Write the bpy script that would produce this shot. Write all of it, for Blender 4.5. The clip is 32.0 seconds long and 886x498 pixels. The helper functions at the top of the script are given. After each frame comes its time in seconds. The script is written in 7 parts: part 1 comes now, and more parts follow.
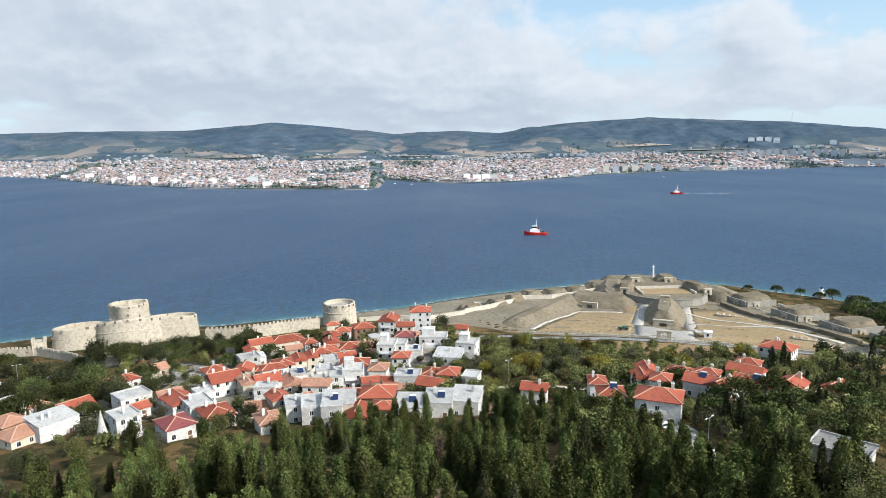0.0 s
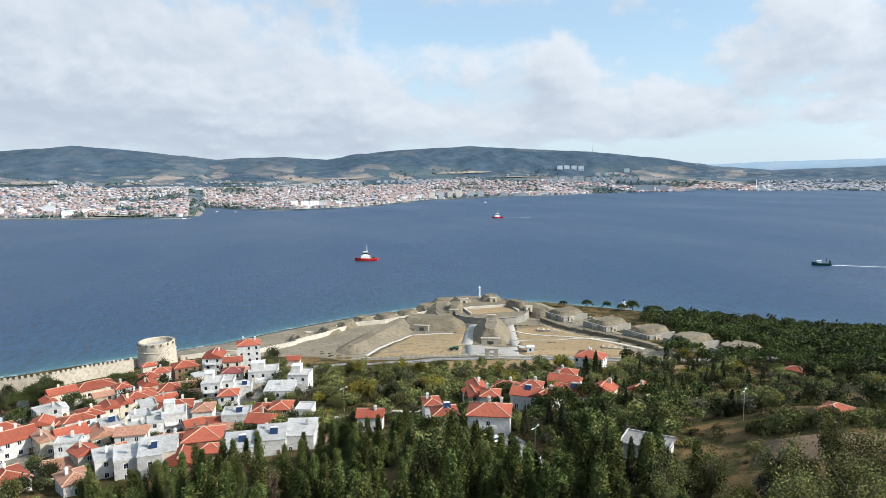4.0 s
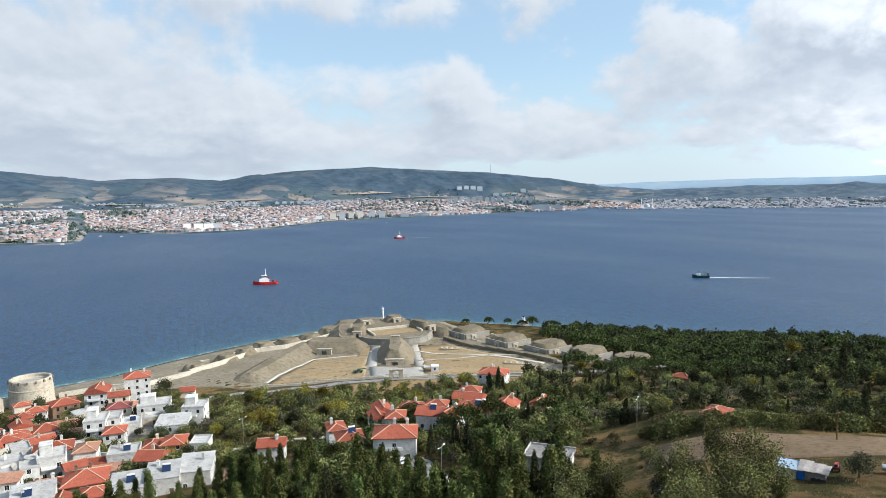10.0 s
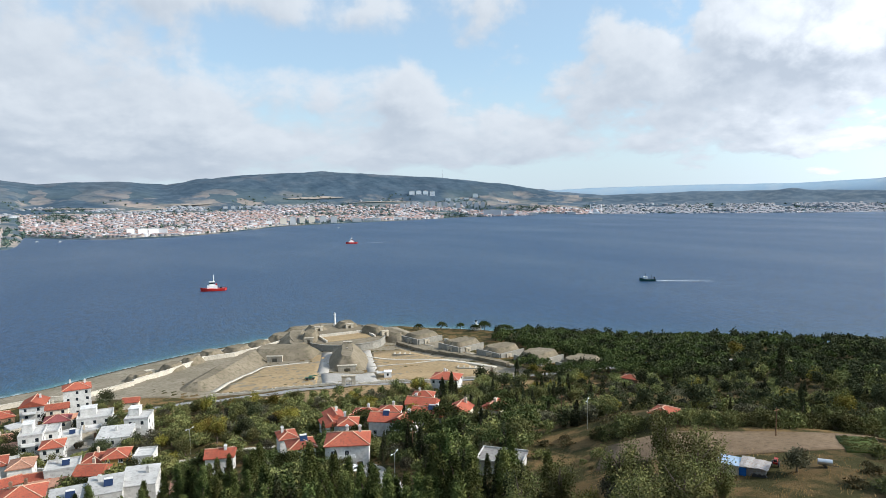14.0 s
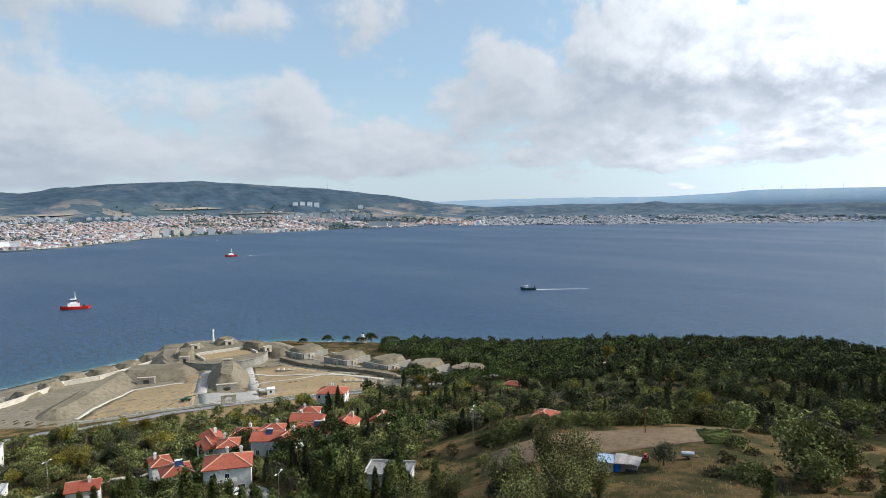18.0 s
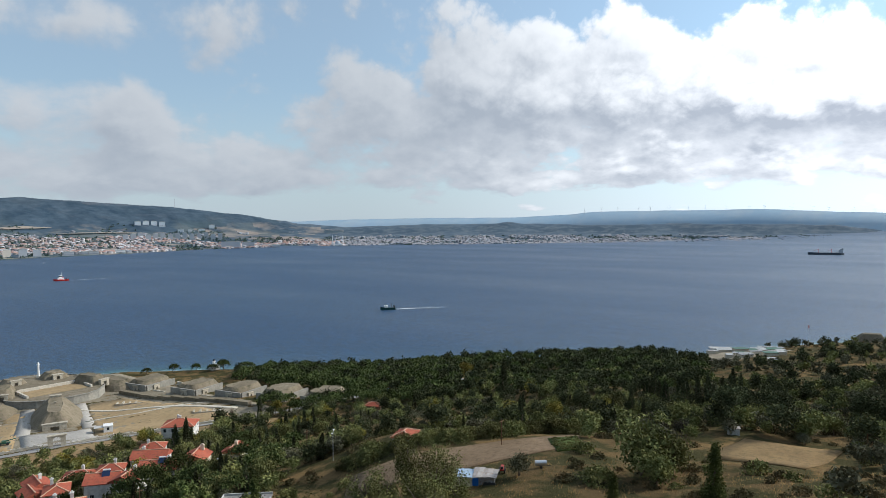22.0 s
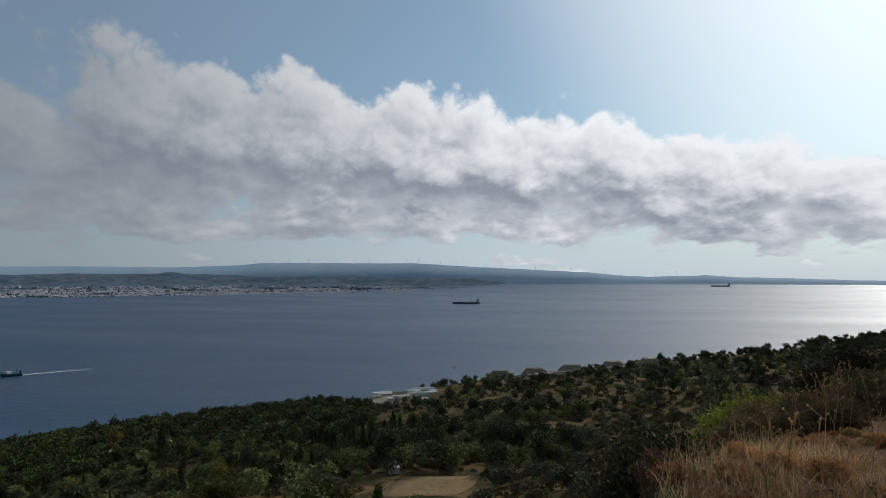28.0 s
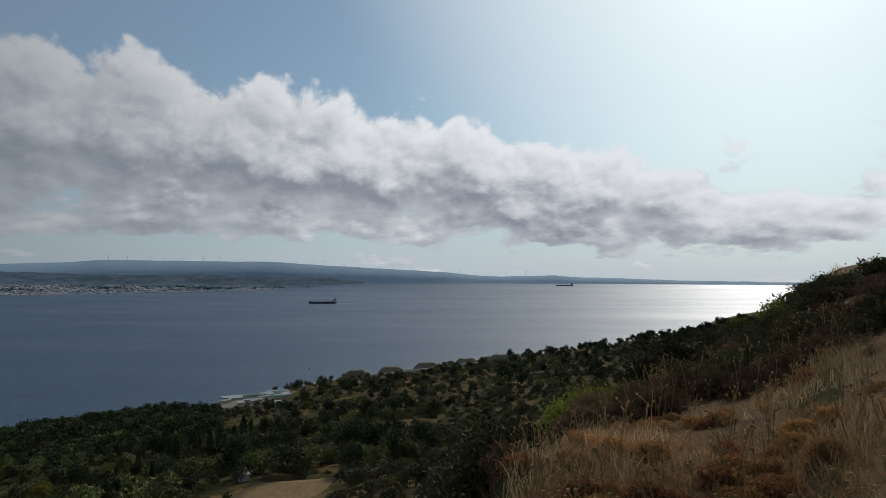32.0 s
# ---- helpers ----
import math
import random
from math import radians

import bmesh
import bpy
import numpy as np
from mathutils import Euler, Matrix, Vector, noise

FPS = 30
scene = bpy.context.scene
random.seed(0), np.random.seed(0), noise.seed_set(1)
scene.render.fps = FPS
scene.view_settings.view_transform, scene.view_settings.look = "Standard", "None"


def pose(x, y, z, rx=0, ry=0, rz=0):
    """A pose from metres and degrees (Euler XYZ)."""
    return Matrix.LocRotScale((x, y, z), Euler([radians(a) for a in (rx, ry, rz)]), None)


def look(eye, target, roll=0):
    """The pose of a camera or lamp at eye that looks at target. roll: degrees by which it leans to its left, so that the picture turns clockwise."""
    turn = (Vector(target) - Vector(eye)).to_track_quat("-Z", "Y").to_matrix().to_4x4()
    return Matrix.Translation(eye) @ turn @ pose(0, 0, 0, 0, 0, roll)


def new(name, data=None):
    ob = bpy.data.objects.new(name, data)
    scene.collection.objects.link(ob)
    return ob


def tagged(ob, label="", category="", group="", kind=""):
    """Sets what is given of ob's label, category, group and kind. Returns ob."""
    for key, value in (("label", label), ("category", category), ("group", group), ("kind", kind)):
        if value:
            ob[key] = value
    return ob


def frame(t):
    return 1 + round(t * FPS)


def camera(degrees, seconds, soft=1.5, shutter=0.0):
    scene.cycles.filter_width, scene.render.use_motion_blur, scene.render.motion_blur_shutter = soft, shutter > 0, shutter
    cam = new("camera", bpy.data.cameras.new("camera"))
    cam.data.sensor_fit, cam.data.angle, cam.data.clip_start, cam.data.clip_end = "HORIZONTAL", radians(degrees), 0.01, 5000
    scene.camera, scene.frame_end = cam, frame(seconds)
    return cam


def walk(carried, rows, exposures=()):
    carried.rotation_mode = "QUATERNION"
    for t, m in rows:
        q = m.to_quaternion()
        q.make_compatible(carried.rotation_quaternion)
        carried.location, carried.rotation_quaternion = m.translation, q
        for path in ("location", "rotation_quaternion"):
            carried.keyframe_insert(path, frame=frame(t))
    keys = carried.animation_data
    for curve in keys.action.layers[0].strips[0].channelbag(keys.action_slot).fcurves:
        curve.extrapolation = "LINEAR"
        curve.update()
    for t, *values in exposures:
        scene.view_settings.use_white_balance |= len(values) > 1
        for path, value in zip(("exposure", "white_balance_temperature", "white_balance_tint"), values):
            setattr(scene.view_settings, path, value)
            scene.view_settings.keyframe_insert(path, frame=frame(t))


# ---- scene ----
EYE = 100.0
cam = camera(69.05, 32.0, 0.6)
# seconds, yaw, pitch and lean to the left, in degrees: the eye hangs still and turns to the right
ROWS = [
    (0.0, -0.00, -8.73, -0.78),
    (0.5, -1.25, -8.75, -0.75),
    (1.0, -3.54, -8.79, -0.83),
    (1.5, -5.55, -8.63, -0.67),
    (2.0, -7.40, -8.10, -0.62),
    (2.5, -9.72, -7.55, -0.65),
    (3.0, -11.95, -7.05, -0.59),
    (3.5, -13.82, -6.69, -0.60),
    (5.5, -17.08, -6.56, -0.67),
    (6.0, -17.78, -6.41, -0.70),
    (6.5, -18.50, -6.45, -0.72),
    (7.0, -19.22, -6.26, -0.81),
    (7.5, -19.98, -6.03, -0.80),
    (8.0, -20.92, -5.49, -0.82),
    (8.5, -21.68, -5.31, -0.78),
    (9.0, -22.40, -5.38, -0.85),
    (9.5, -23.12, -5.12, -0.91),
    (10.0, -23.85, -4.88, -0.90),
    (10.5, -24.63, -4.48, -0.86),
    (11.0, -25.37, -4.64, -0.96),
    (11.5, -26.03, -4.64, -0.95),
    (12.0, -26.76, -4.61, -0.82),
    (12.5, -27.54, -4.61, -0.78),
    (13.0, -27.85, -4.63, -0.90),
    (13.5, -27.59, -4.57, -0.94),
    (14.0, -28.08, -4.50, -0.75),
    (14.5, -29.26, -4.55, -0.70),
    (16.5, -34.09, -4.27, -0.69),
    (17.0, -35.00, -4.29, -0.64),
    (17.5, -36.38, -4.09, -0.59),
    (18.0, -38.24, -3.59, -0.53),
    (18.5, -40.70, -3.04, -0.53),
    (19.0, -44.03, -2.50, -0.44),
    (19.5, -47.39, -2.00, -0.29),
    (20.0, -49.16, -1.81, -0.32),
    (20.5, -49.91, -1.79, -0.35),
    (21.0, -50.56, -1.81, -0.36),
    (21.5, -50.56, -1.95, -0.43),
    (22.0, -50.73, -1.91, -0.40),
    (22.5, -51.95, -1.93, -0.32),
    (23.0, -54.44, -1.95, -0.26),
    (23.5, -56.29, -1.42, -0.27),
    (24.0, -58.98, -0.79, -0.15),
    (24.5, -62.80, -0.24, -0.11),
    (25.0, -66.08, 0.32, -0.02),
    (25.5, -69.17, 0.86, 0.01),
    (26.0, -71.69, 1.42, 0.08),
    (26.5, -73.89, 1.99, 0.08),
    (28.5, -81.00, 2.59, 0.10),
    (29.0, -82.53, 2.60, 0.07),
    (29.5, -84.03, 2.61, 0.09),
    (30.0, -85.83, 2.60, 0.12),
    (30.5, -87.69, 2.62, 0.23),
    (31.0, -89.37, 2.58, 0.26),
    (31.5, -90.77, 2.55, 0.30),
    (32.0, -92.00, 2.57, 0.30),
]
walk(cam, [(t, pose(0, 0, EYE, 90 + pitch, 0, yaw) @ pose(0, 0, 0, 0, 0, lean)) for t, yaw, pitch, lean in ROWS],
     [(0.0, 0.36, 6300, 10), (9.0, 0.32, 6300, 10), (17.0, 0.16, 6300, 10), (19.0, 0.04, 6300, 10), (23.0, -0.26, 6300, 10), (26.0, -0.86, 6300, 10), (28.5, -1.14, 6300, 10), (32.0, -1.28, 6300, 10)])

# ---- world and sun ----
SUN_AZ, SUN_EL = 121.0, 34.0


class Nodes:
    """Short writing for node trees."""

    def __init__(self, tree):
        self.tree = tree

    def add(self, kind, **sets):
        n = self.tree.nodes.new(kind)
        for k, v in sets.items():
            setattr(n, k, v)
        return n

    def put(self, sock, v):
        if isinstance(v, bpy.types.NodeSocket):
            self.tree.links.new(v, sock)
        elif isinstance(v, (tuple, list)) and len(v) == 3 and sock.type == "RGBA":
            sock.default_value = (*v, 1)
        else:
            sock.default_value = v

    def math(self, op, a, b=0.0, c=0.0, clamp=False):
        n = self.add("ShaderNodeMath", operation=op, use_clamp=clamp)
        for i, v in enumerate((a, b, c)):
            self.put(n.inputs[i], v)
        return n.outputs[0]

    def vec(self, op, a, b=(0, 0, 0)):
        n = self.add("ShaderNodeVectorMath", operation=op)
        self.put(n.inputs[0], a)
        self.put(n.inputs[1], b)
        return n.outputs[0]

    def mix(self, f, a, b, blend="MIX"):
        n = self.add("ShaderNodeMix", data_type="RGBA", blend_type=blend)
        self.put(n.inputs[0], f)
        self.put(n.inputs[6], a)
        self.put(n.inputs[7], b)
        return n.outputs[2]

    def noise(self, vec, scale, detail=3.0, rough=0.55, dist=0.0):
        n = self.add("ShaderNodeTexNoise")
        if vec is not None:
            self.put(n.inputs["Vector"], vec)
        for k, v in (("Scale", scale), ("Detail", detail), ("Roughness", rough), ("Distortion", dist)):
            n.inputs[k].default_value = v
        return n.outputs[0]

    def add_color(self, vec):
        n = self.add("ShaderNodeTexNoise")
        self.put(n.inputs["Vector"], vec)
        n.inputs["Scale"].default_value, n.inputs["Detail"].default_value = 3.0, 5.0
        return n.outputs["Color"]

    def step(self, v, lo, hi, a=0.0, b=1.0, smooth=False):
        n = self.add("ShaderNodeMapRange", interpolation_type="SMOOTHSTEP" if smooth else "LINEAR")
        for i, x in enumerate((v, lo, hi, a, b)):
            self.put(n.inputs[i], x)
        return n.outputs[0]


world = bpy.data.worlds.new("sky")
scene.world = world
world.use_nodes = True
W = Nodes(world.node_tree)
world.node_tree.nodes.clear()
sky = W.add("ShaderNodeTexSky", sky_type="NISHITA", sun_disc=False, sun_elevation=radians(SUN_EL),
            sun_rotation=radians(SUN_AZ), air_density=1.0, dust_density=1.6, ozone_density=1.3, altitude=50)
coord = W.add("ShaderNodeTexCoord").outputs["Generated"]


def cloud_field(turn, lift):
    """Cover of clouds, with the gaze turned and lifted by so many degrees."""
    sep = W.add("ShaderNodeSeparateXYZ")
    W.put(sep.inputs[0], W.vec("NORMALIZE", coord))
    x, y, z = sep.outputs
    el = W.math("ADD", W.math("MULTIPLY", W.math("ARCSINE", z), 57.2958), lift)
    az = W.math("ADD", W.math("MULTIPLY", W.math("ARCTAN2", x, y), 57.2958), turn)
    # clouds lie on a layer: they crowd and flatten towards the horizon
    comb = W.add("ShaderNodeCombineXYZ")
    W.put(comb.inputs[0], W.math("MULTIPLY", az, 0.1))
    W.put(comb.inputs[1], W.math("MULTIPLY", W.math("LOGARITHM", W.math("ADD", W.math("MAXIMUM", el, -2.0), 5.0), 2.71828), 2.1))
    comb.inputs[2].default_value = 3.7
    p = comb.outputs[0]
    n = W.noise(p, 1.5, 9.0, 0.55, 0.15)
    puff = W.add("ShaderNodeTexVoronoi", feature="SMOOTH_F1", normalize=True)
    W.put(puff.inputs["Vector"], W.vec("ADD", p, W.vec("MULTIPLY", W.add_color(p), (0.16, 0.16, 0.0))))
    for k, v in (("Scale", 2.2), ("Detail", 5.0), ("Roughness", 0.52), ("Smoothness", 0.15)):
        puff.inputs[k].default_value = v
    heap = W.step(az, 18.0, 55.0, 0.45, 1.25)
    total = W.math("SUBTRACT", W.math("MULTIPLY", W.math("SUBTRACT", n, 0.5), W.step(az, 30.0, 55.0, 2.7, 1.35)), 0.34)
    total = W.math("ADD", total, W.math("MULTIPLY", W.math("MULTIPLY", W.math("SUBTRACT", 0.36, puff.outputs["Distance"]), 2.6), heap))
    for caz, cel, waz, wel, amp in CLOUDS:
        da = W.math("DIVIDE", W.math("SUBTRACT", az, caz), waz)
        de = W.math("DIVIDE", W.math("SUBTRACT", el, cel), wel)
        r2 = W.math("ADD", W.math("MULTIPLY", da, da), W.math("MULTIPLY", de, de))
        total = W.math("ADD", total, W.math("MULTIPLY", W.math("POWER", 2.71828, W.math("MULTIPLY", r2, -1.0)), amp))
    return total, el, az


# large bodies of cloud: azimuth, elevation, half widths, strength
CLOUDS = [
    (-25, 10, 28, 9, 1.25), (2, 5.5, 22, 3.6, 0.95), (25, 9.3, 3.6, 2.8, 1.0), (14, 16.5, 16, 2.2, 0.7), (36.7, 5, 2.2, 1.4, 0.8), (44, 10.5, 5.5, 3.8, 0.95),
    (56, 12.5, 6.5, 5.2, 1.2), (70, 11.2, 10, 5.4, 1.2), (83, 9.5, 8, 4.0, 1.05), (95, 9.6, 8, 4.2, 1.1), (106, 7.4, 8, 3.0, 0.95), (117, 5.5, 9, 2.2, 0.55),
    (70, 4.2, 70, 1.9, 0.5), (112, 19, 18, 5.5, -1.2), (88, 23, 16, 4.5, -0.9), (68, 23, 20, 4, -0.8), (63, 2.2, 40, 1.0, -0.5), (18, 12.6, 10, 1.5, -0.7),
]
cover, el, az = cloud_field(0.0, 0.0)
above, _, _ = cloud_field(1.5, 2.4)
close, _, _ = cloud_field(0.35, 0.55)
mask = W.step(cover, W.step(az, 20.0, 60.0, -0.25, -0.06), W.step(az, 20.0, 60.0, 0.5, 0.3), smooth=True)
# shade: bases and thick middles are grey, tops, sunlit puffs and thin rims bright
lit = W.math("MULTIPLY", W.step(W.math("SUBTRACT", cover, above), -0.6, 1.0, smooth=True), 0.62)
lit = W.math("ADD", lit, W.math("MULTIPLY", W.step(W.math("SUBTRACT", cover, close), -0.45, 0.45), 0.42))
lit = W.math("ADD", lit, W.math("MULTIPLY", W.step(cover, 0.9, 0.15, smooth=True), 0.32))
lit = W.math("MINIMUM", W.math("MAXIMUM", W.math("SUBTRACT", lit, 0.12), 0.0), 1.0)
toward = W.add("ShaderNodeVectorMath", operation="DOT_PRODUCT")
W.put(toward.inputs[0], W.vec("NORMALIZE", coord))
toward.inputs[1].default_value = (math.sin(radians(SUN_AZ)) * math.cos(radians(SUN_EL)), math.cos(radians(SUN_AZ)) * math.cos(radians(SUN_EL)), math.sin(radians(SUN_EL)))
glow = W.step(toward.outputs["Value"], 0.8, 0.99, smooth=True)
sunward = W.step(az, 40.0, 92.0, smooth=True)
body = W.mix(lit, W.mix(sunward, (3.3, 3.75, 4.3), (4.6, 5.05, 5.8)), W.mix(sunward, (4.8, 5.15, 5.5), (14.3, 14.5, 14.7)))
tint = W.mix(1.0, sky.outputs[0], (0.86, 1.13, 1.2), "MULTIPLY")
hazy = W.mix(W.step(el, -1.0, 13.0, 0.85, W.step(sunward, 0.0, 1.0, 0.42, 0.14), True), tint, W.mix(sunward, (4.5, 5.25, 5.8), (8.9, 10.2, 11.5)))
hazy = W.mix(W.math("MULTIPLY", glow, 0.5), hazy, (17.5, 17.8, 17.8))
back = W.add("ShaderNodeBackground")
W.put(back.inputs[0], W.mix(mask, hazy, body))
back.inputs[1].default_value = 0.13
W.tree.links.new(back.outputs[0], W.add("ShaderNodeOutputWorld").inputs[0])

sun = new("sun", bpy.data.lights.new("sun", "SUN"))
sun.data.energy, sun.data.angle, sun.data.color = 4.4, radians(0.6), (1.0, 0.94, 0.85)
ca, sa = math.cos(radians(SUN_EL)), math.sin(radians(SUN_EL))
sun.matrix_world = look((0, 0, 300), (-math.sin(radians(SUN_AZ)) * ca, -math.cos(radians(SUN_AZ)) * ca, 300 - sa))

# ---- materials ----
def material(name, build, **sets):
    """A node material; build(nodes, principled) wires it."""
    m = bpy.data.materials.new(name)
    m.use_nodes = True
    n = Nodes(m.node_tree)
    bsdf = m.node_tree.nodes["Principled BSDF"]
    bsdf.inputs["Roughness"].default_value = 0.85
    bsdf.inputs["Specular IOR Level"].default_value = 0.12
    for k, v in sets.items():
        n.put(bsdf.inputs[k.replace("_", " ")], v)
    build(n, bsdf)
    return m


def bump(n, bsdf, height, strength, distance):
    b = n.add("ShaderNodeBump")
    b.inputs["Strength"].default_value, b.inputs["Distance"].default_value = strength, distance
    n.put(b.inputs["Height"], height)
    n.put(bsdf.inputs["Normal"], b.outputs[0])


def pos(n):
    return n.add("ShaderNodeNewGeometry").outputs["Position"]


def blotchy(name, a, b, c=None, big=0.15, fine=1.5, rough=0.9, relief=0.3, island=0.0, odd=0.0, size=0.2):
    """Two tones at a large scale, a third at a fine one, with relief; island and odd vary joined pieces and objects."""
    def build(n, bsdf):
        p = n.add("ShaderNodeTexCoord").outputs["Object"] if odd else pos(n)
        col = n.mix(n.step(n.noise(p, big, 4.0), 0.35, 0.65), a, b)
        if c:
            col = n.mix(n.step(n.noise(p, fine, 5.0, 0.65), 0.45, 0.72), col, c)
        val = 1.0
        if island:
            val = n.step(n.add("ShaderNodeNewGeometry").outputs["Random Per Island"], 0, 1, 1 - island, 1 + island)
        if odd:
            val = n.math("MULTIPLY", val, n.step(n.add("ShaderNodeObjectInfo").outputs["Random"], 0, 1, 1 - odd, 1 + odd))
        if island or odd:
            h = n.add("ShaderNodeHueSaturation")
            n.put(h.inputs["Value"], val)
            n.put(h.inputs["Color"], col)
            col = h.outputs[0]
        n.put(bsdf.inputs["Base Color"], col)
        if relief:
            bump(n, bsdf, n.noise(p, fine * 2, 6.0, 0.7), relief, size)
    return material(name, build, Roughness=rough)


def sea_build(n, bsdf):
    p = pos(n)
    turned = n.add("ShaderNodeMapping")
    turned.inputs["Rotation"].default_value = (0, 0, radians(-35))
    turned.inputs["Scale"].default_value = (1.0, 0.4, 1.0)
    n.put(turned.inputs["Vector"], p)
    q = turned.outputs[0]
    big = n.noise(q, 0.0035, 4.0)
    streak = n.noise(q, 0.03, 5.0, 0.6)
    waves = n.math("ADD", n.noise(q, 0.16, 6.0, 0.7), n.math("MULTIPLY", n.noise(p, 1.1, 4.0), 0.25))
    chop = n.math("ADD", n.math("MULTIPLY", n.noise(q, 0.22, 5.0, 0.7), 0.4), n.math("MULTIPLY", n.noise(q, 0.9, 4.0, 0.7), 0.6))
    col = n.mix(n.step(chop, 0.45, 0.57), (0.0002, 0.004, 0.015), (0.004, 0.068, 0.165))
    col = n.mix(n.math("MULTIPLY", n.step(big, 0.35, 0.65), 0.35), col, (0.004, 0.042, 0.11))
    col = n.mix(n.math("MULTIPLY", n.step(streak, 0.5, 0.75), 0.25), col, (0.01, 0.06, 0.14))
    near = n.add("ShaderNodeAttribute", attribute_name="shallow").outputs["Fac"]
    col = n.mix(n.math("MULTIPLY", near, n.step(n.noise(p, 0.05, 4.0), 0.3, 0.6, 0.45, 1.0)), col, (0.045, 0.15, 0.155))
    surf = n.math("MULTIPLY", n.step(near, 0.8, 1.0), n.step(n.noise(p, 0.25, 5.0, 0.7), 0.5, 0.6))
    caps = n.math("MULTIPLY", n.step(n.noise(q, 0.3, 7.0, 0.75), 0.67, 0.7), n.step(n.noise(p, 0.02, 3.0), 0.4, 0.6))
    col = n.mix(n.math("MULTIPLY", n.math("MAXIMUM", caps, surf), 0.85), col, (0.75, 0.8, 0.82))
    n.put(bsdf.inputs["Base Color"], col)
    n.put(bsdf.inputs["Roughness"], n.step(big, 0.3, 0.7, 0.42, 0.58))
    bump(n, bsdf, waves, 0.8, 1.9)


SEA = material("sea", sea_build, IOR=1.45, Specular_IOR_Level=0.6, Coat_Weight=0.3, Coat_Roughness=0.5, Coat_IOR=1.4)


def ground_build(n, bsdf):
    p = pos(n)
    a = n.noise(p, 0.025, 5.0, 0.6)
    b = n.noise(p, 0.12, 6.0, 0.68)
    c = n.noise(p, 1.6, 5.0, 0.7)
    col = n.mix(n.step(a, 0.4, 0.6), (0.1, 0.07, 0.034), (0.19, 0.125, 0.058))
    col = n.mix(n.math("MULTIPLY", n.step(b, 0.44, 0.54), 0.9), col, (0.04, 0.042, 0.018))
    col = n.mix(n.math("MULTIPLY", n.step(c, 0.48, 0.72), 0.6), col, (0.075, 0.06, 0.032))
    n.put(bsdf.inputs["Base Color"], col)
    bump(n, bsdf, n.math("ADD", c, n.math("MULTIPLY", b, 2.0)), 0.7, 0.5)


GROUND = material("dry_grass_ground", ground_build, Roughness=0.95, Specular_IOR_Level=0.02)


def far_build(n, bsdf):
    p = pos(n)
    b = n.noise(p, 0.011, 6.0, 0.7)
    z = n.add("ShaderNodeSeparateXYZ")
    n.put(z.inputs[0], p)
    stretch = n.add("ShaderNodeMapping")
    stretch.inputs["Scale"].default_value = (1, 1, 3.5)
    n.put(stretch.inputs["Vector"], p)
    q = stretch.outputs[0]
    # Woods and fields carry the distance haze in their blue-grey colours.
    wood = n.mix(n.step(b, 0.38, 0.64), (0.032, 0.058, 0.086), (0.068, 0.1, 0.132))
    cells = n.add("ShaderNodeTexVoronoi", feature="F1")
    n.put(cells.inputs["Vector"], n.vec("ADD", p, n.vec("MULTIPLY", n.add_color(n.vec("MULTIPLY", p, (0.002, 0.002, 0.002))), (180, 180, 0))))
    cells.inputs["Scale"].default_value = 0.0075
    tone = n.add("ShaderNodeSeparateColor")
    n.put(tone.inputs[0], cells.outputs["Color"])
    field = n.mix(tone.outputs[0], (0.1, 0.125, 0.13), (0.33, 0.27, 0.225))
    field = n.mix(n.step(tone.outputs[1], 0.55, 0.6), field, (0.07, 0.1, 0.11))
    open_land = n.math("MULTIPLY", n.step(n.noise(p, 0.0022, 5.0, 0.65), 0.43, 0.53), n.step(z.outputs[2], 80, 190, 0.95, 0.12))
    col = n.mix(open_land, wood, field)
    col = n.mix(n.math("MULTIPLY", n.step(n.noise(q, 0.0045, 6.0, 0.72, 0.5), 0.6, 0.65), n.step(z.outputs[2], 60, 150, 0.6, 0.05)), col, (0.28, 0.25, 0.23))
    n.put(bsdf.inputs["Base Color"], col)
    bump(n, bsdf, n.noise(p, 0.003, 3.0, 0.55), 1.0, 50.0)


FAR = material("far_hills_hazed", far_build, Roughness=1.0)
# Low shore: haze and backlight are put into this darker blue.
HAZELOW = blotchy("far_low_shore_hazed", (0.05, 0.08, 0.112), (0.075, 0.11, 0.145), (0.13, 0.155, 0.175), 0.004, 0.016, 1.0, 0)
# The blue of the ridge is distance haze, put into its base colour.
HAZEBLUE = blotchy("farthest_hills_hazed", (0.23, 0.33, 0.42), (0.26, 0.35, 0.43), (0.29, 0.36, 0.42), 0.001, 0.006, 1.0, 0)
STONE = blotchy("castle_stone", (0.42, 0.37, 0.29), (0.52, 0.465, 0.375), (0.28, 0.245, 0.19), 0.06, 0.7, 0.92, 0.5, size=0.25)
MOUND = blotchy("grassed_earth", (0.17, 0.14, 0.098), (0.24, 0.2, 0.145), (0.11, 0.098, 0.06), 0.06, 0.5, 0.95, 0.6, size=0.4)
LAWN = blotchy("dry_lawn", (0.35, 0.255, 0.145), (0.3, 0.215, 0.118), (0.23, 0.175, 0.1), 0.05, 0.4, 0.95, 0.3)
PAVED = blotchy("pale_paving", (0.33, 0.31, 0.28), (0.4, 0.375, 0.335), (0.25, 0.235, 0.21), 0.12, 1.2, 0.85, 0.2)
ASPHALT = blotchy("worn_asphalt", (0.16, 0.16, 0.165), (0.21, 0.21, 0.21), (0.12, 0.12, 0.12), 0.1, 1.5, 0.9, 0.15)
ROOF = blotchy("clay_tiles", (0.3, 0.075, 0.045), (0.36, 0.105, 0.062), (0.17, 0.065, 0.048), 0.25, 1.7, 0.85, 0.5, odd=0.22, size=0.08)
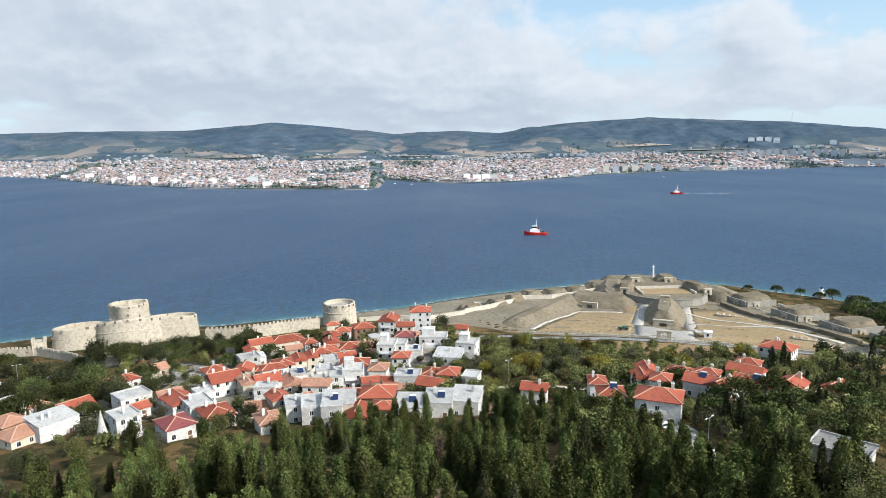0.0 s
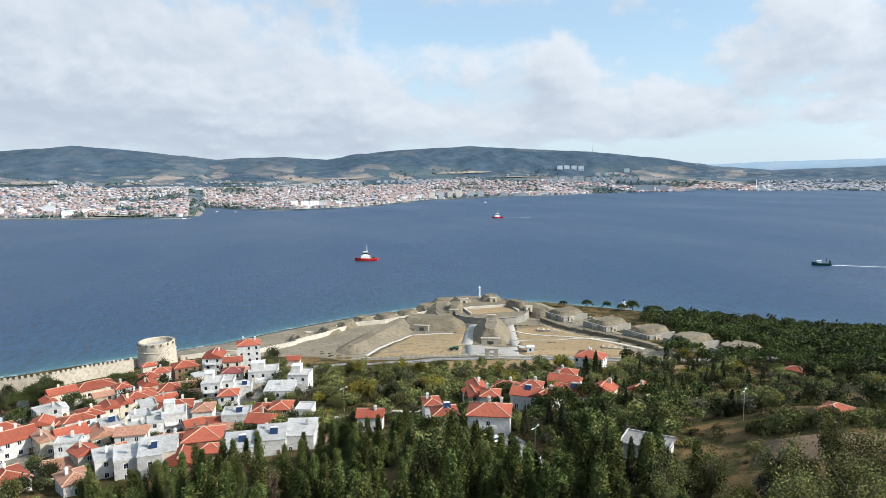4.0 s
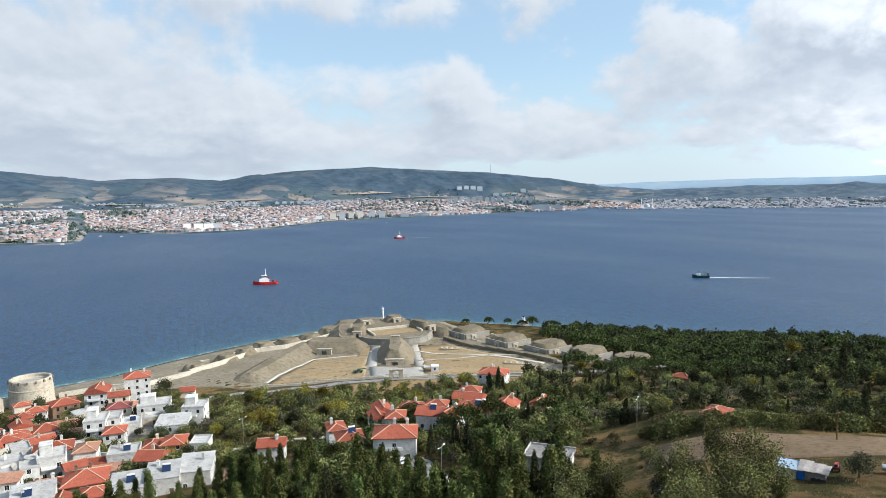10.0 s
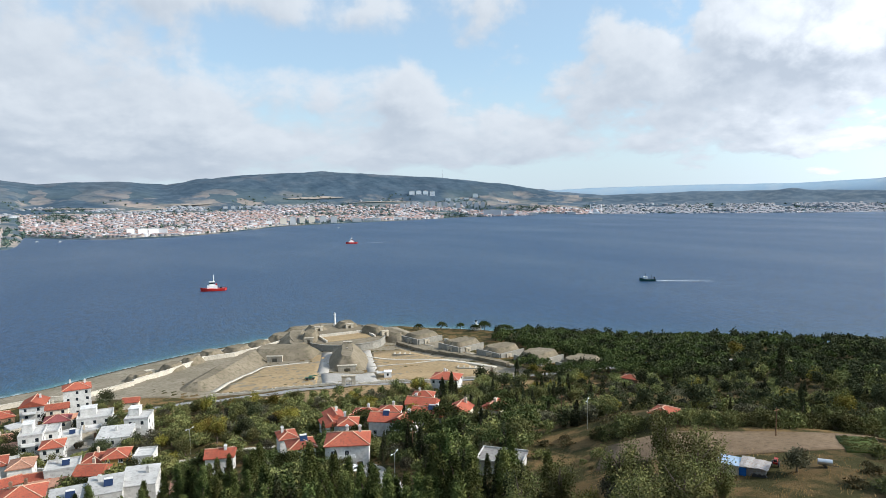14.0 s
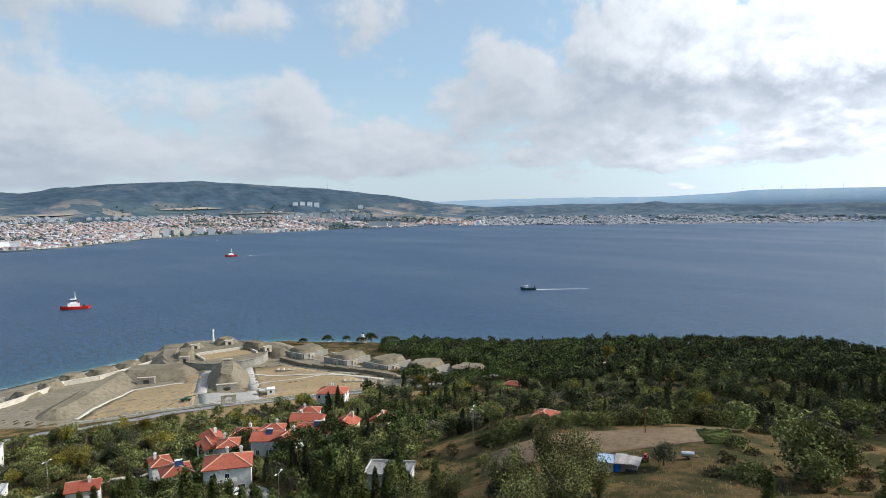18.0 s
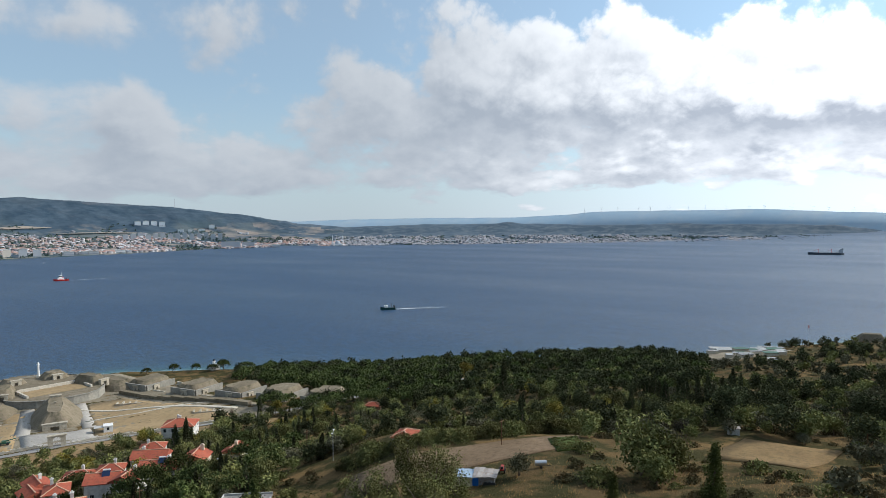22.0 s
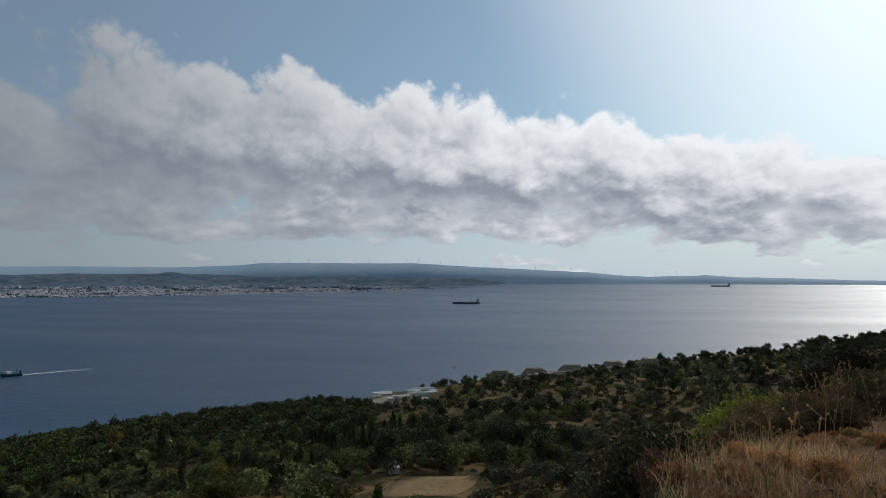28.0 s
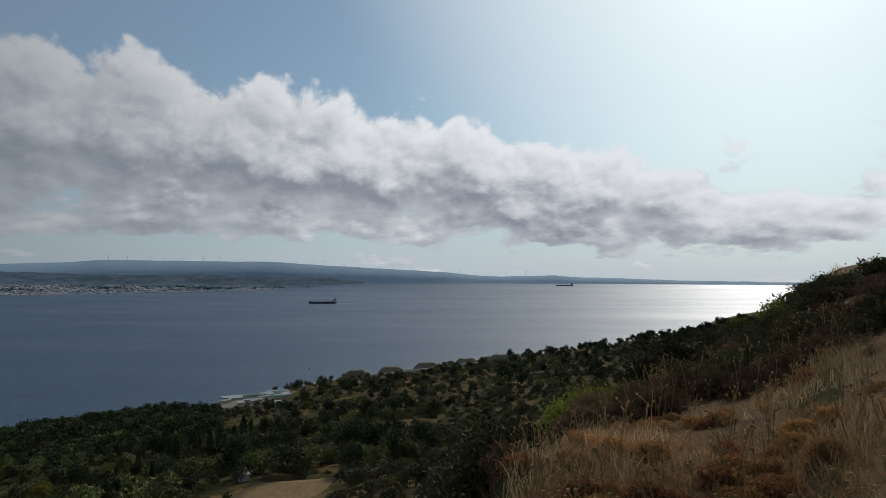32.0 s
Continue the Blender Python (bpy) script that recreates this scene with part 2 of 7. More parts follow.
OLDROOF = blotchy("weathered_tiles", (0.34, 0.17, 0.11), (0.4, 0.22, 0.15), (0.2, 0.12, 0.09), 0.3, 1.6, 0.9, 0.5, odd=0.18, size=0.08)
WHITE = blotchy("white_plaster", (0.66, 0.65, 0.62), (0.57, 0.56, 0.53), (0.4, 0.385, 0.36), 0.25, 0.9, 0.85, 0.15, odd=0.07)
CREAM = blotchy("cream_plaster", (0.62, 0.55, 0.43), (0.56, 0.5, 0.4), (0.45, 0.4, 0.33), 0.25, 0.9, 0.88, 0.2, odd=0.12)
CONCRETE = blotchy("grey_concrete", (0.45, 0.44, 0.42), (0.52, 0.51, 0.48), (0.3, 0.29, 0.28), 0.2, 1.1, 0.9, 0.25, odd=0.15)
GLASS = material("dark_glass", lambda n, b: None, Base_Color=(0.02, 0.025, 0.03), Roughness=0.12)
WOOD = blotchy("brown_wood", (0.16, 0.09, 0.05), (0.2, 0.12, 0.07), (0.1, 0.06, 0.04), 0.8, 5.0, 0.75, 0.2)
DARK = blotchy("dark_iron", (0.04, 0.04, 0.042), (0.06, 0.058, 0.055), None, 0.5, 3, 0.6, 0.1)
BARK = blotchy("bark", (0.13, 0.1, 0.075), (0.18, 0.14, 0.11), (0.08, 0.06, 0.05), 1.0, 6.0, 0.95, 0.6, size=0.05)


def leaf_material(name, a, b, c, through_leaf=0.14):
    def build(n, bsdf):
        geo = n.add("ShaderNodeNewGeometry")
        col = n.mix(geo.outputs["Random Per Island"], a, b)
        col = n.mix(n.math("MULTIPLY", n.step(n.noise(pos(n), 0.35, 3.0), 0.45, 0.7), 0.6), col, c)
        h = n.add("ShaderNodeHueSaturation")
        crown = n.step(n.noise(pos(n), 0.11, 2.0), 0.34, 0.66, 0.55, 1.5)
        n.put(h.inputs["Value"], n.math("MULTIPLY", crown, n.step(n.add("ShaderNodeObjectInfo").outputs["Random"], 0, 1, 0.65, 1.3)))
        n.put(h.inputs["Hue"], n.step(n.add("ShaderNodeObjectInfo").outputs["Random"], 0, 1, 0.482, 0.516))
        n.put(h.inputs["Color"], col)
        n.put(bsdf.inputs["Base Color"], h.outputs[0])
        # light shines through thin leaves
        thin, both = n.add("ShaderNodeBsdfTranslucent"), n.add("ShaderNodeMixShader")
        n.put(thin.inputs[0], h.outputs[0])
        both.inputs[0].default_value = through_leaf
        n.tree.links.new(bsdf.outputs[0], both.inputs[1])
        n.tree.links.new(thin.outputs[0], both.inputs[2])
        n.tree.links.new(both.outputs[0], n.tree.nodes["Material Output"].inputs[0])
    return material(name, build, Roughness=0.9, Specular_IOR_Level=0.04)


PINE = leaf_material("pine_needles", (0.052, 0.07, 0.023), (0.1, 0.118, 0.037), (0.145, 0.145, 0.048))
CYPRESS = leaf_material("cypress_leaves", (0.032, 0.039, 0.02), (0.057, 0.063, 0.03), (0.072, 0.07, 0.032), 0.05)
STONEPINE = leaf_material("umbrella_pine_needles", (0.036, 0.048, 0.017), (0.066, 0.077, 0.026), (0.085, 0.09, 0.032), 0.05)
OLIVE = leaf_material("olive_leaves", (0.068, 0.067, 0.042), (0.118, 0.112, 0.072), (0.078, 0.066, 0.036), 0.05)
BROAD = leaf_material("broad_leaves", (0.078, 0.086, 0.032), (0.14, 0.142, 0.054), (0.19, 0.162, 0.062), 0.05)
AUTUMN = leaf_material("yellowing_leaves", (0.14, 0.13, 0.03), (0.2, 0.17, 0.035), (0.17, 0.1, 0.03))
SCRUB = leaf_material("scrub_leaves", (0.07, 0.066, 0.032), (0.12, 0.1, 0.048), (0.15, 0.1, 0.05), 0.05)
DEADWOOD = leaf_material("dry_twigs", (0.14, 0.1, 0.07), (0.19, 0.14, 0.1), (0.11, 0.08, 0.055))
STRAW = leaf_material("dry_stalks", (0.22, 0.14, 0.06), (0.36, 0.26, 0.13), (0.17, 0.09, 0.04))


# ---- building helpers ----
TAKEN = []  # centres and radii of ground that trees keep off

def mesh_of(name, verts, faces, smooth=False):
    me = bpy.data.meshes.new(name)
    me.from_pydata([tuple(map(float, v)) for v in verts] if not isinstance(verts, np.ndarray) else verts.tolist(), [], faces)
    if smooth:
        me.polygons.foreach_set("use_smooth", [True] * len(me.polygons))
    me.update()
    return me


def place(name, me, mat, parent=None, label=""):
    ob = new(name, me)
    if mat and not me.materials:
        me.materials.append(mat)
    if parent:
        ob.parent = parent
    if label:
        ob["label"] = label
    return ob


def part(name, bm, mat, parent, label="", smooth=False):
    """One bmesh as one mesh object under a thing or a part."""
    me = bpy.data.meshes.new(name)
    bm.to_mesh(me)
    bm.free()
    if smooth:
        me.polygons.foreach_set("use_smooth", [True] * len(me.polygons))
    return place(name, me, mat, parent, label)


def empty(name, m, label, category, group="", kind=""):
    ob = new(name)
    ob.matrix_world = m
    ob.empty_display_size = 0.5
    return tagged(ob, label, category, group, kind)


def box(bm, x0, y0, z0, x1, y1, z1, taper=0.0):
    """A box between two corners; taper pulls the top in."""
    v = [bm.verts.new(p) for p in ((x0, y0, z0), (x1, y0, z0), (x1, y1, z0), (x0, y1, z0),
                                   (x0 + taper, y0 + taper, z1), (x1 - taper, y0 + taper, z1), (x1 - taper, y1 - taper, z1), (x0 + taper, y1 - taper, z1))]
    for f in ((3, 2, 1, 0), (4, 5, 6, 7), (0, 1, 5, 4), (1, 2, 6, 5), (2, 3, 7, 6), (3, 0, 4, 7)):
        bm.faces.new([v[i] for i in f])
    return v


def boxes(*rows):
    bm = bmesh.new()
    for r in rows:
        box(bm, *r)
    return bm


def tube(bm, cx, cy, z0, z1, r0, r1, n=16, cap=True):
    a = [bm.verts.new((cx + r0 * math.cos(2 * math.pi * i / n), cy + r0 * math.sin(2 * math.pi * i / n), z0)) for i in range(n)]
    b = [bm.verts.new((cx + r1 * math.cos(2 * math.pi * i / n), cy + r1 * math.sin(2 * math.pi * i / n), z1)) for i in range(n)]
    for i in range(n):
        bm.faces.new((a[i], a[(i + 1) % n], b[(i + 1) % n], b[i]))
    if cap:
        bm.faces.new(b)
        bm.faces.new(a[::-1])


def rings(bm, loops, close=True):
    """Skins a run of closed loops of equal length."""
    rows = [[bm.verts.new(p) for p in loop] for loop in loops]
    n = len(rows[0])
    for a, b in zip(rows, rows[1:]):
        for i in range(n):
            bm.faces.new((a[i], a[(i + 1) % n], b[(i + 1) % n], b[i]))
    if close:
        bm.faces.new(rows[-1])
        bm.faces.new(rows[0][::-1])


# ---- terrain begin ----
RADII = [0, 15, 28, 42, 60, 90, 125, 160, 210, 270, 330]
SLOPES = {}


def slope(az, *z):
    SLOPES[az] = z


slope(-180, 97, 99, 101, 103, 105, 108, 110, 111, 112, 113, 114)
slope(-110, 96, 92, 88, 82, 76, 68, 64, 60, 56, 52, 48)
slope(-60, 96, 88, 79, 69, 58, 42, 34, 30, 24, 16, 10)
slope(-20, 96, 88, 79, 69, 57, 40, 33, 27, 20, 13, 6)
slope(0, 96, 88, 79, 69, 57, 40, 33, 28, 19, 12, 6)
slope(20, 96, 88, 79, 69, 57, 40, 35, 33, 24, 13, 6)
slope(35, 96, 88, 79, 69, 59, 46, 43, 39, 28, 15, 8)
slope(50, 96, 88, 80, 72, 64, 55, 52, 49, 31, 19, 12)
slope(65, 96, 89, 81, 74, 66, 58, 54, 50, 38, 26, 17)
slope(80, 96, 90, 83, 76, 70, 63, 58, 53, 42, 33, 25)
slope(90, 96, 91, 84, 79, 74, 67, 61, 56, 47, 39, 32)
slope(94, 96, 93.6, 85.5, 80.5, 75.5, 69, 63, 58, 50, 42.5, 36)
slope(98, 96, 95.8, 89, 83, 78, 71, 65, 60, 53, 46, 41)
slope(105, 96, 96.0, 94.6, 89, 83, 76, 71, 66, 60, 53, 48)
slope(112, 96, 96.0, 95.7, 94.0, 89.5, 83, 79, 75, 69, 62, 57)
slope(118, 96, 96.2, 96.5, 96.3, 95.6, 92.5, 89, 86, 81, 75, 70)
slope(124, 96.3, 97, 98, 99.3, 100.8, 102, 100, 96, 92, 88, 84)
slope(135, 97, 98.5, 100, 102, 104, 107, 108, 108, 107, 105, 103)
slope(180, 97, 99, 101, 103, 105, 108, 110, 111, 112, 113, 114)
SHORE_AZ = [-180, -110, -60, -35, -27, -20, -11, -4, 7, 15, 19, 24, 27, 31, 36, 40, 46, 59, 70, 73, 80, 87, 101, 107, 113, 118, 135, 180]
SHORE_R = [4000, 900, 480, 412, 412, 388, 391, 403, 453, 485, 497, 502, 492, 484, 470, 462, 458, 492, 522, 535, 612, 680, 868, 1010, 1350, 2200, 4000, 4000]
AZ_KEYS = sorted(SLOPES)
SLOPE_TABLE = np.array([SLOPES[a] for a in AZ_KEYS], float)


def shore(az):
    return np.interp(az, SHORE_AZ, SHORE_R)


def height(x, y):
    """Ground height on this side of the strait; below 0 past the shore."""
    x, y = np.asarray(x, float), np.asarray(y, float)
    az, r = np.degrees(np.arctan2(x, y)), np.hypot(x, y)
    i = np.clip(np.searchsorted(AZ_KEYS, az, side="right") - 1, 0, len(AZ_KEYS) - 2)
    keys = np.array(AZ_KEYS, float)
    f = np.clip((az - keys[i]) / (keys[i + 1] - keys[i]), 0, 1)
    f = f * f * (3 - 2 * f)
    s = shore(az)
    j = np.clip(np.searchsorted(RADII, r, side="right") - 1, 0, len(RADII) - 2)
    rad = np.array(RADII, float)
    g = np.clip((r - rad[j]) / (rad[j + 1] - rad[j]), 0, 1)
    za = SLOPE_TABLE[i, j] * (1 - g) + SLOPE_TABLE[i, j + 1] * g
    zb = SLOPE_TABLE[i + 1, j] * (1 - g) + SLOPE_TABLE[i + 1, j + 1] * g
    z = za * (1 - f) + zb * f
    edge = np.clip((r - 330) / np.maximum(s - 12 - 330, 1), 0, 1)
    z = np.where(r > 330, z * (1 - edge) + 2.6 * edge, z)
    out = np.clip((r - (s - 12)) / 24, 0, 3)
    z = np.where(r > s - 12, 2.6 - 5.0 * out, z)
    rough = np.clip((r - 30) / 80, 0, 1) * np.clip((s - 60 - r) / 60, 0, 1)
    z = z + rough * (0.8 * np.sin(x * 0.071 + 1.3 * np.sin(y * 0.043)) + 0.6 * np.sin(y * 0.093 + x * 0.02) + 0.25 * np.sin(x * 0.31 + y * 0.23))
    return z


# ---- terrain end ----
def hz(x, y):
    return float(height(x, y))


def ground_mesh():
    azs = np.arange(-180, 180.01, 0.75)
    rs = np.concatenate([np.linspace(0.5, 30, 24), np.linspace(33, 130, 36), np.linspace(134, 520, 84), np.geomspace(530, 4200, 40)])
    A, R = np.meshgrid(np.radians(azs[:-1]), rs)
    X, Y = R * np.sin(A), R * np.cos(A)
    Z = height(X, Y)
    Z = np.maximum(Z, -9)
    v = np.stack([X, Y, Z], -1).reshape(-1, 3)
    n = len(azs) - 1
    faces = []
    for k in range(len(rs) - 1):
        for i in range(n):
            j = (i + 1) % n
            faces.append((k * n + i, (k + 1) * n + i, (k + 1) * n + j, k * n + j))
    faces.append(tuple(range(n)))
    me = mesh_of("ground", v, faces, True)
    me.materials.append(GROUND)
    return me


ground = tagged(new("ground", ground_mesh()), "hillside of dry grass and bare earth falling to the shore", "ground", kind="structure")


def water_mesh():
    """The strait: level, and lifted in its last kilometre to where the true horizon stands, since nothing is drawn past five kilometres."""
    azs = np.arange(-70, 140.01, 0.75)
    s = np.minimum(shore(azs), 1500)
    rs = [s - 30, s - 4, s + 4, s + 12, s + 30, s + 75, s + 160, s + 320] + [np.maximum(s + 340 + 20 * k, r) for k, r in enumerate((1300, 1800, 2400, 3000, 3600, 4000, 4300, 4600, 4880))]
    shallow = [1, 1, 0.85, 0.3, 0.12, 0.03, 0.0] + [0.0] * 10
    v, q = [], []
    for r, h in zip(rs, shallow):
        z = np.interp(r, [3000, 3600, 4000, 4300, 4600, 4880], [0, 8, 22, 38, 55, 72])
        for a, d, e in zip(np.radians(azs), r, z):
            v.append((d * math.sin(a), d * math.cos(a), e))
            q.append(h)
    n = len(azs)
    me = mesh_of("water", v, [(k * n + i + 1, (k + 1) * n + i + 1, (k + 1) * n + i, k * n + i) for k in range(len(rs) - 1) for i in range(n - 1)], True)
    me.attributes.new("shallow", "FLOAT", "POINT").data.foreach_set("value", q)
    return me


water = tagged(place("water", water_mesh(), SEA), "choppy deep blue water of the strait", "sea", kind="structure")

# the far side: shoreline by azimuth, plain and hills behind it
FAR_AZ = [-60, -34, -32.2, -30.4, -27.4, -22, -17.6, -15, -10, -6.2, -5.6, -5, -2, 2, 6, 10, 14, 20, 28, 34, 40, 50, 60, 70, 80, 86, 90, 91]
FAR_R = [3900, 3480, 3300, 3020, 2450, 2050, 1890, 1840, 1760, 1720, 1760, 2260, 2050, 1960, 1990, 2200, 2560, 2800, 3150, 3350, 3450, 3500, 3600, 3700, 3900, 4150, 4500, 4600]
TOP_AZ = [-60, -34, -27, -22, -16.4, -14.5, -11, -4, 1, 5, 10.7, 17.6, 24, 28, 34, 38, 42, 50, 57, 62, 63.5, 77, 82, 92, 96, 101, 107, 120]
TOP_EL = [1.2, 1.6, 1.8, 1.8, 2.27, 2.5, 2.25, 1.45, 1.65, 1.4, 2.16, 2.46, 2.05, 1.83, 1.1, 0.45, 0.1, 0.3, 0.3, 0.2, 0.15, 0.1, 0.0, -0.1, -0.2, -0.4, -0.6, -0.8]


def far_z(az, u):
    """Height of the far side: u runs from 0 at its shore to 1 at the crest."""
    top = 100 + 4700 * math.tan(radians(float(np.interp(az, TOP_AZ, TOP_EL))))
    plain = 100 + 4300 * math.tan(radians(float(np.interp(az, [-34, 0, 12, 22, 30, 40, 60, 90], [-0.2, -0.5, -0.45, -0.25, -0.3, -0.6, -0.6, -0.8]))))
    if az > 82:
        plain, top = [1.5 + (p - 1.5) * max(0.0, (90.6 - az) / 8.6) for p in (plain, top)]
    s = u / 0.62
    if s < 1:
        return 1.5 + max(plain - 1.5, 1.0) * s ** 1.25
    q = (u - 0.62) / 0.38
    q = q * q * (3 - 2 * q)
    return plain + (max(top, plain + 1) - plain) * q


def far_land():
    azs = np.arange(-60, 91.01, 0.5)
    us = [-0.03, 0.0, 0.01] + [k / 24 for k in range(1, 25)] + [1.06]
    v, f = [], []
    for a in azs:
        s = float(np.interp(a, FAR_AZ, FAR_R))
        for u in us:
            r = s + (4700 - s) * u if u <= 1 else 4850
            z = -3.0 if u < 0 else (far_z(a, min(u, 1)) - (40 if u > 1 else 0))
            if 0.05 < u < 1.0:
                amp = 4 + 26 * max(0, u - 0.55)
                z += amp * noise.fractal(Vector((a * 0.33, u * 7, 2.0)), 0.8, 2.0, 5)
            elif u == 1.0:
                z += 5 * noise.noise(Vector((a * 0.6, 3.0, 1.0)))
            v.append((r * math.sin(radians(a)), r * math.cos(radians(a)), z))
    n = len(us)
    for i in range(len(azs) - 1):
        for k in range(n - 1):
            f.append((i * n + k, (i + 1) * n + k, (i + 1) * n + k + 1, i * n + k + 1))
    me = mesh_of("far_shore", v, f, True)
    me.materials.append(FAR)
    me.materials.append(HAZELOW)
    # Past about 39 degrees the shore takes the colour with haze and backlight.
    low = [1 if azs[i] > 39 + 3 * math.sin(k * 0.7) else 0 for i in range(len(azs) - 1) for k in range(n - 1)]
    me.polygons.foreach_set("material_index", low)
    return me


tagged(place("far_shore", far_land(), FAR), "far shore with wooded hills beyond the plain", "hills", kind="structure")


def far_ridge():
    """The farthest ridge; its blue is distance haze put into the colour."""
    az = np.arange(30, 124.01, 0.5)
    el = np.interp(az, [30, 36, 42, 50, 57, 62, 64, 77, 82, 92, 95.6, 97, 101.5, 104, 107.5, 112, 124],
                   [0.3, 0.55, 0.75, 0.86, 0.85, 1.08, 1.28, 1.3, 1.02, 0.52, 0.2, 0.15, 0.27, 0.12, 0.04, -0.1, -0.25])
    v, f = [], []
    for i, (a, e) in enumerate(zip(az, el)):
        e += 0.035 * noise.noise(Vector((a * 0.8, 0.3, 0.1)))
        low = -0.95 if a < 90 else min(-0.95 + 0.1 * (a - 90), -0.72)
        for r, q in ((4640, low), (4760, 0.55 * e + 0.45 * low), (4860, e), (4900, e - 0.5)):
            v.append((r * math.sin(radians(a)), r * math.cos(radians(a)), 100 + r * math.tan(radians(q))))
        if i:
            f += [(4 * i - 4 + k, 4 * i + k, 4 * i + k + 1, 4 * i - 3 + k) for k in range(3)]
    return mesh_of("backdrop", v, f, True)


tagged(place("backdrop", far_ridge(), HAZEBLUE), "ridge on the horizon with the haze in its blue colour", "hills", kind="structure")

# ---- draped sheets ----
def drape(x, y, lift):
    return (x, y, hz(x, y) + lift)


def sheet(name, near, far, mat, label, category, lift=0.1, steps=10, along=4.0, kind="structure"):
    """A thin sheet on the ground between two lines of as many points."""
    def fill(line):
        out = []
        for (x0, y0), (x1, y1) in zip(line, line[1:]):
            k = max(1, int(math.hypot(x1 - x0, y1 - y0) / along))
            out += [(x0 + (x1 - x0) * i / k, y0 + (y1 - y0) * i / k, ) for i in range(k)]
        return out + [line[-1]]

    def even(line, n):
        p = np.array(fill(line))
        d = np.concatenate([[0], np.cumsum(np.hypot(*np.diff(p, axis=0).T))])
        s = np.linspace(0, d[-1], n)
        return np.stack([np.interp(s, d, p[:, 0]), np.interp(s, d, p[:, 1])], 1)
    n = max(len(fill(near)), len(fill(far)), 3)
    a, b = even(near, n), even(far, n)
    t = np.linspace(0, 1, steps + 1)[:, None, None]
    p = a[None] * (1 - t) + b[None] * t
    z = height(p[..., 0], p[..., 1]) + lift
    v = np.concatenate([p, z[..., None]], -1).reshape(-1, 3)
    low = v.copy()
    low[:, 2] -= 0.5
    f = [(k * n + i, k * n + i + 1, (k + 1) * n + i + 1, (k + 1) * n + i) for k in range(steps) for i in range(n - 1)]
    m = len(v)
    rim = [i for i in range(n)] + [k * n + n - 1 for k in range(1, steps + 1)] + [steps * n + i for i in range(n - 2, -1, -1)] + [k * n for k in range(steps - 1, 0, -1)]
    f += [(rim[i], rim[i] + m, rim[(i + 1) % len(rim)] + m, rim[(i + 1) % len(rim)]) for i in range(len(rim))]
    me = mesh_of(name, np.concatenate([v, low]), f)
    me.polygons.foreach_set("use_smooth", [True] * (steps * (n - 1)) + [False] * len(rim))
    return tagged(place(name, me, mat), label, category, kind=kind)


def ribbon(name, line, width, mat, label, category, lift=0.12):
    """A road of even width along a line."""
    p = np.array(line, float)
    d = np.gradient(p, axis=0)
    nrm = np.stack([-d[:, 1], d[:, 0]], 1) / np.hypot(d[:, 0], d[:, 1])[:, None] * width / 2
    return sheet(name, [tuple(q) for q in p - nrm], [tuple(q) for q in p + nrm], mat, label, category, lift, 3, 5.0)


# ---- walls and towers ----
def outline(circles, n=120):
    """The outer rim of overlapping circles, as radius by angle round the origin."""
    out = []
    for i in range(n):
        a = 2 * math.pi * i / n
        best = 1.0
        for cx, cy, r in circles:
            along, off = cx * math.cos(a) + cy * math.sin(a), -cx * math.sin(a) + cy * math.cos(a)
            if abs(off) < r:
                best = max(best, along + math.sqrt(r * r - off * off))
        out.append((a, best))
    return out


def squash(rim, k):
    """A rim pressed flatter along y."""
    out = []
    for a, r in rim:
        x, y = r * math.cos(a), r * math.sin(a) * k
        out.append((math.atan2(y, x), math.hypot(x, y)))
    return out


def crest(a, rise):
    """How much higher the wall stands at this angle: most at the front."""
    f = max(0.0, -math.sin(a)) * min(1.0, 0.35 + 1.3 * abs(math.sin(a)))
    return rise * f


def rim_wall(rim, h, thick, batter, name, parent, deep=1.6, floor=None, rise=0.0):
    """A tall wall round a rim: battered face, string course, parapet and walk; it rises towards its front."""
    def loop(inset, z):
        return [((r - inset) * math.cos(a), (r - inset) * math.sin(a), z + crest(a, rise) * max(0.0, z / h) + (0.16 * math.sin(a * 23) * math.sin(a * 9 + 1) if z > h - 0.4 else 0)) for a, r in rim]
    bm = bmesh.new()
    rings(bm, [loop(-batter, -1.5), loop(-0.25 * batter, h * 0.62), loop(-0.25 * batter - 0.25, h * 0.625), loop(-0.25 * batter - 0.25, h * 0.65),
               loop(0, h * 0.655), loop(0, h - 0.5), loop(0.35, h), loop(1.15, h), loop(1.35, h - 0.3), loop(1.4, h - deep), loop(thick, h - deep),
               loop(thick + 0.2, floor if floor is not None else 0.3)], close=False)
    return part(name, bm, STONE, parent)


def slots(rim, every, h, parent, deep, rnd, w=0.9, rise=0.0):
    """Embrasures of the parapet, as boxes with the slot's shade put into their colour."""
    for i in range(0, len(rim), every):
        a, r = rim[i]
        bm = boxes((-0.55, -w / 2, 0, 0.9, w / 2, 1.1))
        ob = part("embrasure", bm, SHADESTONE, parent)
        ob.matrix_basis = pose((r - 0.45) * math.cos(a), (r - 0.45) * math.sin(a), h - 1.25 + crest(a, rise), 0, 0, math.degrees(a))


# Stone with the shade of slots, slits and openings put into its colour.
SHADESTONE = blotchy("shaded_stone", (0.16, 0.14, 0.11), (0.2, 0.17, 0.13), None, 0.3, 2.0, 0.95, 0.2)


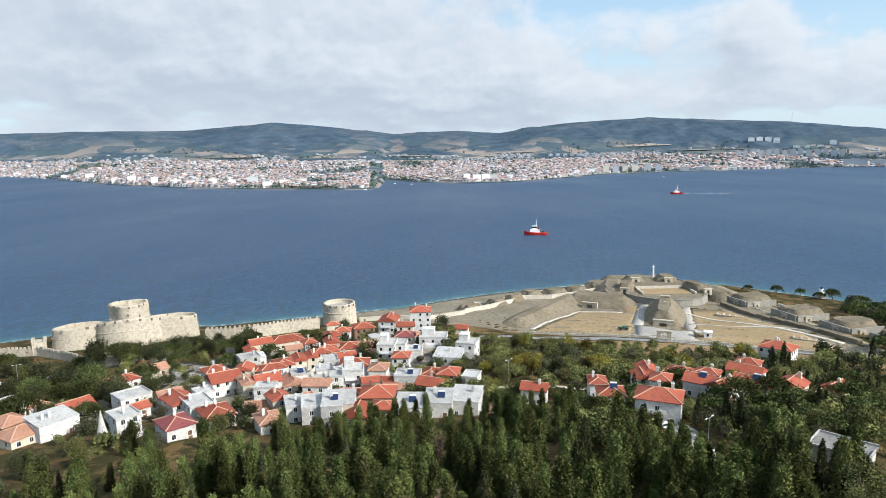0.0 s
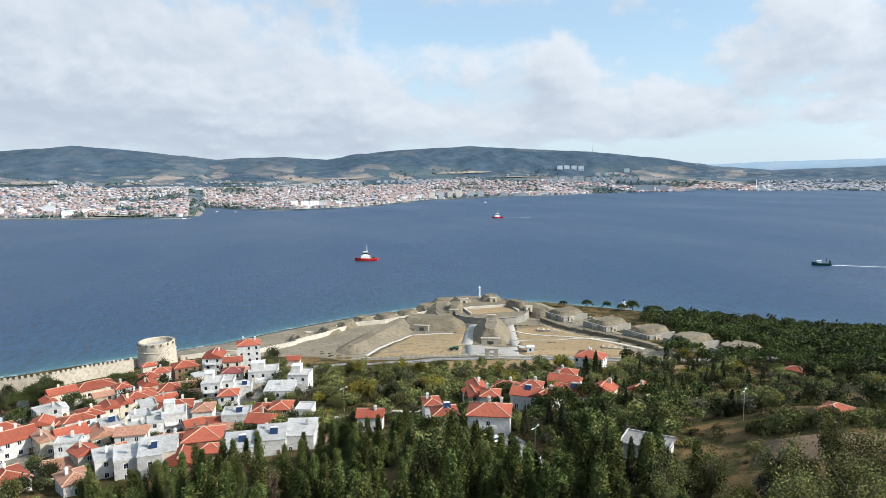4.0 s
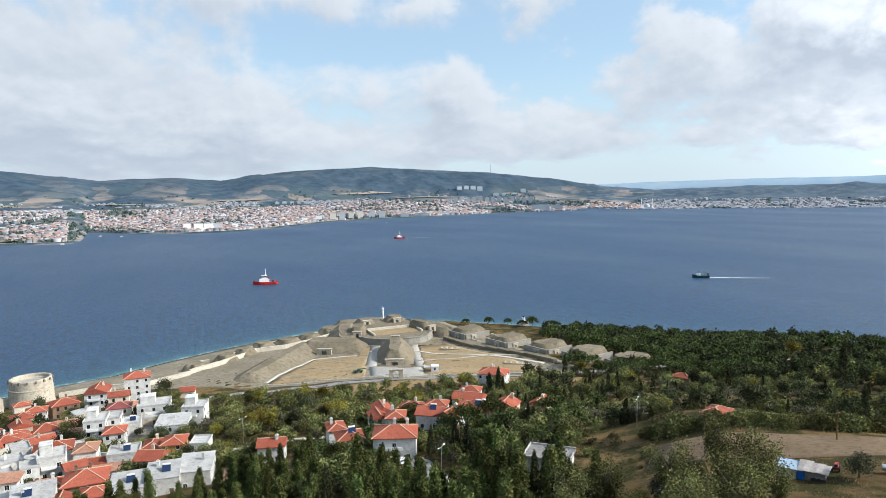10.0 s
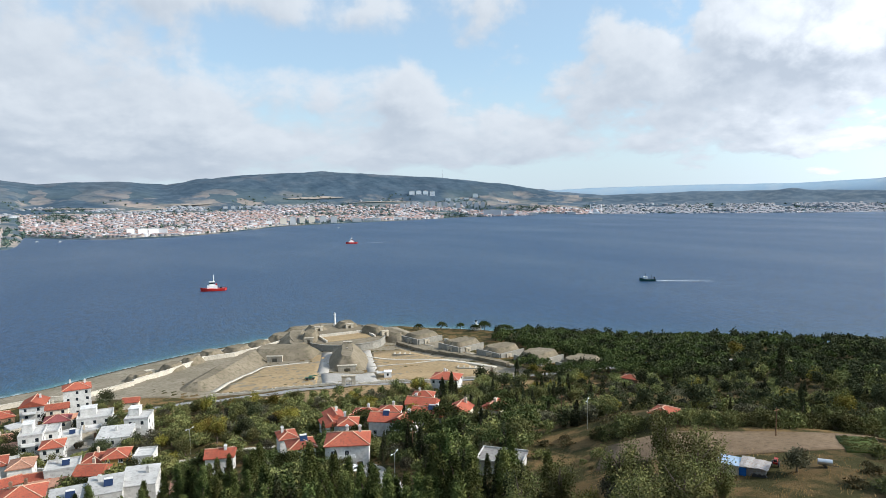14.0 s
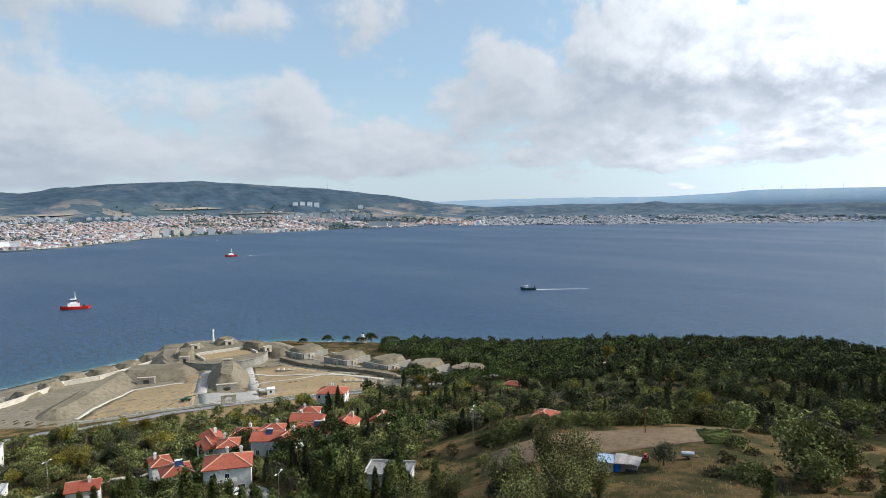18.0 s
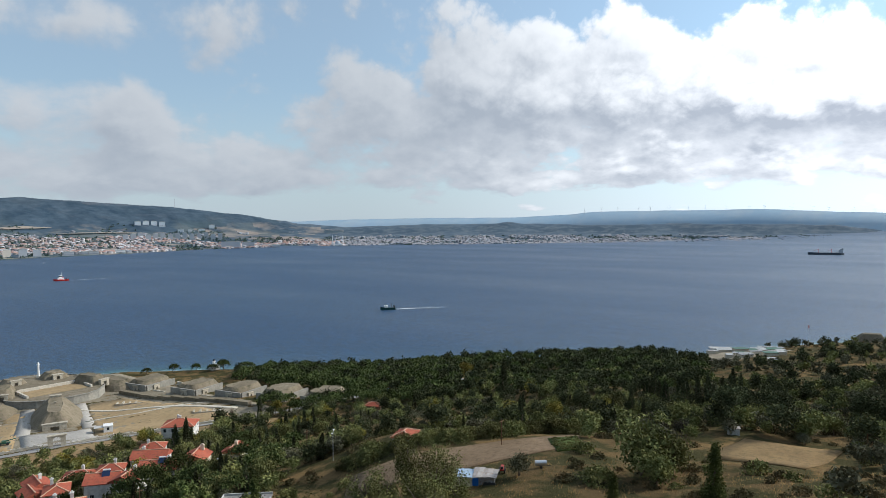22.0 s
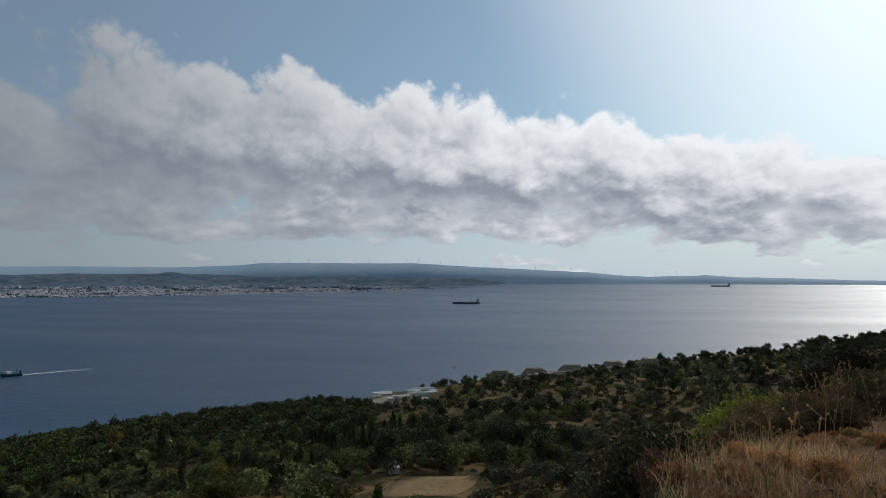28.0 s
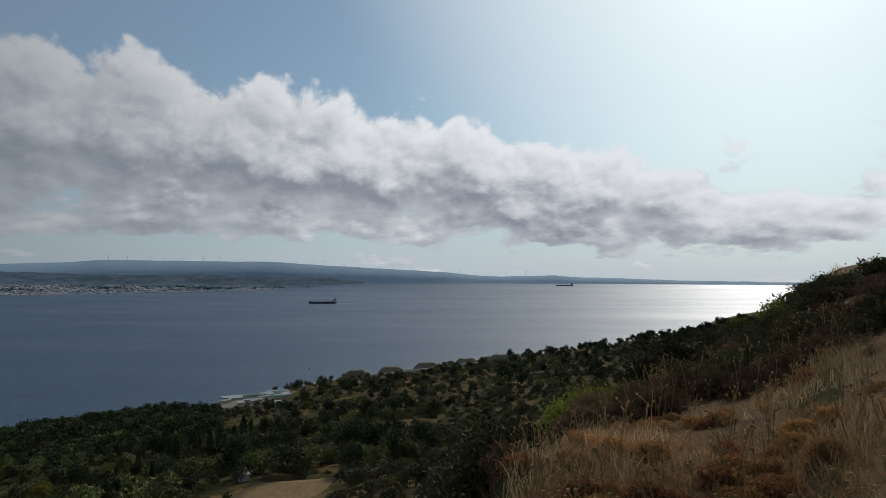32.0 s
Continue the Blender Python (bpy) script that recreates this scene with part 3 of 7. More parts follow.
def castle():
    base = 3.2
    t = empty("castle", pose(-162.8, 322.2, base, 0, 0, 26.8), "pale stone castle with trefoil curtain wall and tall keep", "castle")
    rim = squash(outline([(1.5, -6, 16), (-21, 2, 12.8), (20, -2, 13.5)]), 0.66)
    rim_wall(rim, 12.0, 3.2, 1.0, "trefoil_wall", t, rise=4.2)
    slots(rim, 5, 12.0, t, 2.0, None, rise=4.2)
    bm = bmesh.new()
    rings(bm, [[((r - 3.3) * math.cos(a), (r - 3.3) * math.sin(a), z) for a, r in rim] for z in (7.0, 8.6)])
    part("courtyard", bm, PAVED, t)
    keep = outline([(0, -2.6, 6.7), (-3.1, 1.6, 6.4), (3.1, 1.6, 6.4)], 72)
    k = empty("keep", pose(1.2, 1.5, 0), "", "")
    k.parent = t
    rim_wall(keep, 21.2, 2.4, 0.5, "keep_wall", k, 1.8, 18.2)
    slots(keep, 6, 21.2, k, 2.0, None, 0.7)
    bm = bmesh.new()
    rings(bm, [[((r - 2.2) * math.cos(a), (r - 2.2) * math.sin(a), z) for a, r in keep] for z in (17.7, 18.4)])
    part("roof_terrace", bm, PAVED, k)
    for a, z in ((-110, 13), (-75, 11.5), (-60, 15), (-95, 16), (-130, 10.5)):
        i = int((a % 360) / 5)
        an, r = keep[i]
        ob = part("arrow_slit", boxes((-0.6, -0.45, 0, 0.25, 0.45, 1.3)), SHADESTONE, k)
        ob.matrix_basis = pose(r * math.cos(an), r * math.sin(an), z, 0, 0, math.degrees(an))
    bm = bmesh.new()
    tube(bm, -4, 3, 17, 24, 0.07, 0.05, 6)
    part("mast", bm, DARK, k)


castle()


def round_tower():
    t = empty("round_tower", pose(-58.5, 352, 4.2), "squat round yellow stone tower with a worn parapet", "tower")
    rim = [(2 * math.pi * i / 64, 8.9) for i in range(64)]
    rim_wall(rim, 12.5, 2.2, 0.8, "drum", t, 1.5, 10.2)
    slots(rim, 4, 12.5, t, 1.2, None, 0.8)
    bm = bmesh.new()
    tube(bm, 0, 0, 9.2, 10.4, 6.9, 6.9, 40)
    part("roof_terrace", bm, PAVED, t)
    for a in (-80, -115, -40):
        ob = part("opening", boxes((-0.5, -0.6, 0, 0.15, 0.6, 1.5)), SHADESTONE, t)
        ob.matrix_basis = pose(9.0 * math.cos(radians(a)), 9.0 * math.sin(radians(a)), 5.4, 0, 0, a)
    # stair that winds up along the drum's foot
    bm = bmesh.new()
    for i in range(14):
        box(bm, -19 + i * 0.8, -3.2, -1, -18.2 + i * 0.8, -0.6, 0.6 + i * 0.33)
    part("stair", bm, STONE, t)


round_tower()


def crenel_wall(line, h, thick=1.6, name="curtain_wall", label="old crenellated stone curtain wall", gap=1.9):
    """A wall along a line of ground points, with merlons."""
    x0, y0 = line[0]
    t = empty(name, pose(x0, y0, hz(x0, y0)), label, "wall")
    z0 = hz(x0, y0)
    for (ax, ay), (bx, by) in zip(line, line[1:]):
        L, ang = math.hypot(bx - ax, by - ay), math.degrees(math.atan2(by - ay, bx - ax))
        za = min(hz(ax, ay), hz(bx, by))
        m = pose(ax - x0, ay - y0, za - z0, 0, 0, ang)
        bm = boxes((-0.2, -thick / 2, -2, L + 0.2, thick / 2, h - 1.0), (-0.2, -thick / 2 - 0.12, h - 1.25, L + 0.2, thick / 2 + 0.12, h - 1.0))
        part("wall_length", bm, STONE, t).matrix_basis = m
        bm = bmesh.new()
        k = int(L / gap)
        for i in range(k):
            s = (i + 0.5) * L / k
            q = random.uniform(0.75, 1.05)
            if random.random() < 0.93:
                box(bm, s - 0.55, -thick / 2, h - 1.0, s + 0.55, -thick / 2 + 0.7, h - 1.0 + q, 0.04)
        part("parapet", bm, STONE, t).matrix_basis = m
    return t


# ---- houses ----
PANE = mesh_of("window_pane", [(-0.5, -0.02, 0), (0.5, -0.02, 0), (0.5, -0.02, 1.3), (-0.5, -0.02, 1.3), (-0.5, 0.06, 0), (0.5, 0.06, 0), (0.5, 0.06, 1.3), (-0.5, 0.06, 1.3)],
               [(0, 1, 2, 3), (0, 4, 5, 1), (1, 5, 6, 2), (2, 6, 7, 3), (3, 7, 4, 0)])
PANE.materials.append(GLASS)


def frame_mesh():
    bm = boxes((-0.62, -0.07, -0.14, 0.62, 0.05, 0.0), (-0.62, -0.05, 1.3, 0.62, 0.05, 1.4), (-0.62, -0.05, 0, -0.5, 0.05, 1.3),
               (0.5, -0.05, 0, 0.62, 0.05, 1.3), (-0.03, -0.04, 0, 0.03, 0.03, 1.3))
    me = bpy.data.meshes.new("window_frame")
    bm.to_mesh(me)
    bm.free()
    me.materials.append(TRIM)
    return me


TRIM = material("white_trim", lambda n, b: None, Base_Color=(0.75, 0.74, 0.72), Roughness=0.6)
FRAME = frame_mesh()
OCHRE = blotchy("ochre_plaster", (0.42, 0.25, 0.08), (0.48, 0.3, 0.1), (0.33, 0.2, 0.08), 0.3, 1.2, 0.9, 0.2)
BLUEGREY = blotchy("blue_grey_plaster", (0.36, 0.4, 0.44), (0.42, 0.45, 0.48), (0.3, 0.33, 0.36), 0.3, 1.2, 0.9, 0.2)
GREENISH = blotchy("pale_green_plaster", (0.5, 0.55, 0.46), (0.56, 0.6, 0.52), (0.42, 0.45, 0.4), 0.3, 1.2, 0.9, 0.2)
BROWNWALL = blotchy("brown_plaster", (0.2, 0.12, 0.08), (0.26, 0.16, 0.11), (0.15, 0.1, 0.07), 0.3, 1.2, 0.9, 0.2)
PALEROOF = blotchy("pale_screed_roof", (0.4, 0.39, 0.37), (0.52, 0.51, 0.49), (0.25, 0.24, 0.23), 0.25, 1.0, 0.9, 0.25, odd=0.12)
MAROON = blotchy("maroon_sheet_roof", (0.2, 0.06, 0.06), (0.26, 0.08, 0.075), (0.15, 0.05, 0.05), 0.3, 1.6, 0.7, 0.3)
WALLS = {"white": (WHITE, "white plastered"), "cream": (CREAM, "cream plastered"), "grey": (CONCRETE, "grey plastered"), "ochre": (OCHRE, "ochre plastered"),
         "blue": (BLUEGREY, "blue-grey plastered"), "green": (GREENISH, "pale green and white"), "brown": (BROWNWALL, "brown plastered"), "stone": (STONE, "stone built")}
ROOFS = {"red": (ROOF, "red tiled"), "old": (OLDROOF, "weathered tiled"), "pale": (PALEROOF, "pale flat"), "maroon": (MAROON, "maroon"), "grey": (CONCRETE, "grey flat")}


def roof_mesh(kind, w, d, h, over):
    """Roof on a body w by d, its eaves at h; returns a bmesh and the ridge's ends."""
    x, y = w / 2 + over, d / 2 + over
    bm = bmesh.new()
    rise = 0.38 * min(x, y) if kind != "gable" else 0.45 * min(x, y)
    if kind in ("hip", "pyramid", "gable"):
        if x >= y:
            e = (x - y * 0.95) if kind == "hip" else (0.01 if kind == "pyramid" else x)
            top = [(-e, 0), (e, 0)]
        else:
            e = (y - x * 0.95) if kind == "hip" else (0.01 if kind == "pyramid" else y)
            top = [(0, -e), (0, e)]
        lo = [bm.verts.new((a, b, h)) for a, b in ((-x, -y), (x, -y), (x, y), (-x, y))]
        un = [bm.verts.new((a, b, h - 0.22)) for a, b in ((-x, -y), (x, -y), (x, y), (-x, y))]
        p, q = [bm.verts.new((a, b, h + rise)) for a, b in top]
        bm.faces.new(un[::-1])
        for i in range(4):
            bm.faces.new((un[i], un[(i + 1) % 4], lo[(i + 1) % 4], lo[i]))
        if x >= y:
            fs = ((lo[0], lo[1], q, p), (lo[2], lo[3], p, q), (lo[1], lo[2], q), (lo[3], lo[0], p))
        else:
            fs = ((lo[1], lo[2], q, p), (lo[3], lo[0], p, q), (lo[0], lo[1], p), (lo[2], lo[3], q))
        for f in fs:
            bm.faces.new(f)
        ends = [(a, b, h + rise) for a, b in top]
        corners = [(a, b, h) for a, b in ((-x, -y), (x, -y), (x, y), (-x, y))]
        if x >= y:
            lines = [(ends[0], ends[1]), (corners[0], ends[0]), (corners[3], ends[0]), (corners[1], ends[1]), (corners[2], ends[1])]
        else:
            lines = [(ends[0], ends[1]), (corners[0], ends[0]), (corners[1], ends[0]), (corners[2], ends[1]), (corners[3], ends[1])]
        if kind == "gable":
            lines = lines[:1]
        return bm, lines, rise
    if kind == "shed":
        rise = 0.22 * y
        box(bm, -x, -y, h, x, y, h + 0.2)
        for v in bm.verts:
            v.co.z += (v.co.y + y) / (2 * y) * rise
        return bm, [], rise
    # flat roof with a parapet
    for r in ((-x, -y, h - 0.15, x, y, h + 0.1), (-x, -y, h + 0.1, x, -y + 0.22, h + 0.55), (-x, y - 0.22, h + 0.1, x, y, h + 0.55),
              (-x, -y + 0.22, h + 0.1, -x + 0.22, y - 0.22, h + 0.55), (x - 0.22, -y + 0.22, h + 0.1, x, y - 0.22, h + 0.55)):
        box(bm, *r)
    return bm, [], 0.5


RIDGE = blotchy("ridge_mortar", (0.5, 0.3, 0.2), (0.55, 0.36, 0.26), None, 0.5, 2.0, 0.9, 0.2)


def bar(bm, a, b, r):
    """A square bar from a to b."""
    a, b = Vector(a), Vector(b)
    m = (b - a).to_track_quat("Z", "Y").to_matrix().to_4x4()
    L = (b - a).length
    vs = box(bm, -r, -r, 0, r, r, L)
    for v in vs:
        v.co = a + m @ v.co


def house(x, y, w, d, floors, turn=0, roof="hip", cover="red", wall="white", extra="", z=None, group="village houses", category="house"):
    """One house; its front faces the hillside. turn: degrees on top of facing the eye. extra: c chimney, b balcony, s solar heater, t terrace room, e aerial dish."""
    az = math.degrees(math.atan2(x, y))
    TAKEN.append((x, y, 0.5 * max(w, d) + 0.8))
    z0 = (hz(x, y) if z is None else z)
    floors_h = 2.9 * floors + 0.2
    wm, wt = WALLS[wall]
    rm, rt = ROOFS[cover]
    shape = {"hip": "hipped roof", "gable": "gabled roof", "flat": "roof", "shed": "lean-to roof", "pyramid": "pyramid roof"}[roof]
    size = {1: "one-storey", 2: "two-storey", 3: "three-storey", 4: "four-storey"}[int(floors + 0.5)]
    t = empty("house", pose(x, y, z0, 0, 0, -az + turn), f"{size} {wt} house with {rt} {shape}", category, group)
    body = bmesh.new()
    box(body, -w / 2, -d / 2, -2.5, w / 2, d / 2, floors_h)
    if roof == "gable":
        x1, y1 = w / 2, d / 2
        rise = 0.45 * min(x1 + 0.4, y1 + 0.4) * (min(x1, y1) / (min(x1, y1) + 0.4))
        if x1 >= y1:
            tri = [((s * x1, -y1, floors_h), (s * x1, y1, floors_h), (s * x1, 0, floors_h + rise)) for s in (-1, 1)]
        else:
            tri = [((-x1, s * y1, floors_h), (x1, s * y1, floors_h), (0, s * y1, floors_h + rise)) for s in (-1, 1)]
        for q in tri:
            body.faces.new([body.verts.new(p) for p in q])
    part("wall", body, wm, t)
    over = 0.45 if roof in ("hip", "gable", "pyramid") else 0.12
    bm, lines, rise = roof_mesh(roof, w, d, floors_h, over)
    r = part("roof", bm, rm, t)
    if lines and cover != "pale":
        bm = bmesh.new()
        for a, b in lines:
            bar(bm, a, b, 0.13)
        part("ridge_tiles", bm, RIDGE, r)
    rng = random.Random(int(x * 31 + y * 17))
    for side, length, off in (("f", w, d / 2), ("r", d, w / 2)) if turn < 4 else (("f", w, d / 2), ("r", d, w / 2), ("l", d, w / 2))[:2 + (turn > 12)]:
        n = max(1, int(length / 3.1))
        for fl in range(int(floors + 0.5)):
            for i in range(n):
                if rng.random() < 0.14:
                    continue
                u = -length / 2 + (i + 0.5) * length / n + rng.uniform(-0.25, 0.25)
                zz = fl * 2.9 + 1.0
                if zz + 1.3 > floors_h:
                    continue
                m = {"f": pose(u, -off, zz), "l": pose(-off, u, zz, 0, 0, -90), "r": pose(off, u, zz, 0, 0, 90)}[side]
                pane = place("window", PANE, None, t)
                pane.matrix_basis = m
                if math.hypot(x, y) < 235:
                    place("window_frame", FRAME, None, pane)
    part("door", boxes((w * 0.22, -d / 2 - 0.05, 0, w * 0.22 + 1.0, -d / 2 + 0.02, 2.1)), WOOD, t)
    for i, c in enumerate(extra):
        if c == "c":
            cx, cy = rng.uniform(-0.3, 0.3) * w, rng.uniform(-0.1, 0.35) * d
            ch = part("chimney", boxes((-0.35, -0.35, 0, 0.35, 0.35, 1.5), (-0.45, -0.45, 1.5, 0.45, 0.45, 1.65), (-0.2, -0.2, 1.65, 0.2, 0.2, 1.95)), wm, t)
            ch.matrix_basis = pose(cx, cy, floors_h + rise * 0.55)
        elif c == "b":
            b = part("balcony", boxes((-w * 0.35, -d / 2 - 1.3, 2.9 * (floors - 1), w * 0.2, -d / 2, 2.9 * (floors - 1) + 0.18)), wm, t)
            bm = boxes((-w * 0.35, -d / 2 - 1.3, 2.9 * (floors - 1) + 0.18, w * 0.2, -d / 2 - 1.2, 2.9 * (floors - 1) + 1.1),
                       (-w * 0.35, -d / 2 - 1.2, 2.9 * (floors - 1) + 0.18, -w * 0.35 + 0.1, -d / 2, 2.9 * (floors - 1) + 1.1))
            part("parapet", bm, TRIM, b)
        elif c == "s":
            s = part("solar_panel", boxes((-1.0, -0.9, 0, 1.0, 0.9, 0.08)), SOLAR, t)
            s.matrix_basis = pose(w * 0.1, -d * 0.1, floors_h + rise * 0.6 + 0.6, 40)
            bm = bmesh.new()
            tube(bm, 0, 0, -0.9, 0.9, 0.28, 0.28, 12)
            tk = part("water_tank", bm, TRIM, t)
            tk.matrix_basis = pose(w * 0.1, -d * 0.1 + 0.85, floors_h + rise * 0.6 + 1.3, 0, 90, 0)
        elif c == "t":
            tw, td = w * 0.45, d * 0.5
            tr = part("roof_room", boxes((-tw / 2, -td / 2, 0, tw / 2, td / 2, 2.6), (-tw / 2 - 0.15, -td / 2 - 0.15, 2.6, tw / 2 + 0.15, td / 2 + 0.15, 2.85)), wm, t)
            tr.matrix_basis = pose(-w * 0.2, d * 0.18, floors_h + 0.1)
        elif c == "v":
            bm = boxes((-w * 0.4, -d / 2 - 2.6, 2.6, w * 0.4, -d / 2, 2.75))
            for sx in (-0.38, 0, 0.38):
                box(bm, w * sx - 0.1, -d / 2 - 2.5, 0, w * sx + 0.1, -d / 2 - 2.3, 2.6)
            part("veranda", bm, wm, t)
    return t


SOLAR = material("solar_glass", lambda n, b: None, Base_Color=(0.02, 0.035, 0.08), Roughness=0.15)

# ---- the village and the villas ----
house(-12.3, 327.1, 10.8, 10, 4, 0, "hip", "red", "white", "cc")
house(-27.8, 318.4, 9.0, 11, 3, -12, "gable", "red", "white", "cb")
house(-40.8, 315.1, 10.3, 9, 2, 10, "hip", "red", "brown", "c")
house(-52.9, 297.5, 8.1, 8, 1.5, 8, "hip", "red", "cream", "c")
house(-56.1, 314.3, 6.1, 5, 2.5, 8, "hip", "red", "cream", "")
house(-51.2, 268.9, 9.7, 9, 1, 10, "hip", "red", "white", "c")
house(-42.2, 275.9, 9.0, 9, 1, 8, "hip", "red", "white", "")
house(-18.0, 290.1, 8.8, 8, 2, -5, "hip", "maroon", "cream", "")
house(-18.4, 298.8, 7.8, 6, 3, -5, "gable", "red", "cream", "c")
house(-4.8, 284.0, 12.2, 10, 2, -6, "flat", "pale", "white", "bt")
house(9.7, 259.2, 8.1, 9, 3, -14, "flat", "pale", "white", "tb")
house(1.7, 248.2, 10.9, 10, 2, -12, "shed", "pale", "white", "c")
house(-23.5, 256.6, 7.1, 10, 3, -10, "flat", "pale", "white", "tb")
house(-18.2, 260.9, 4.9, 8, 3, -10, "flat", "pale", "white", "")
house(-12.8, 265.7, 6.7, 8, 1.6, -5, "flat", "grey", "white", "s")
house(-17.1, 245.8, 6.6, 8, 2, -8, "pyramid", "red", "white", "")
house(-29.0, 261.2, 8.9, 7, 1, -8, "shed", "old", "stone", "")
house(-34.0, 234.2, 10.8, 9, 1.5, -5, "hip", "red", "white", "c")
house(-23.9, 225.4, 6.3, 8, 1.7, -10, "hip", "old", "white", "")
house(-37.4, 214.2, 4.8, 6, 1.8, 0, "flat", "pale", "white", "")
house(-32.1, 217.2, 7.2, 8, 2.3, -4, "flat", "pale", "white", "tb")
house(-44.3, 241.0, 5.3, 8, 1.4, 5, "flat", "grey", "grey", "")
house(-12.7, 214.6, 8.7, 8, 1.6, -8, "flat", "grey", "grey", "sc")
house(-4.7, 218.6, 5.5, 8, 1.5, -12, "hip", "red", "cream", "c")
house(1.5, 213.1, 6.5, 8, 1.8, -12, "hip", "red", "ochre", "")
house(-5.0, 201.3, 7.1, 7, 1.4, -25, "gable", "red", "stone", "c")
house(-19.6, 213.9, 7.9, 7, 1, -10, "gable", "red", "white", "")
house(-20.2, 185.9, 10.0, 10, 2, -8, "hip", "red", "brown", "cc")
house(-17.2, 171.9, 6.5, 6, 1.3, -10, "hip", "red", "brown", "")
house(-24.3, 170.2, 6.7, 8, 1, -12, "gable", "red", "brown", "")
house(-38.0, 174.9, 5.8, 10, 2, 0, "flat", "pale", "grey", "c")
house(-31.7, 173.5, 5.8, 10, 2.2, -6, "shed", "pale", "grey", "cs")
house(-27.4, 175.3, 3.4, 9, 2, -6, "shed", "pale", "cream", "")
house(-9.8, 171.9, 7.7, 9, 1.5, -6, "shed", "pale", "white", "s")
house(-1.7, 172.4, 7.8, 9, 1.6, -6, "shed", "pale", "white", "cs")
house(6.2, 175.8, 8.2, 10, 1.7, -10, "shed", "pale", "grey", "c")
house(-16.0, 203.1, 9.6, 5, 1, -8, "shed", "old", "cream", "")
house(-83.6, 282.9, 10.0, 7, 1.7, 14, "gable", "red", "cream", "c")
house(-86.6, 276.5, 4.5, 6, 1.3, 14, "gable", "red", "cream", "")
house(-78.6, 258.9, 7.1, 6, 1.3, 12, "shed", "grey", "white", "")
house(-74.2, 292.3, 15.7, 10, 1.2, 14, "hip", "red", "cream", "")
house(-86.6, 232.5, 7.9, 7, 1.3, 18, "hip", "red", "blue", "c")
house(-75.7, 211.4, 9.7, 9, 1.8, 14, "gable", "red", "white", "cc")
house(-66.6, 206.9, 4.4, 8, 1.7, 14, "gable", "old", "stone", "c")
house(-60.2, 209.1, 8.2, 8, 1.8, 12, "gable", "red", "white", "c")
house(-52.4, 212.3, 7.8, 8, 1, 12, "gable", "old", "stone", "")
house(-59.3, 228.1, 6.7, 8, 1.8, 10, "hip", "red", "white", "c")
house(-55.7, 236.2, 5.4, 7, 1.8, 8, "gable", "red", "cream", "")
house(-51.6, 240.8, 4.2, 7, 1.8, 8, "gable", "red", "cream", "c")
house(-68.5, 230.8, 5.2, 6, 1, 12, "hip", "red", "brown", "")
house(-79.6, 184.3, 7.6, 9, 1.8, 20, "gable", "red", "white", "c")
house(-72.8, 180.0, 6.9, 10, 1.8, 16, "flat", "pale", "white", "c")
house(-64.3, 171.8, 8.0, 10, 1.3, 14, "hip", "red", "white", "cc")
house(-47.9, 165.6, 6.1, 8, 1.3, 12, "hip", "old", "white", "c")
house(-71.4, 161.4, 7.5, 9, 1.3, 18, "hip", "maroon", "white", "c")
house(-78.4, 199.6, 5.6, 6, 1.4, 16, "flat", "pale", "white", "c")
house(-43.7, 177.8, 5.4, 9, 1.8, 4, "flat", "pale", "white", "c")
house(-113.6, 219.5, 7.6, 7, 2.2, 22, "hip", "red", "white", "c")
house(-98.6, 193.5, 9.5, 8, 1.9, 20, "flat", "pale", "white", "b")
house(-88.6, 168.4, 6.5, 8, 1.8, 18, "flat", "grey", "white", "c")
house(-116.3, 191.8, 9.8, 8, 1.2, 24, "gable", "red", "white", "")
house(-111.2, 172.7, 10.8, 9, 1.7, 24, "shed", "grey", "white", "cc")
house(-140.5, 197.9, 5.6, 8, 1.5, 24, "flat", "pale", "white", "")
house(-127.4, 178.0, 7.5, 9, 1.2, 26, "hip", "old", "brown", "")
house(-117.1, 168.2, 10.0, 9, 1, 26, "hip", "old", "cream", "")
house(-113.8, 242.0, 9.1, 7, 1, 20, "gable", "old", "stone", "")
house(9.0, 319.1, 6.3, 6, 1, -10, "gable", "red", "cream", "")
house(-45.4, 217.5, 5.8, 7, 1.2, 4, "flat", "grey", "cream", "c")
house(-43.5, 223.3, 5.9, 7, 1.6, 4, "flat", "pale", "white", "c")
house(-51.0, 216.0, 5.7, 7, 1.7, 6, "flat", "pale", "white", "s")
house(-28.9, 237.0, 5.9, 6, 1.1, -6, "flat", "grey", "grey", "")
house(9.0, 208.6, 5.3, 7, 1.4, -14, "flat", "grey", "white", "")
house(-154.2, 203.1, 7.3, 9, 2, 26, "hip", "red", "white", "c")
house(-142.4, 182.0, 6.5, 9, 2, 26, "hip", "old", "cream", "c")
house(-136.0, 202.4, 6.1, 7, 1, 26, "hip", "old", "white", "")
house(45.3, 183.1, 5.0, 7, 2.2, 8, "hip", "red", "white", "c", group="hillside villas")
house(44.5, 165.2, 6.8, 7, 2, 8, "hip", "red", "green", "s", group="hillside villas")
house(64.1, 196.3, 5.7, 8, 2, 12, "gable", "red", "white", "c", group="hillside villas")
house(60.9, 190.8, 5.3, 7, 1.8, 12, "gable", "red", "white", "", group="hillside villas")
house(54.0, 154.7, 10.8, 9, 2.2, -4, "hip", "red", "white", "ccb", group="hillside villas")
house(64.8, 184.8, 5.7, 7, 2, -4, "hip", "red", "white", "c", group="hillside villas")
house(78.1, 204.1, 9.0, 7, 1.2, -16, "hip", "red", "white", "c", group="hillside villas")
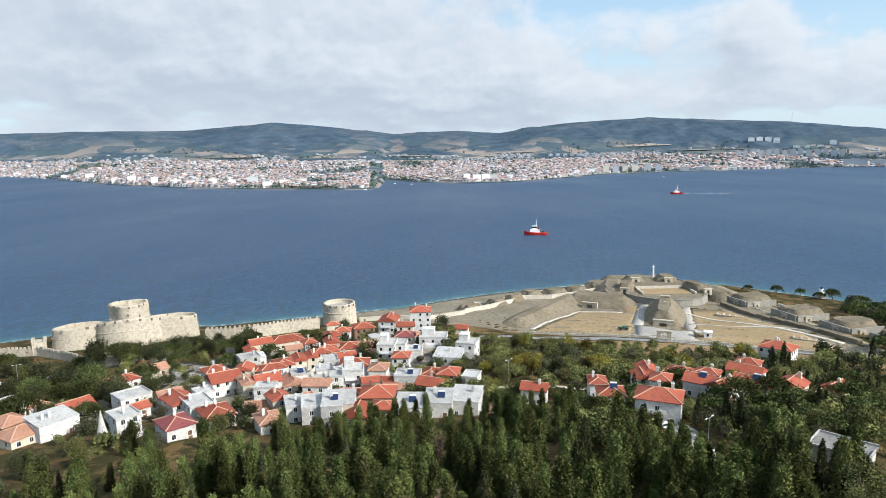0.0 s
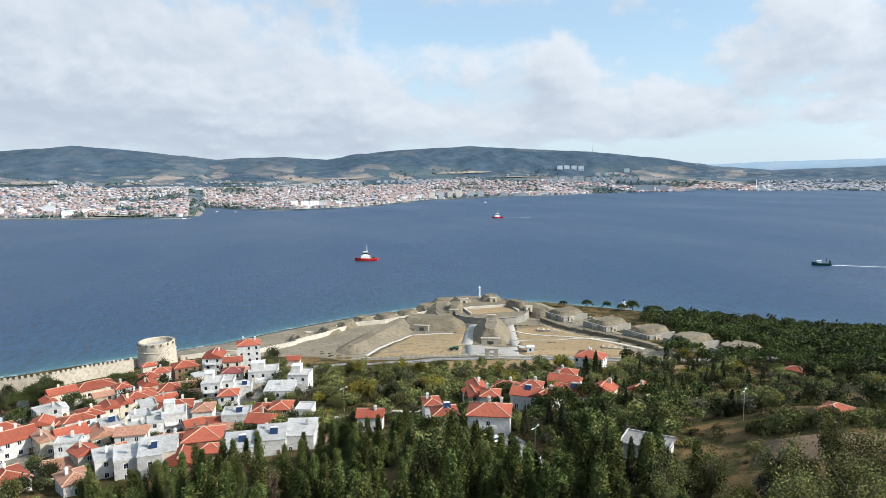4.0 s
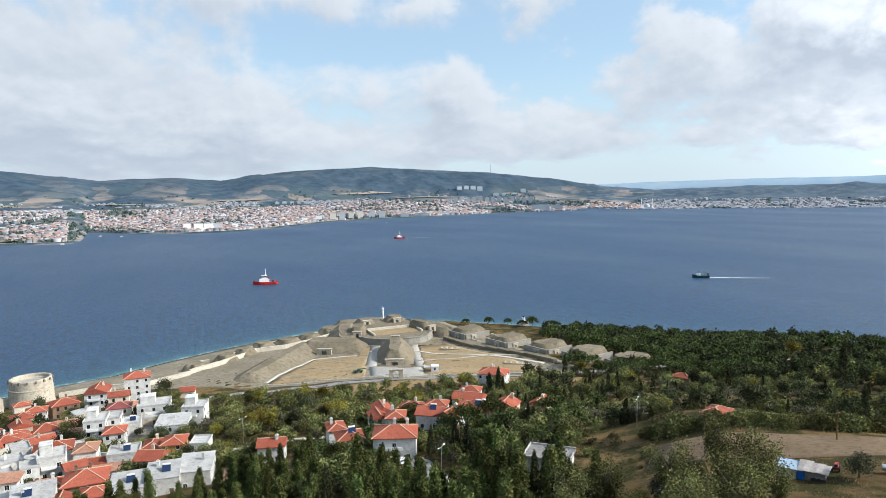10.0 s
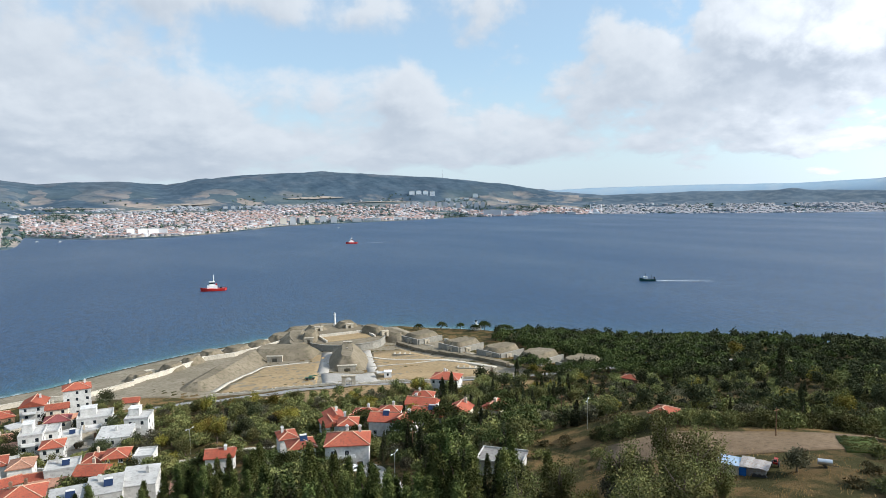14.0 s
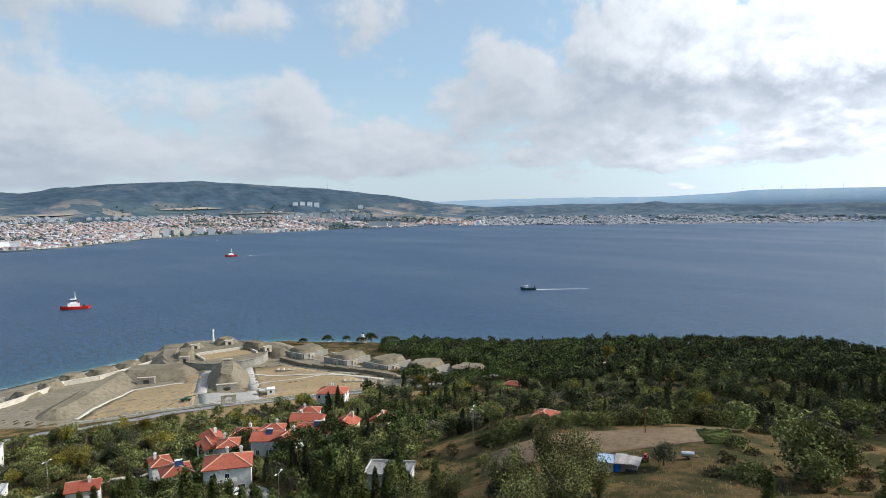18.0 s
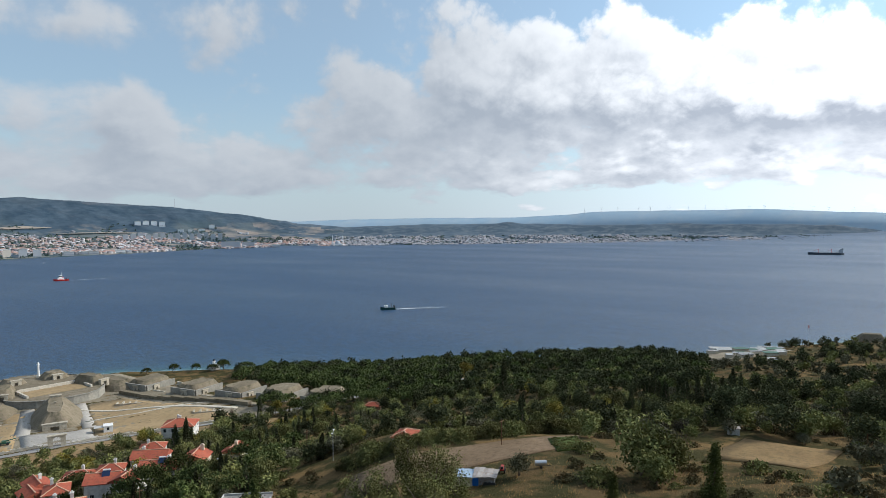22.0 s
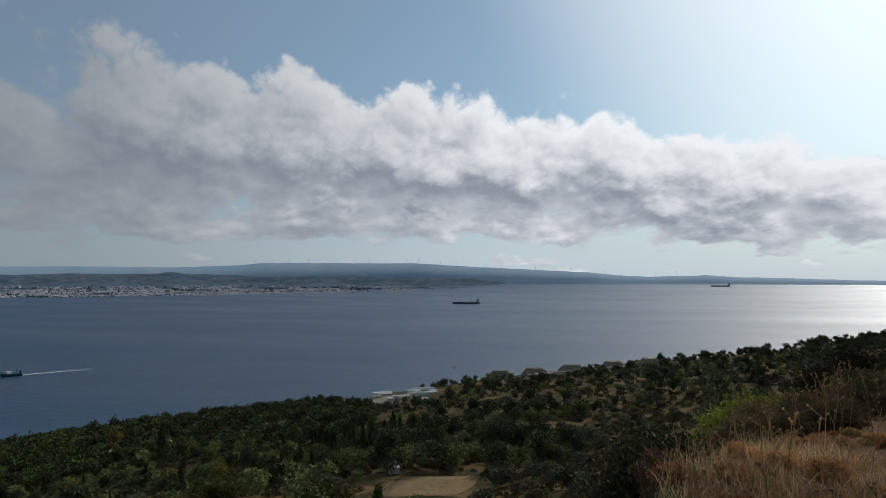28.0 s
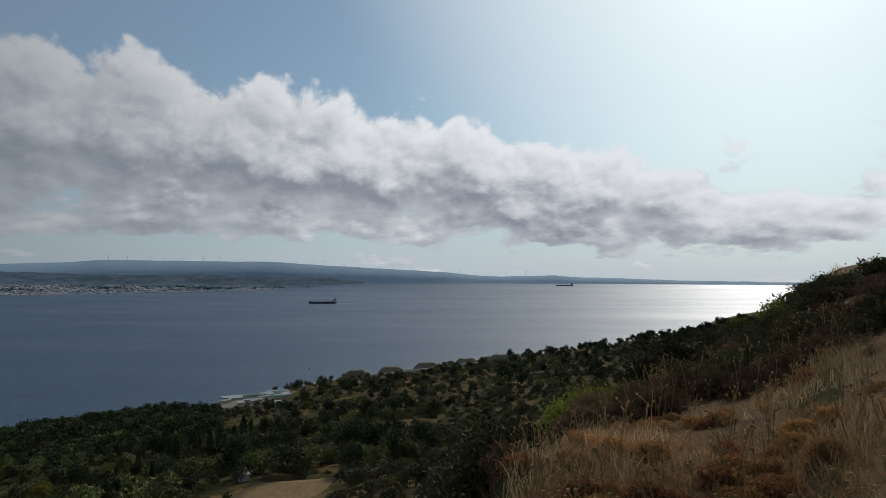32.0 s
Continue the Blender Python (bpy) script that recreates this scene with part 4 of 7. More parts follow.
house(83.7, 196.1, 6.9, 6, 1.4, -10, "hip", "red", "white", "c", group="hillside villas")
house(75.6, 182.2, 8.1, 7, 1.7, -14, "gable", "red", "white", "s", group="hillside villas")
house(78.4, 173.5, 6.5, 7, 1.7, -30, "gable", "red", "white", "c", group="hillside villas")
house(111.6, 227.3, 8.1, 7, 1.6, -10, "hip", "red", "white", "c", group="hillside villas")
house(95.5, 195.8, 10.0, 7, 1.6, -18, "gable", "red", "white", "c", group="hillside villas")
house(89.0, 177.8, 9.7, 7, 1.5, -16, "gable", "red", "white", "cs", group="hillside villas")
house(98.2, 174.0, 6.6, 7, 1.4, -18, "gable", "red", "cream", "cc", group="hillside villas")
house(109.9, 172.6, 5.8, 7, 1.4, -22, "gable", "red", "cream", "c", group="hillside villas")
house(136.1, 253.3, 12.4, 10, 2, -14, "hip", "red", "white", "cc", group="hillside villas")
house(26.8, 183.8, 7.3, 6, 1.7, -8, "gable", "red", "white", "c", group="hillside villas")
house(14.7, 159.2, 5.8, 6, 1, -6, "hip", "old", "cream", "", group="hillside villas")
house(113.0, 104.5, 4.4, 6, 1, -20, "hip", "red", "white", "", z=hz(113, 104.5) - 1.5, group="hillside villas")
house(209.2, 212.7, 7.8, 6, 1.2, -20, "hip", "red", "brown", "", group="hillside villas")
house(291.8, 188.9, 6.1, 6, 1, -20, "hip", "red", "cream", "", group="hillside villas")

# ---- the fort on the point ----
def mound(x, y, turn, w, d, h, tw, td, name="earth_mound", label="grass-grown earth mound over a stone magazine", mat=None, z=None, category="mound", lump=0.5):
    """A rounded earth frustum, w by d at the foot and tw by td on top."""
    rng = random.Random(int(x * 7 + y * 3))
    z0 = hz(x, y) if z is None else z
    ob = empty(name, pose(x, y, z0, 0, 0, turn), label, category, "fort mounds")
    off = Vector((rng.uniform(0, 50), rng.uniform(0, 50), 0))
    n, loops = 44, []
    for k in range(9):
        u = k / 8
        e = u
        a, b = w / 2 * (1 - e) + tw / 2 * e, d / 2 * (1 - e) + td / 2 * e
        loop = []
        for i in range(n):
            an = 2 * math.pi * i / n
            c, s = math.cos(an), math.sin(an)
            p = 5.0
            q = (abs(c) ** p + abs(s) ** p) ** (-1 / p)
            j = lump * noise.noise(Vector((c * 2, s * 2, u * 2)) + off) * (0.4 + u)
            loop.append((a * c * q + j * c, b * s * q + j * s, -1.5 + (h + 1.5) * (u + 0.12 * u * (1 - u)) + 0.6 * j))
        loops.append(loop)
    bm = bmesh.new()
    rings(bm, loops)
    part("earth", bm, mat or MOUND, ob)
    TAKEN.append((x, y, 0.55 * max(w, d)))
    return ob


def portal(parent, x, y, z, turn, w, h, deep=1.2, label="pale stone portal"):
    """Stone front with an arched opening, whose inner shade is a dark block."""
    bm = boxes((-w / 2, -deep, -1, -w * 0.18, 0.8, h), (w * 0.18, -deep, -1, w / 2, 0.8, h), (-w * 0.18, -deep, h * 0.68, w * 0.18, 0.8, h), (-w / 2 - 0.3, -deep - 0.2, h, w / 2 + 0.3, 0.9, h + 0.4))
    p = part("portal", bm, STONE, parent, label)
    p.matrix_basis = pose(x, y, z, 0, 0, turn)
    bm = boxes((-w * 0.18, -0.2, -1, w * 0.18, 0.6, h * 0.68))
    part("opening", bm, SHADESTONE, p)
    return p


FORT_Z = 5.4
ROADGREY = blotchy("grey_road", (0.25, 0.245, 0.24), (0.31, 0.3, 0.29), (0.19, 0.185, 0.18), 0.1, 1.2, 0.9, 0.15)
GRAVEL = blotchy("bare_gravel_earth", (0.2, 0.168, 0.122), (0.28, 0.24, 0.18), (0.13, 0.118, 0.074), 0.06, 0.5, 0.95, 0.5, size=0.3)
sheet("fort_ground", [(-62, 366), (-20, 352), (4, 340), (40, 324), (92, 308), (150, 288), (200, 268)], [(-66, 384), (-20, 398), (20, 421), (62, 443), (118, 461), (150, 472), (196, 446)], GRAVEL, "bare tan earth and gravel of the fort and shore", "ground", 0.04, 24)
STREET = blotchy("village_ground", (0.2, 0.18, 0.15), (0.27, 0.25, 0.22), (0.12, 0.115, 0.07), 0.09, 0.8, 0.95, 0.3)
# central magazine
m = mound(125, 355, -20.5, 25, 52, 8.2, 6.0, 36, "magazine", "large grassed magazine mound with a stone portal")
portal(m, 0, -24.0, 0.2, 0, 10, 4.0)
portal(m, 0, 15, 7.2, 0, 5, 1.6)
part("vent", boxes((-0.5, -0.5, 7.4, 0.5, 0.5, 9.0)), STONE, m)
# rampart and mounds on the sea side
mound(60, 370, -36, 30, 94, 4.8, 6, 70, "rampart", "long bare earth rampart beside the lawn")
m = mound(97, 392, -28, 46, 30, 6.0, 30, 12, "rampart", "broad earth rampart with a stone arch")
portal(m, -2, -14.2, 0.2, 0, 9, 3.0)
for x, y, r, h in ((16, 381, 15, 3.6), (33, 394, 14, 4.0), (45, 405, 14, 4.2), (58, 418, 16, 4.2), (74, 420, 19, 4.4), (90, 428, 17, 4.2), (108, 443, 20, 4.6)):
    mound(x, y, -50, r, r * 1.15, h, r * 0.5, r * 0.55, "gun_mound", "low turfed mound of a coastal gun battery")
PALE = blotchy("pale_limestone", (0.5, 0.455, 0.38), (0.6, 0.55, 0.46), (0.36, 0.325, 0.265), 0.15, 1.0, 0.9, 0.3)


def low_wall(line, h, thick, mat, label, name="stone_wall", lift=0.0, piers=0.0):
    x0, y0 = line[0]
    z0 = hz(x0, y0)
    t = empty(name, pose(x0, y0, z0), label, "wall")
    for (ax, ay), (bx, by) in zip(line, line[1:]):
        L, ang = math.hypot(bx - ax, by - ay), math.degrees(math.atan2(by - ay, bx - ax))
        k = max(1, int(L / 9))
        for i in range(k):
            f = (i + 0.5) / k
            z = hz(ax + (bx - ax) * f, ay + (by - ay) * f) - z0 + lift
            w = part("wall_length", boxes((-L / k / 2 - 0.03, -thick / 2, -2, L / k / 2 + 0.03, thick / 2, h), (-L / k / 2 - 0.03, -thick / 2 - 0.08, h, L / k / 2 + 0.03, thick / 2 + 0.08, h + 0.15)), mat, t)
            w.matrix_basis = pose(ax - x0 + (bx - ax) * f, ay - y0 + (by - ay) * f, z, 0, 0, ang)
        if piers:
            for i in range(int(L / piers) + 1):
                f = min(1, i * piers / L)
                z = hz(ax + (bx - ax) * f, ay + (by - ay) * f) - z0 + lift
                w = part("pier", boxes((-0.25, -0.25, -1, 0.25, 0.25, h + 0.6)), mat, t)
                w.matrix_basis = pose(ax - x0 + (bx - ax) * f, ay - y0 + (by - ay) * f, z, 0, 0, ang)
    return t


low_wall([(12, 371), (28, 383), (40, 395), (52, 408), (70, 409), (86, 417), (104, 430), (116, 437)], 2.4, 1.2, PALE, "pale limestone battery wall", "battery_wall")
for x, y, a in ((21, 387, 40), (39, 399, 42), (51, 412, 40), (66, 419, 15), (82, 424, 28), (99, 437, 38)):
    t = empty("gun_pit", pose(x, y, hz(x, y), 0, 0, a), "curved pale stone gun pit", "gun pit", "gun pits")
    bm = bmesh.new()
    rim = [(math.pi * (0.1 + 0.8 * i / 10), 4.6) for i in range(11)]
    for (a0, r0), (a1, r1) in zip(rim, rim[1:]):
        v = [bm.verts.new((r * math.cos(q), r * math.sin(q), z)) for q, r, z in ((a0, 4.6, -1), (a1, 4.6, -1), (a1, 4.6, 2.3), (a0, 4.6, 2.3), (a0, 5.5, -1), (a1, 5.5, -1), (a1, 5.5, 2.3), (a0, 5.5, 2.3))]
        for f in ((1, 0, 3, 2), (4, 5, 6, 7), (3, 7, 6, 2)):
            bm.faces.new([v[i] for i in f])
    part("breastwork", bm, PALE, t)
    bm = bmesh.new()
    tube(bm, 0, 0, -1, 0.25, 4.7, 4.6, 24)
    part("platform", bm, PAVED, t)


def bastion():
    """Raised platform of the point behind its curved retaining wall."""
    rim = [(116, 397), (120, 390), (126, 384), (134, 380.5), (143, 379.5), (151, 380.5), (158, 384), (165, 393), (169, 412), (166, 436), (155, 452), (137, 453), (123, 442), (115, 420)]
    top = FORT_Z + 3.6
    t = empty("bastion", pose(0, 0, 0), "raised gun bastion with a curved stone retaining wall", "bastion")
    bm = bmesh.new()
    cx, cy = 142, 416
    def loop(s, z):
        return [(cx + (x - cx) * s, cy + (y - cy) * s, z) for x, y in rim]
    rings(bm, [loop(1.012, 1.0), loop(1.0, top - 0.4), loop(1.012, top - 0.35), loop(1.012, top), loop(0.985, top), loop(0.985, top - 0.5), loop(0.5, top - 0.5)])
    part("retaining_wall", bm, BASTION, t)
    bm = bmesh.new()
    rings(bm, [[(cx + (x - cx) * 0.98, cy + (y - cy) * 0.98, z) for x, y in rim] for z in (top - 1.0, top - 0.42)])
    part("terrace", bm, MOUND, t)
    bm = boxes((127, 396, top - 1, 157, 412, top - 0.3))
    part("lawn", bm, LAWN, t)
    for b in ((126, 412.5, top - 1, 158, 413.7, top + 1.2), (125, 395, top - 1, 126, 412.4, top + 0.9), (158, 395, top - 1, 159, 412.4, top + 0.9)):
        part("inner_wall", boxes(b), PALE, t)
    return top - 0.4


BASTION = blotchy("lichened_wall", (0.25, 0.24, 0.21), (0.32, 0.3, 0.26), (0.19, 0.18, 0.15), 0.2, 1.0, 0.92, 0.4)
TOPZ = bastion()
# earth slopes that fall from the bastion to the shore
mound(112, 418, -14, 30, 66, 6.2, 9, 44, "earth_slope", "bare earth slope beside the gun bastion", lump=0.9)
mound(172, 414, 16, 26, 62, 6.0, 8, 40, "earth_slope", "bare earth slope beside the gun bastion", lump=0.9)
mound(142, 458, 0, 66, 22, 5.2, 46, 8, "earth_slope", "bare earth slope behind the gun bastion", lump=0.9)
for x, y, w, d, h, tn in ((120, 414, 13, 28, 4.6, -20), (163, 408, 14, 24, 4.8, 16), (132, 440, 17, 13, 3.4, 0), (154, 439, 18, 14, 4.0, 0)):
    q = mound(x, y, tn, w, d, h, w * 0.45, d * 0.5, "gun_mound", "low turfed mound of a coastal gun battery", z=TOPZ)
    portal(q, 0, -d / 2 + 0.6, 0, 0, 5.5, 2.8)


def beacon():
    t = empty("beacon", pose(148, 446, TOPZ), "slim white beacon column on the point", "beacon")
    bm = bmesh.new()
    tube(bm, 0, 0, -1, 1.2, 1.5, 1.3, 8)
    part("plinth", bm, PALE, t)
    bm = bmesh.new()
    tube(bm, 0, 0, 1.2, 8.2, 0.7, 0.5, 12)
    part("column", bm, TRIM, t)
    bm = bmesh.new()
    tube(bm, 0, 0, 8.2, 8.5, 0.95, 0.95, 12)
    tube(bm, 0, 0, 8.5, 9.6, 0.45, 0.4, 10)
    part("lantern", bm, TRIM, t)


beacon()
# five traverses beside the coast road, each with a stone front and a paved yard
for i, (x, y) in enumerate(((190, 388), (200, 351), (210, 321), (219, 295), (226, 266))):
    q = mound(x, y, 14, 28, 22, 5.6, 17, 11, "traverse", "turf-roofed stone magazine of the battery", None, hz(x, y), lump=0.9)
    part("stone_front", boxes((-12.4, -9.8, -1, -11.4, 8.5, 4.0), (-11.4, -10.6, -1, 9, -9.6, 3.8)), BASTION, q)
    portal(q, -11.6, -2, 0, -90, 4.2, 3.0)
    portal(q, -5, -10.0, 0, 0, 4.0, 2.8)
    if i < 4:
        yard = part("yard", boxes((-9, -22, -0.6, 9, -12.5, 0.25), (-9.5, -22, -0.6, -9, -12.5, 1.1), (8.6, -22, -0.6, 9.4, -12.5, 2.0)), PALE, q)
low_wall([(170, 383), (176, 350), (184, 320), (194, 290)], 1.8, 3.2, MOUND, "long low turf bank along the lawn", "turf_bank")
# lawns, paths, road
sheet("lawn", [(47, 329), (93, 312)], [(82, 374), (111, 361)], LAWN, "dry yellow lawn inside the fort", "lawn", 0.1)
sheet("lawn", [(104, 366), (112, 362)], [(110, 385), (120, 378)], LAWN, "dry yellow lawn inside the fort", "lawn", 0.1)
sheet("lawn", [(124, 308), (182, 281)], [(147, 372), (166, 372)], LAWN, "dry yellow lawn inside the fort", "lawn", 0.12)
sheet("pavement", [(95, 308), (124, 299)], [(101, 330), (128, 322)], PAVED, "pale paved forecourt", "pavement", 0.16)
sheet("pavement", [(99, 331), (105, 329.5)], [(119, 385), (125, 383)], PAVED, "pale paved walk beside the mound", "pavement", 0.15)
sheet("pavement", [(125.5, 324), (131, 322)], [(142, 379), (148, 377)], PAVED, "pale paved walk beside the mound", "pavement", 0.15)
ribbon("path", [(132, 338), (160, 327), (187, 312)], 1.6, PALE, "pale gravel path across the lawn", "path", 0.24)
ribbon("path", [(136, 372), (150, 350), (172, 318), (188, 292)], 2.0, PALE, "pale gravel path across the lawn", "path", 0.26)
ribbon("path", [(46, 331), (62, 352), (81, 373), (104, 364)], 2.2, PALE, "pale stone kerb path along the rampart", "path", 0.24)
ribbon("road", [(330, 226), (276, 245), (250, 252), (211, 261), (183, 272), (153, 284), (126, 294), (92, 304), (60, 312), (30, 314), (12, 306), (-4, 300)], 5.4, ROADGREY, "pale worn coast road", "road")
low_wall([(44, 323), (92, 309), (101, 306)], 0.9, 0.4, PALE, "low pale roadside wall with piers", "roadside_wall", 0, 2.6)
low_wall([(112, 302), (126, 299), (160, 286), (186, 275)], 0.9, 0.4, PALE, "low pale roadside wall with piers", "roadside_wall", 0, 2.6)


def fort_gate():
    t = empty("gate", pose(106, 300.5, hz(106, 300.5), 0, 0, -19.5), "stone gateway with an arched iron gate", "gate")
    bm = boxes((-3.4, -0.8, -1, -1.5, 0.8, 4.4), (1.5, -0.8, -1, 3.4, 0.8, 4.4), (-3.7, -1, 4.4, 3.7, 1, 4.9))
    n = 8
    for i in range(n):
        a0, a1 = math.pi * i / n, math.pi * (i + 1) / n
        v = [bm.verts.new(p) for p in ((1.5 * math.cos(a0), -0.8, 2.6 + 1.5 * math.sin(a0)), (1.5 * math.cos(a1), -0.8, 2.6 + 1.5 * math.sin(a1)), (1.5 * math.cos(a1), -0.8, 4.4), (1.5 * math.cos(a0), -0.8, 4.4),
                                       (1.5 * math.cos(a0), 0.8, 2.6 + 1.5 * math.sin(a0)), (1.5 * math.cos(a1), 0.8, 2.6 + 1.5 * math.sin(a1)))]
        bm.faces.new((v[0], v[1], v[2], v[3]))
        bm.faces.new((v[0], v[4], v[5], v[1]))
    part("arch", bm, STONE, t)
    g = part("iron_gate", boxes(*[(-1.4 + 0.35 * i, -0.05, 0, -1.34 + 0.35 * i, 0.0, 2.6 + math.sqrt(max(0.01, 2.2 - (-1.4 + 0.35 * i) ** 2))) for i in range(9)], (-1.45, -0.06, 1.2, 1.45, 0.02, 1.28)), DARK, t)


fort_gate()


def kiosk(x, y):
    t = empty("kiosk", pose(x, y, hz(x, y), 0, 0, -22), "small white ticket kiosk with a grey canopy", "kiosk")
    part("cabin", boxes((0.4, -2.2, -0.5, 4.2, 2.2, 3.0), (0.2, -2.4, 3.0, 4.4, 2.4, 3.2)), TRIM, t)
    part("canopy", boxes((-3.6, -2.0, 2.5, 0.4, 2.0, 2.65)), CONCRETE, t)
    for sx, sy in ((-3.4, -1.8), (-3.4, 1.8)):
        part("post", boxes((sx - 0.06, sy - 0.06, -0.5, sx + 0.06, sy + 0.06, 2.5)), DARK, t)
    pane = place("window", PANE, None, t)
    pane.matrix_basis = pose(2.2, -2.2, 1.1)


kiosk(130, 313)
GREENPAINT = material("green_paint", lambda n, b: None, Base_Color=(0.05, 0.12, 0.08), Roughness=0.5)


def field_gun(x, y):
    t = empty("field_gun", pose(x, y, hz(x, y) + 0.1, 0, 0, -20), "old green painted gun on its carriage", "gun")
    part("carriage", boxes((-3, -0.7, 0.6, 2.2, 0.7, 1.2), (-1.0, -0.9, 1.2, 0.6, 0.9, 1.9)), GREENPAINT, t)
    bm = bmesh.new()
    tube(bm, 0, 0, -1, 4.2, 0.32, 0.18, 12)
    part("barrel", bm, GREENPAINT, t).matrix_basis = pose(0, 0, 1.7, 0, 82, 0)
    for sx in (-1.8, 1.2):
        for sy in (-0.9, 0.9):
            bm = bmesh.new()
            tube(bm, 0, 0, -0.12, 0.12, 0.6, 0.6, 16)
            part("wheel", bm, DARK, t).matrix_basis = pose(sx, sy, 0.6, 90)


field_gun(93, 322)
# foundations bared on the lawn
for x, y, n in ((176, 300, 5), (163, 357, 4)):
    t = empty("ruined_foundation", pose(x, y, hz(x, y), 0, 0, -35), "low crumbled stone foundation on the lawn", "ruin")
    for i in range(n):
        part("footing", boxes((-7 + i * 3.2, -2.4, -0.5, -6.2 + i * 3.2, 2.4, random.uniform(0.4, 1.0))), STONE, t)
    part("footing", boxes((-7, -2.6, -0.5, 7, -1.9, 0.7)), STONE, t)

DRYGRASS = blotchy("tawny_grass", (0.26, 0.17, 0.085), (0.32, 0.22, 0.11), (0.17, 0.13, 0.065), 0.1, 0.9, 0.95, 0.5)
sheet("grass_strip", [(-2, 284), (40, 284), (80, 272), (110, 264), (150, 254), (186, 246)], [(20, 306), (60, 306.5), (92, 299), (126, 289), (153, 279), (184, 266)], DRYGRASS, "tawny dry grass below the coast road", "grass", 0.07, 6)
sheet("grass_strip", [(58, 236), (90, 228), (112, 218)], [(66, 262), (98, 254), (128, 240)], DRYGRASS, "tawny dry grass clearing", "grass", 0.07, 6)
# white light tower among the shore trees
t = empty("lighthouse", pose(243, 405, hz(243, 405)), "small white lighthouse behind the shore trees", "lighthouse")
part("house", boxes((-3, -2.5, -1, 3, 2.5, 3.4)), WHITE, t)
bm = bmesh.new()
tube(bm, 0, 0, 3.4, 5.6, 1.0, 0.9, 12)
tube(bm, 0, 0, 5.6, 5.9, 1.3, 1.3, 12)
part("tower", bm, TRIM, t)
bm = bmesh.new()
tube(bm, 0, 0, 5.9, 7, 0.6, 0.6, 10)
part("lantern", bm, GLASS, t)

# old walls by the castle
crenel_wall([(-121, 317), (-108, 319), (-99, 322), (-85, 331), (-68, 340)], 7.4)
crenel_wall([(-220, 296), (-199, 297), (-194, 297), (-177, 288.5), (-159, 277), (-143, 268)], 5.0)
t = empty("wall_tower", pose(-143, 270, hz(-143, 270), 0, 0, 27), "square stone tower of the outer wall", "tower")
part("shaft", boxes((-4, -3, -2, 4, 5, 4.2), (-4.3, -3.3, 4.2, 4.3, 5.3, 4.7)), STONE, t)
t = empty("wall_tower", pose(-195, 300, hz(-195, 300), 0, 0, 30), "square stone tower of the outer wall", "tower")
part("shaft", boxes((-3, -3, -2, 3, 3, 6.8), (-3.2, -3.2, 6.8, -1.8, 3.2, 7.8), (1.8, -3.2, 6.8, 3.2, 3.2, 7.8)), STONE, t)
low_wall([(-48, 356), (-30, 360), (-8, 356), (12, 368)], 2.2, 1.0, PALE, "pale stone wall near the tower", "stone_wall")
ribbon("road", [(-250, 236), (-212, 232), (-185, 238), (-160, 250), (-138, 275), (-118, 305), (-110, 345), (-92, 356)], 7.0, ASPHALT, "grey asphalt square and street by the castle", "road")
ribbon("road", [(-104, 300), (-98, 285), (-90, 272)], 4.5, PAVED, "pale paved village lane", "road", 0.14)
ribbon("road", [(4, 206), (17, 204), (28, 205), (44, 198), (62, 186)], 3.2, PALE, "pale concrete lane", "road", 0.14)
ribbon("road", [(56, 150), (56.5, 141), (55.5, 130), (51, 116), (45, 100)], 5.5, PAVED, "pale concrete road up the hill", "road", 0.14)
ribbon("road", [(-40, 300), (-30, 280), (-24, 262), (-16, 246), (-4, 236), (12, 232)], 3.6, PAVED, "pale paved village lane", "road", 0.14)


def minaret(x, y):
    t = empty("minaret", pose(x, y, hz(x, y)), "slim stone minaret with a grey lead cone", "minaret")
    bm = bmesh.new()
    tube(bm, 0, 0, -1, 3.2, 1.2, 1.1, 12)
    tube(bm, 0, 0, 1.2, 1.8, 1.6, 1.6, 12)
    part("shaft", bm, STONE, t)
    bm = bmesh.new()
    tube(bm, 0, 0, 3.2, 9.6, 1.3, 0.05, 14)
    part("cone", bm, CONCRETE, t, "grey lead cone")


minaret(-89, 158)


def car(x, y, turn, paint, label):
    t = empty("car", pose(x, y, hz(x, y) + 0.12, 0, 0, turn), label, "car", "parked cars")
    bm = bmesh.new()
    side = [(-2.15, 0.35), (2.15, 0.35), (2.2, 0.75), (1.3, 0.95), (0.65, 1.42), (-0.95, 1.45), (-1.6, 1.0), (-2.15, 0.9)]
    rings(bm, [[(a, s * w, b) for a, b in side] for s, w in ((-1, 0.78), (-1, 0.86), (1, 0.86), (1, 0.78))])
    part("body", bm, paint, t)
    part("windscreen", boxes((-0.9, -0.875, 1.02, 0.6, 0.875, 1.36), (0.62, -0.7, 1.02, 1.1, 0.7, 1.15)), GLASS, t)
    for sx in (-1.35, 1.35):
        for sy in (-0.8, 0.8):
            bm = bmesh.new()
            tube(bm, 0, 0, -0.1, 0.1, 0.33, 0.33, 14)
            part("wheel", bm, DARK, t).matrix_basis = pose(sx, sy, 0.33, 90)
    TAKEN.append((x, y, 3))


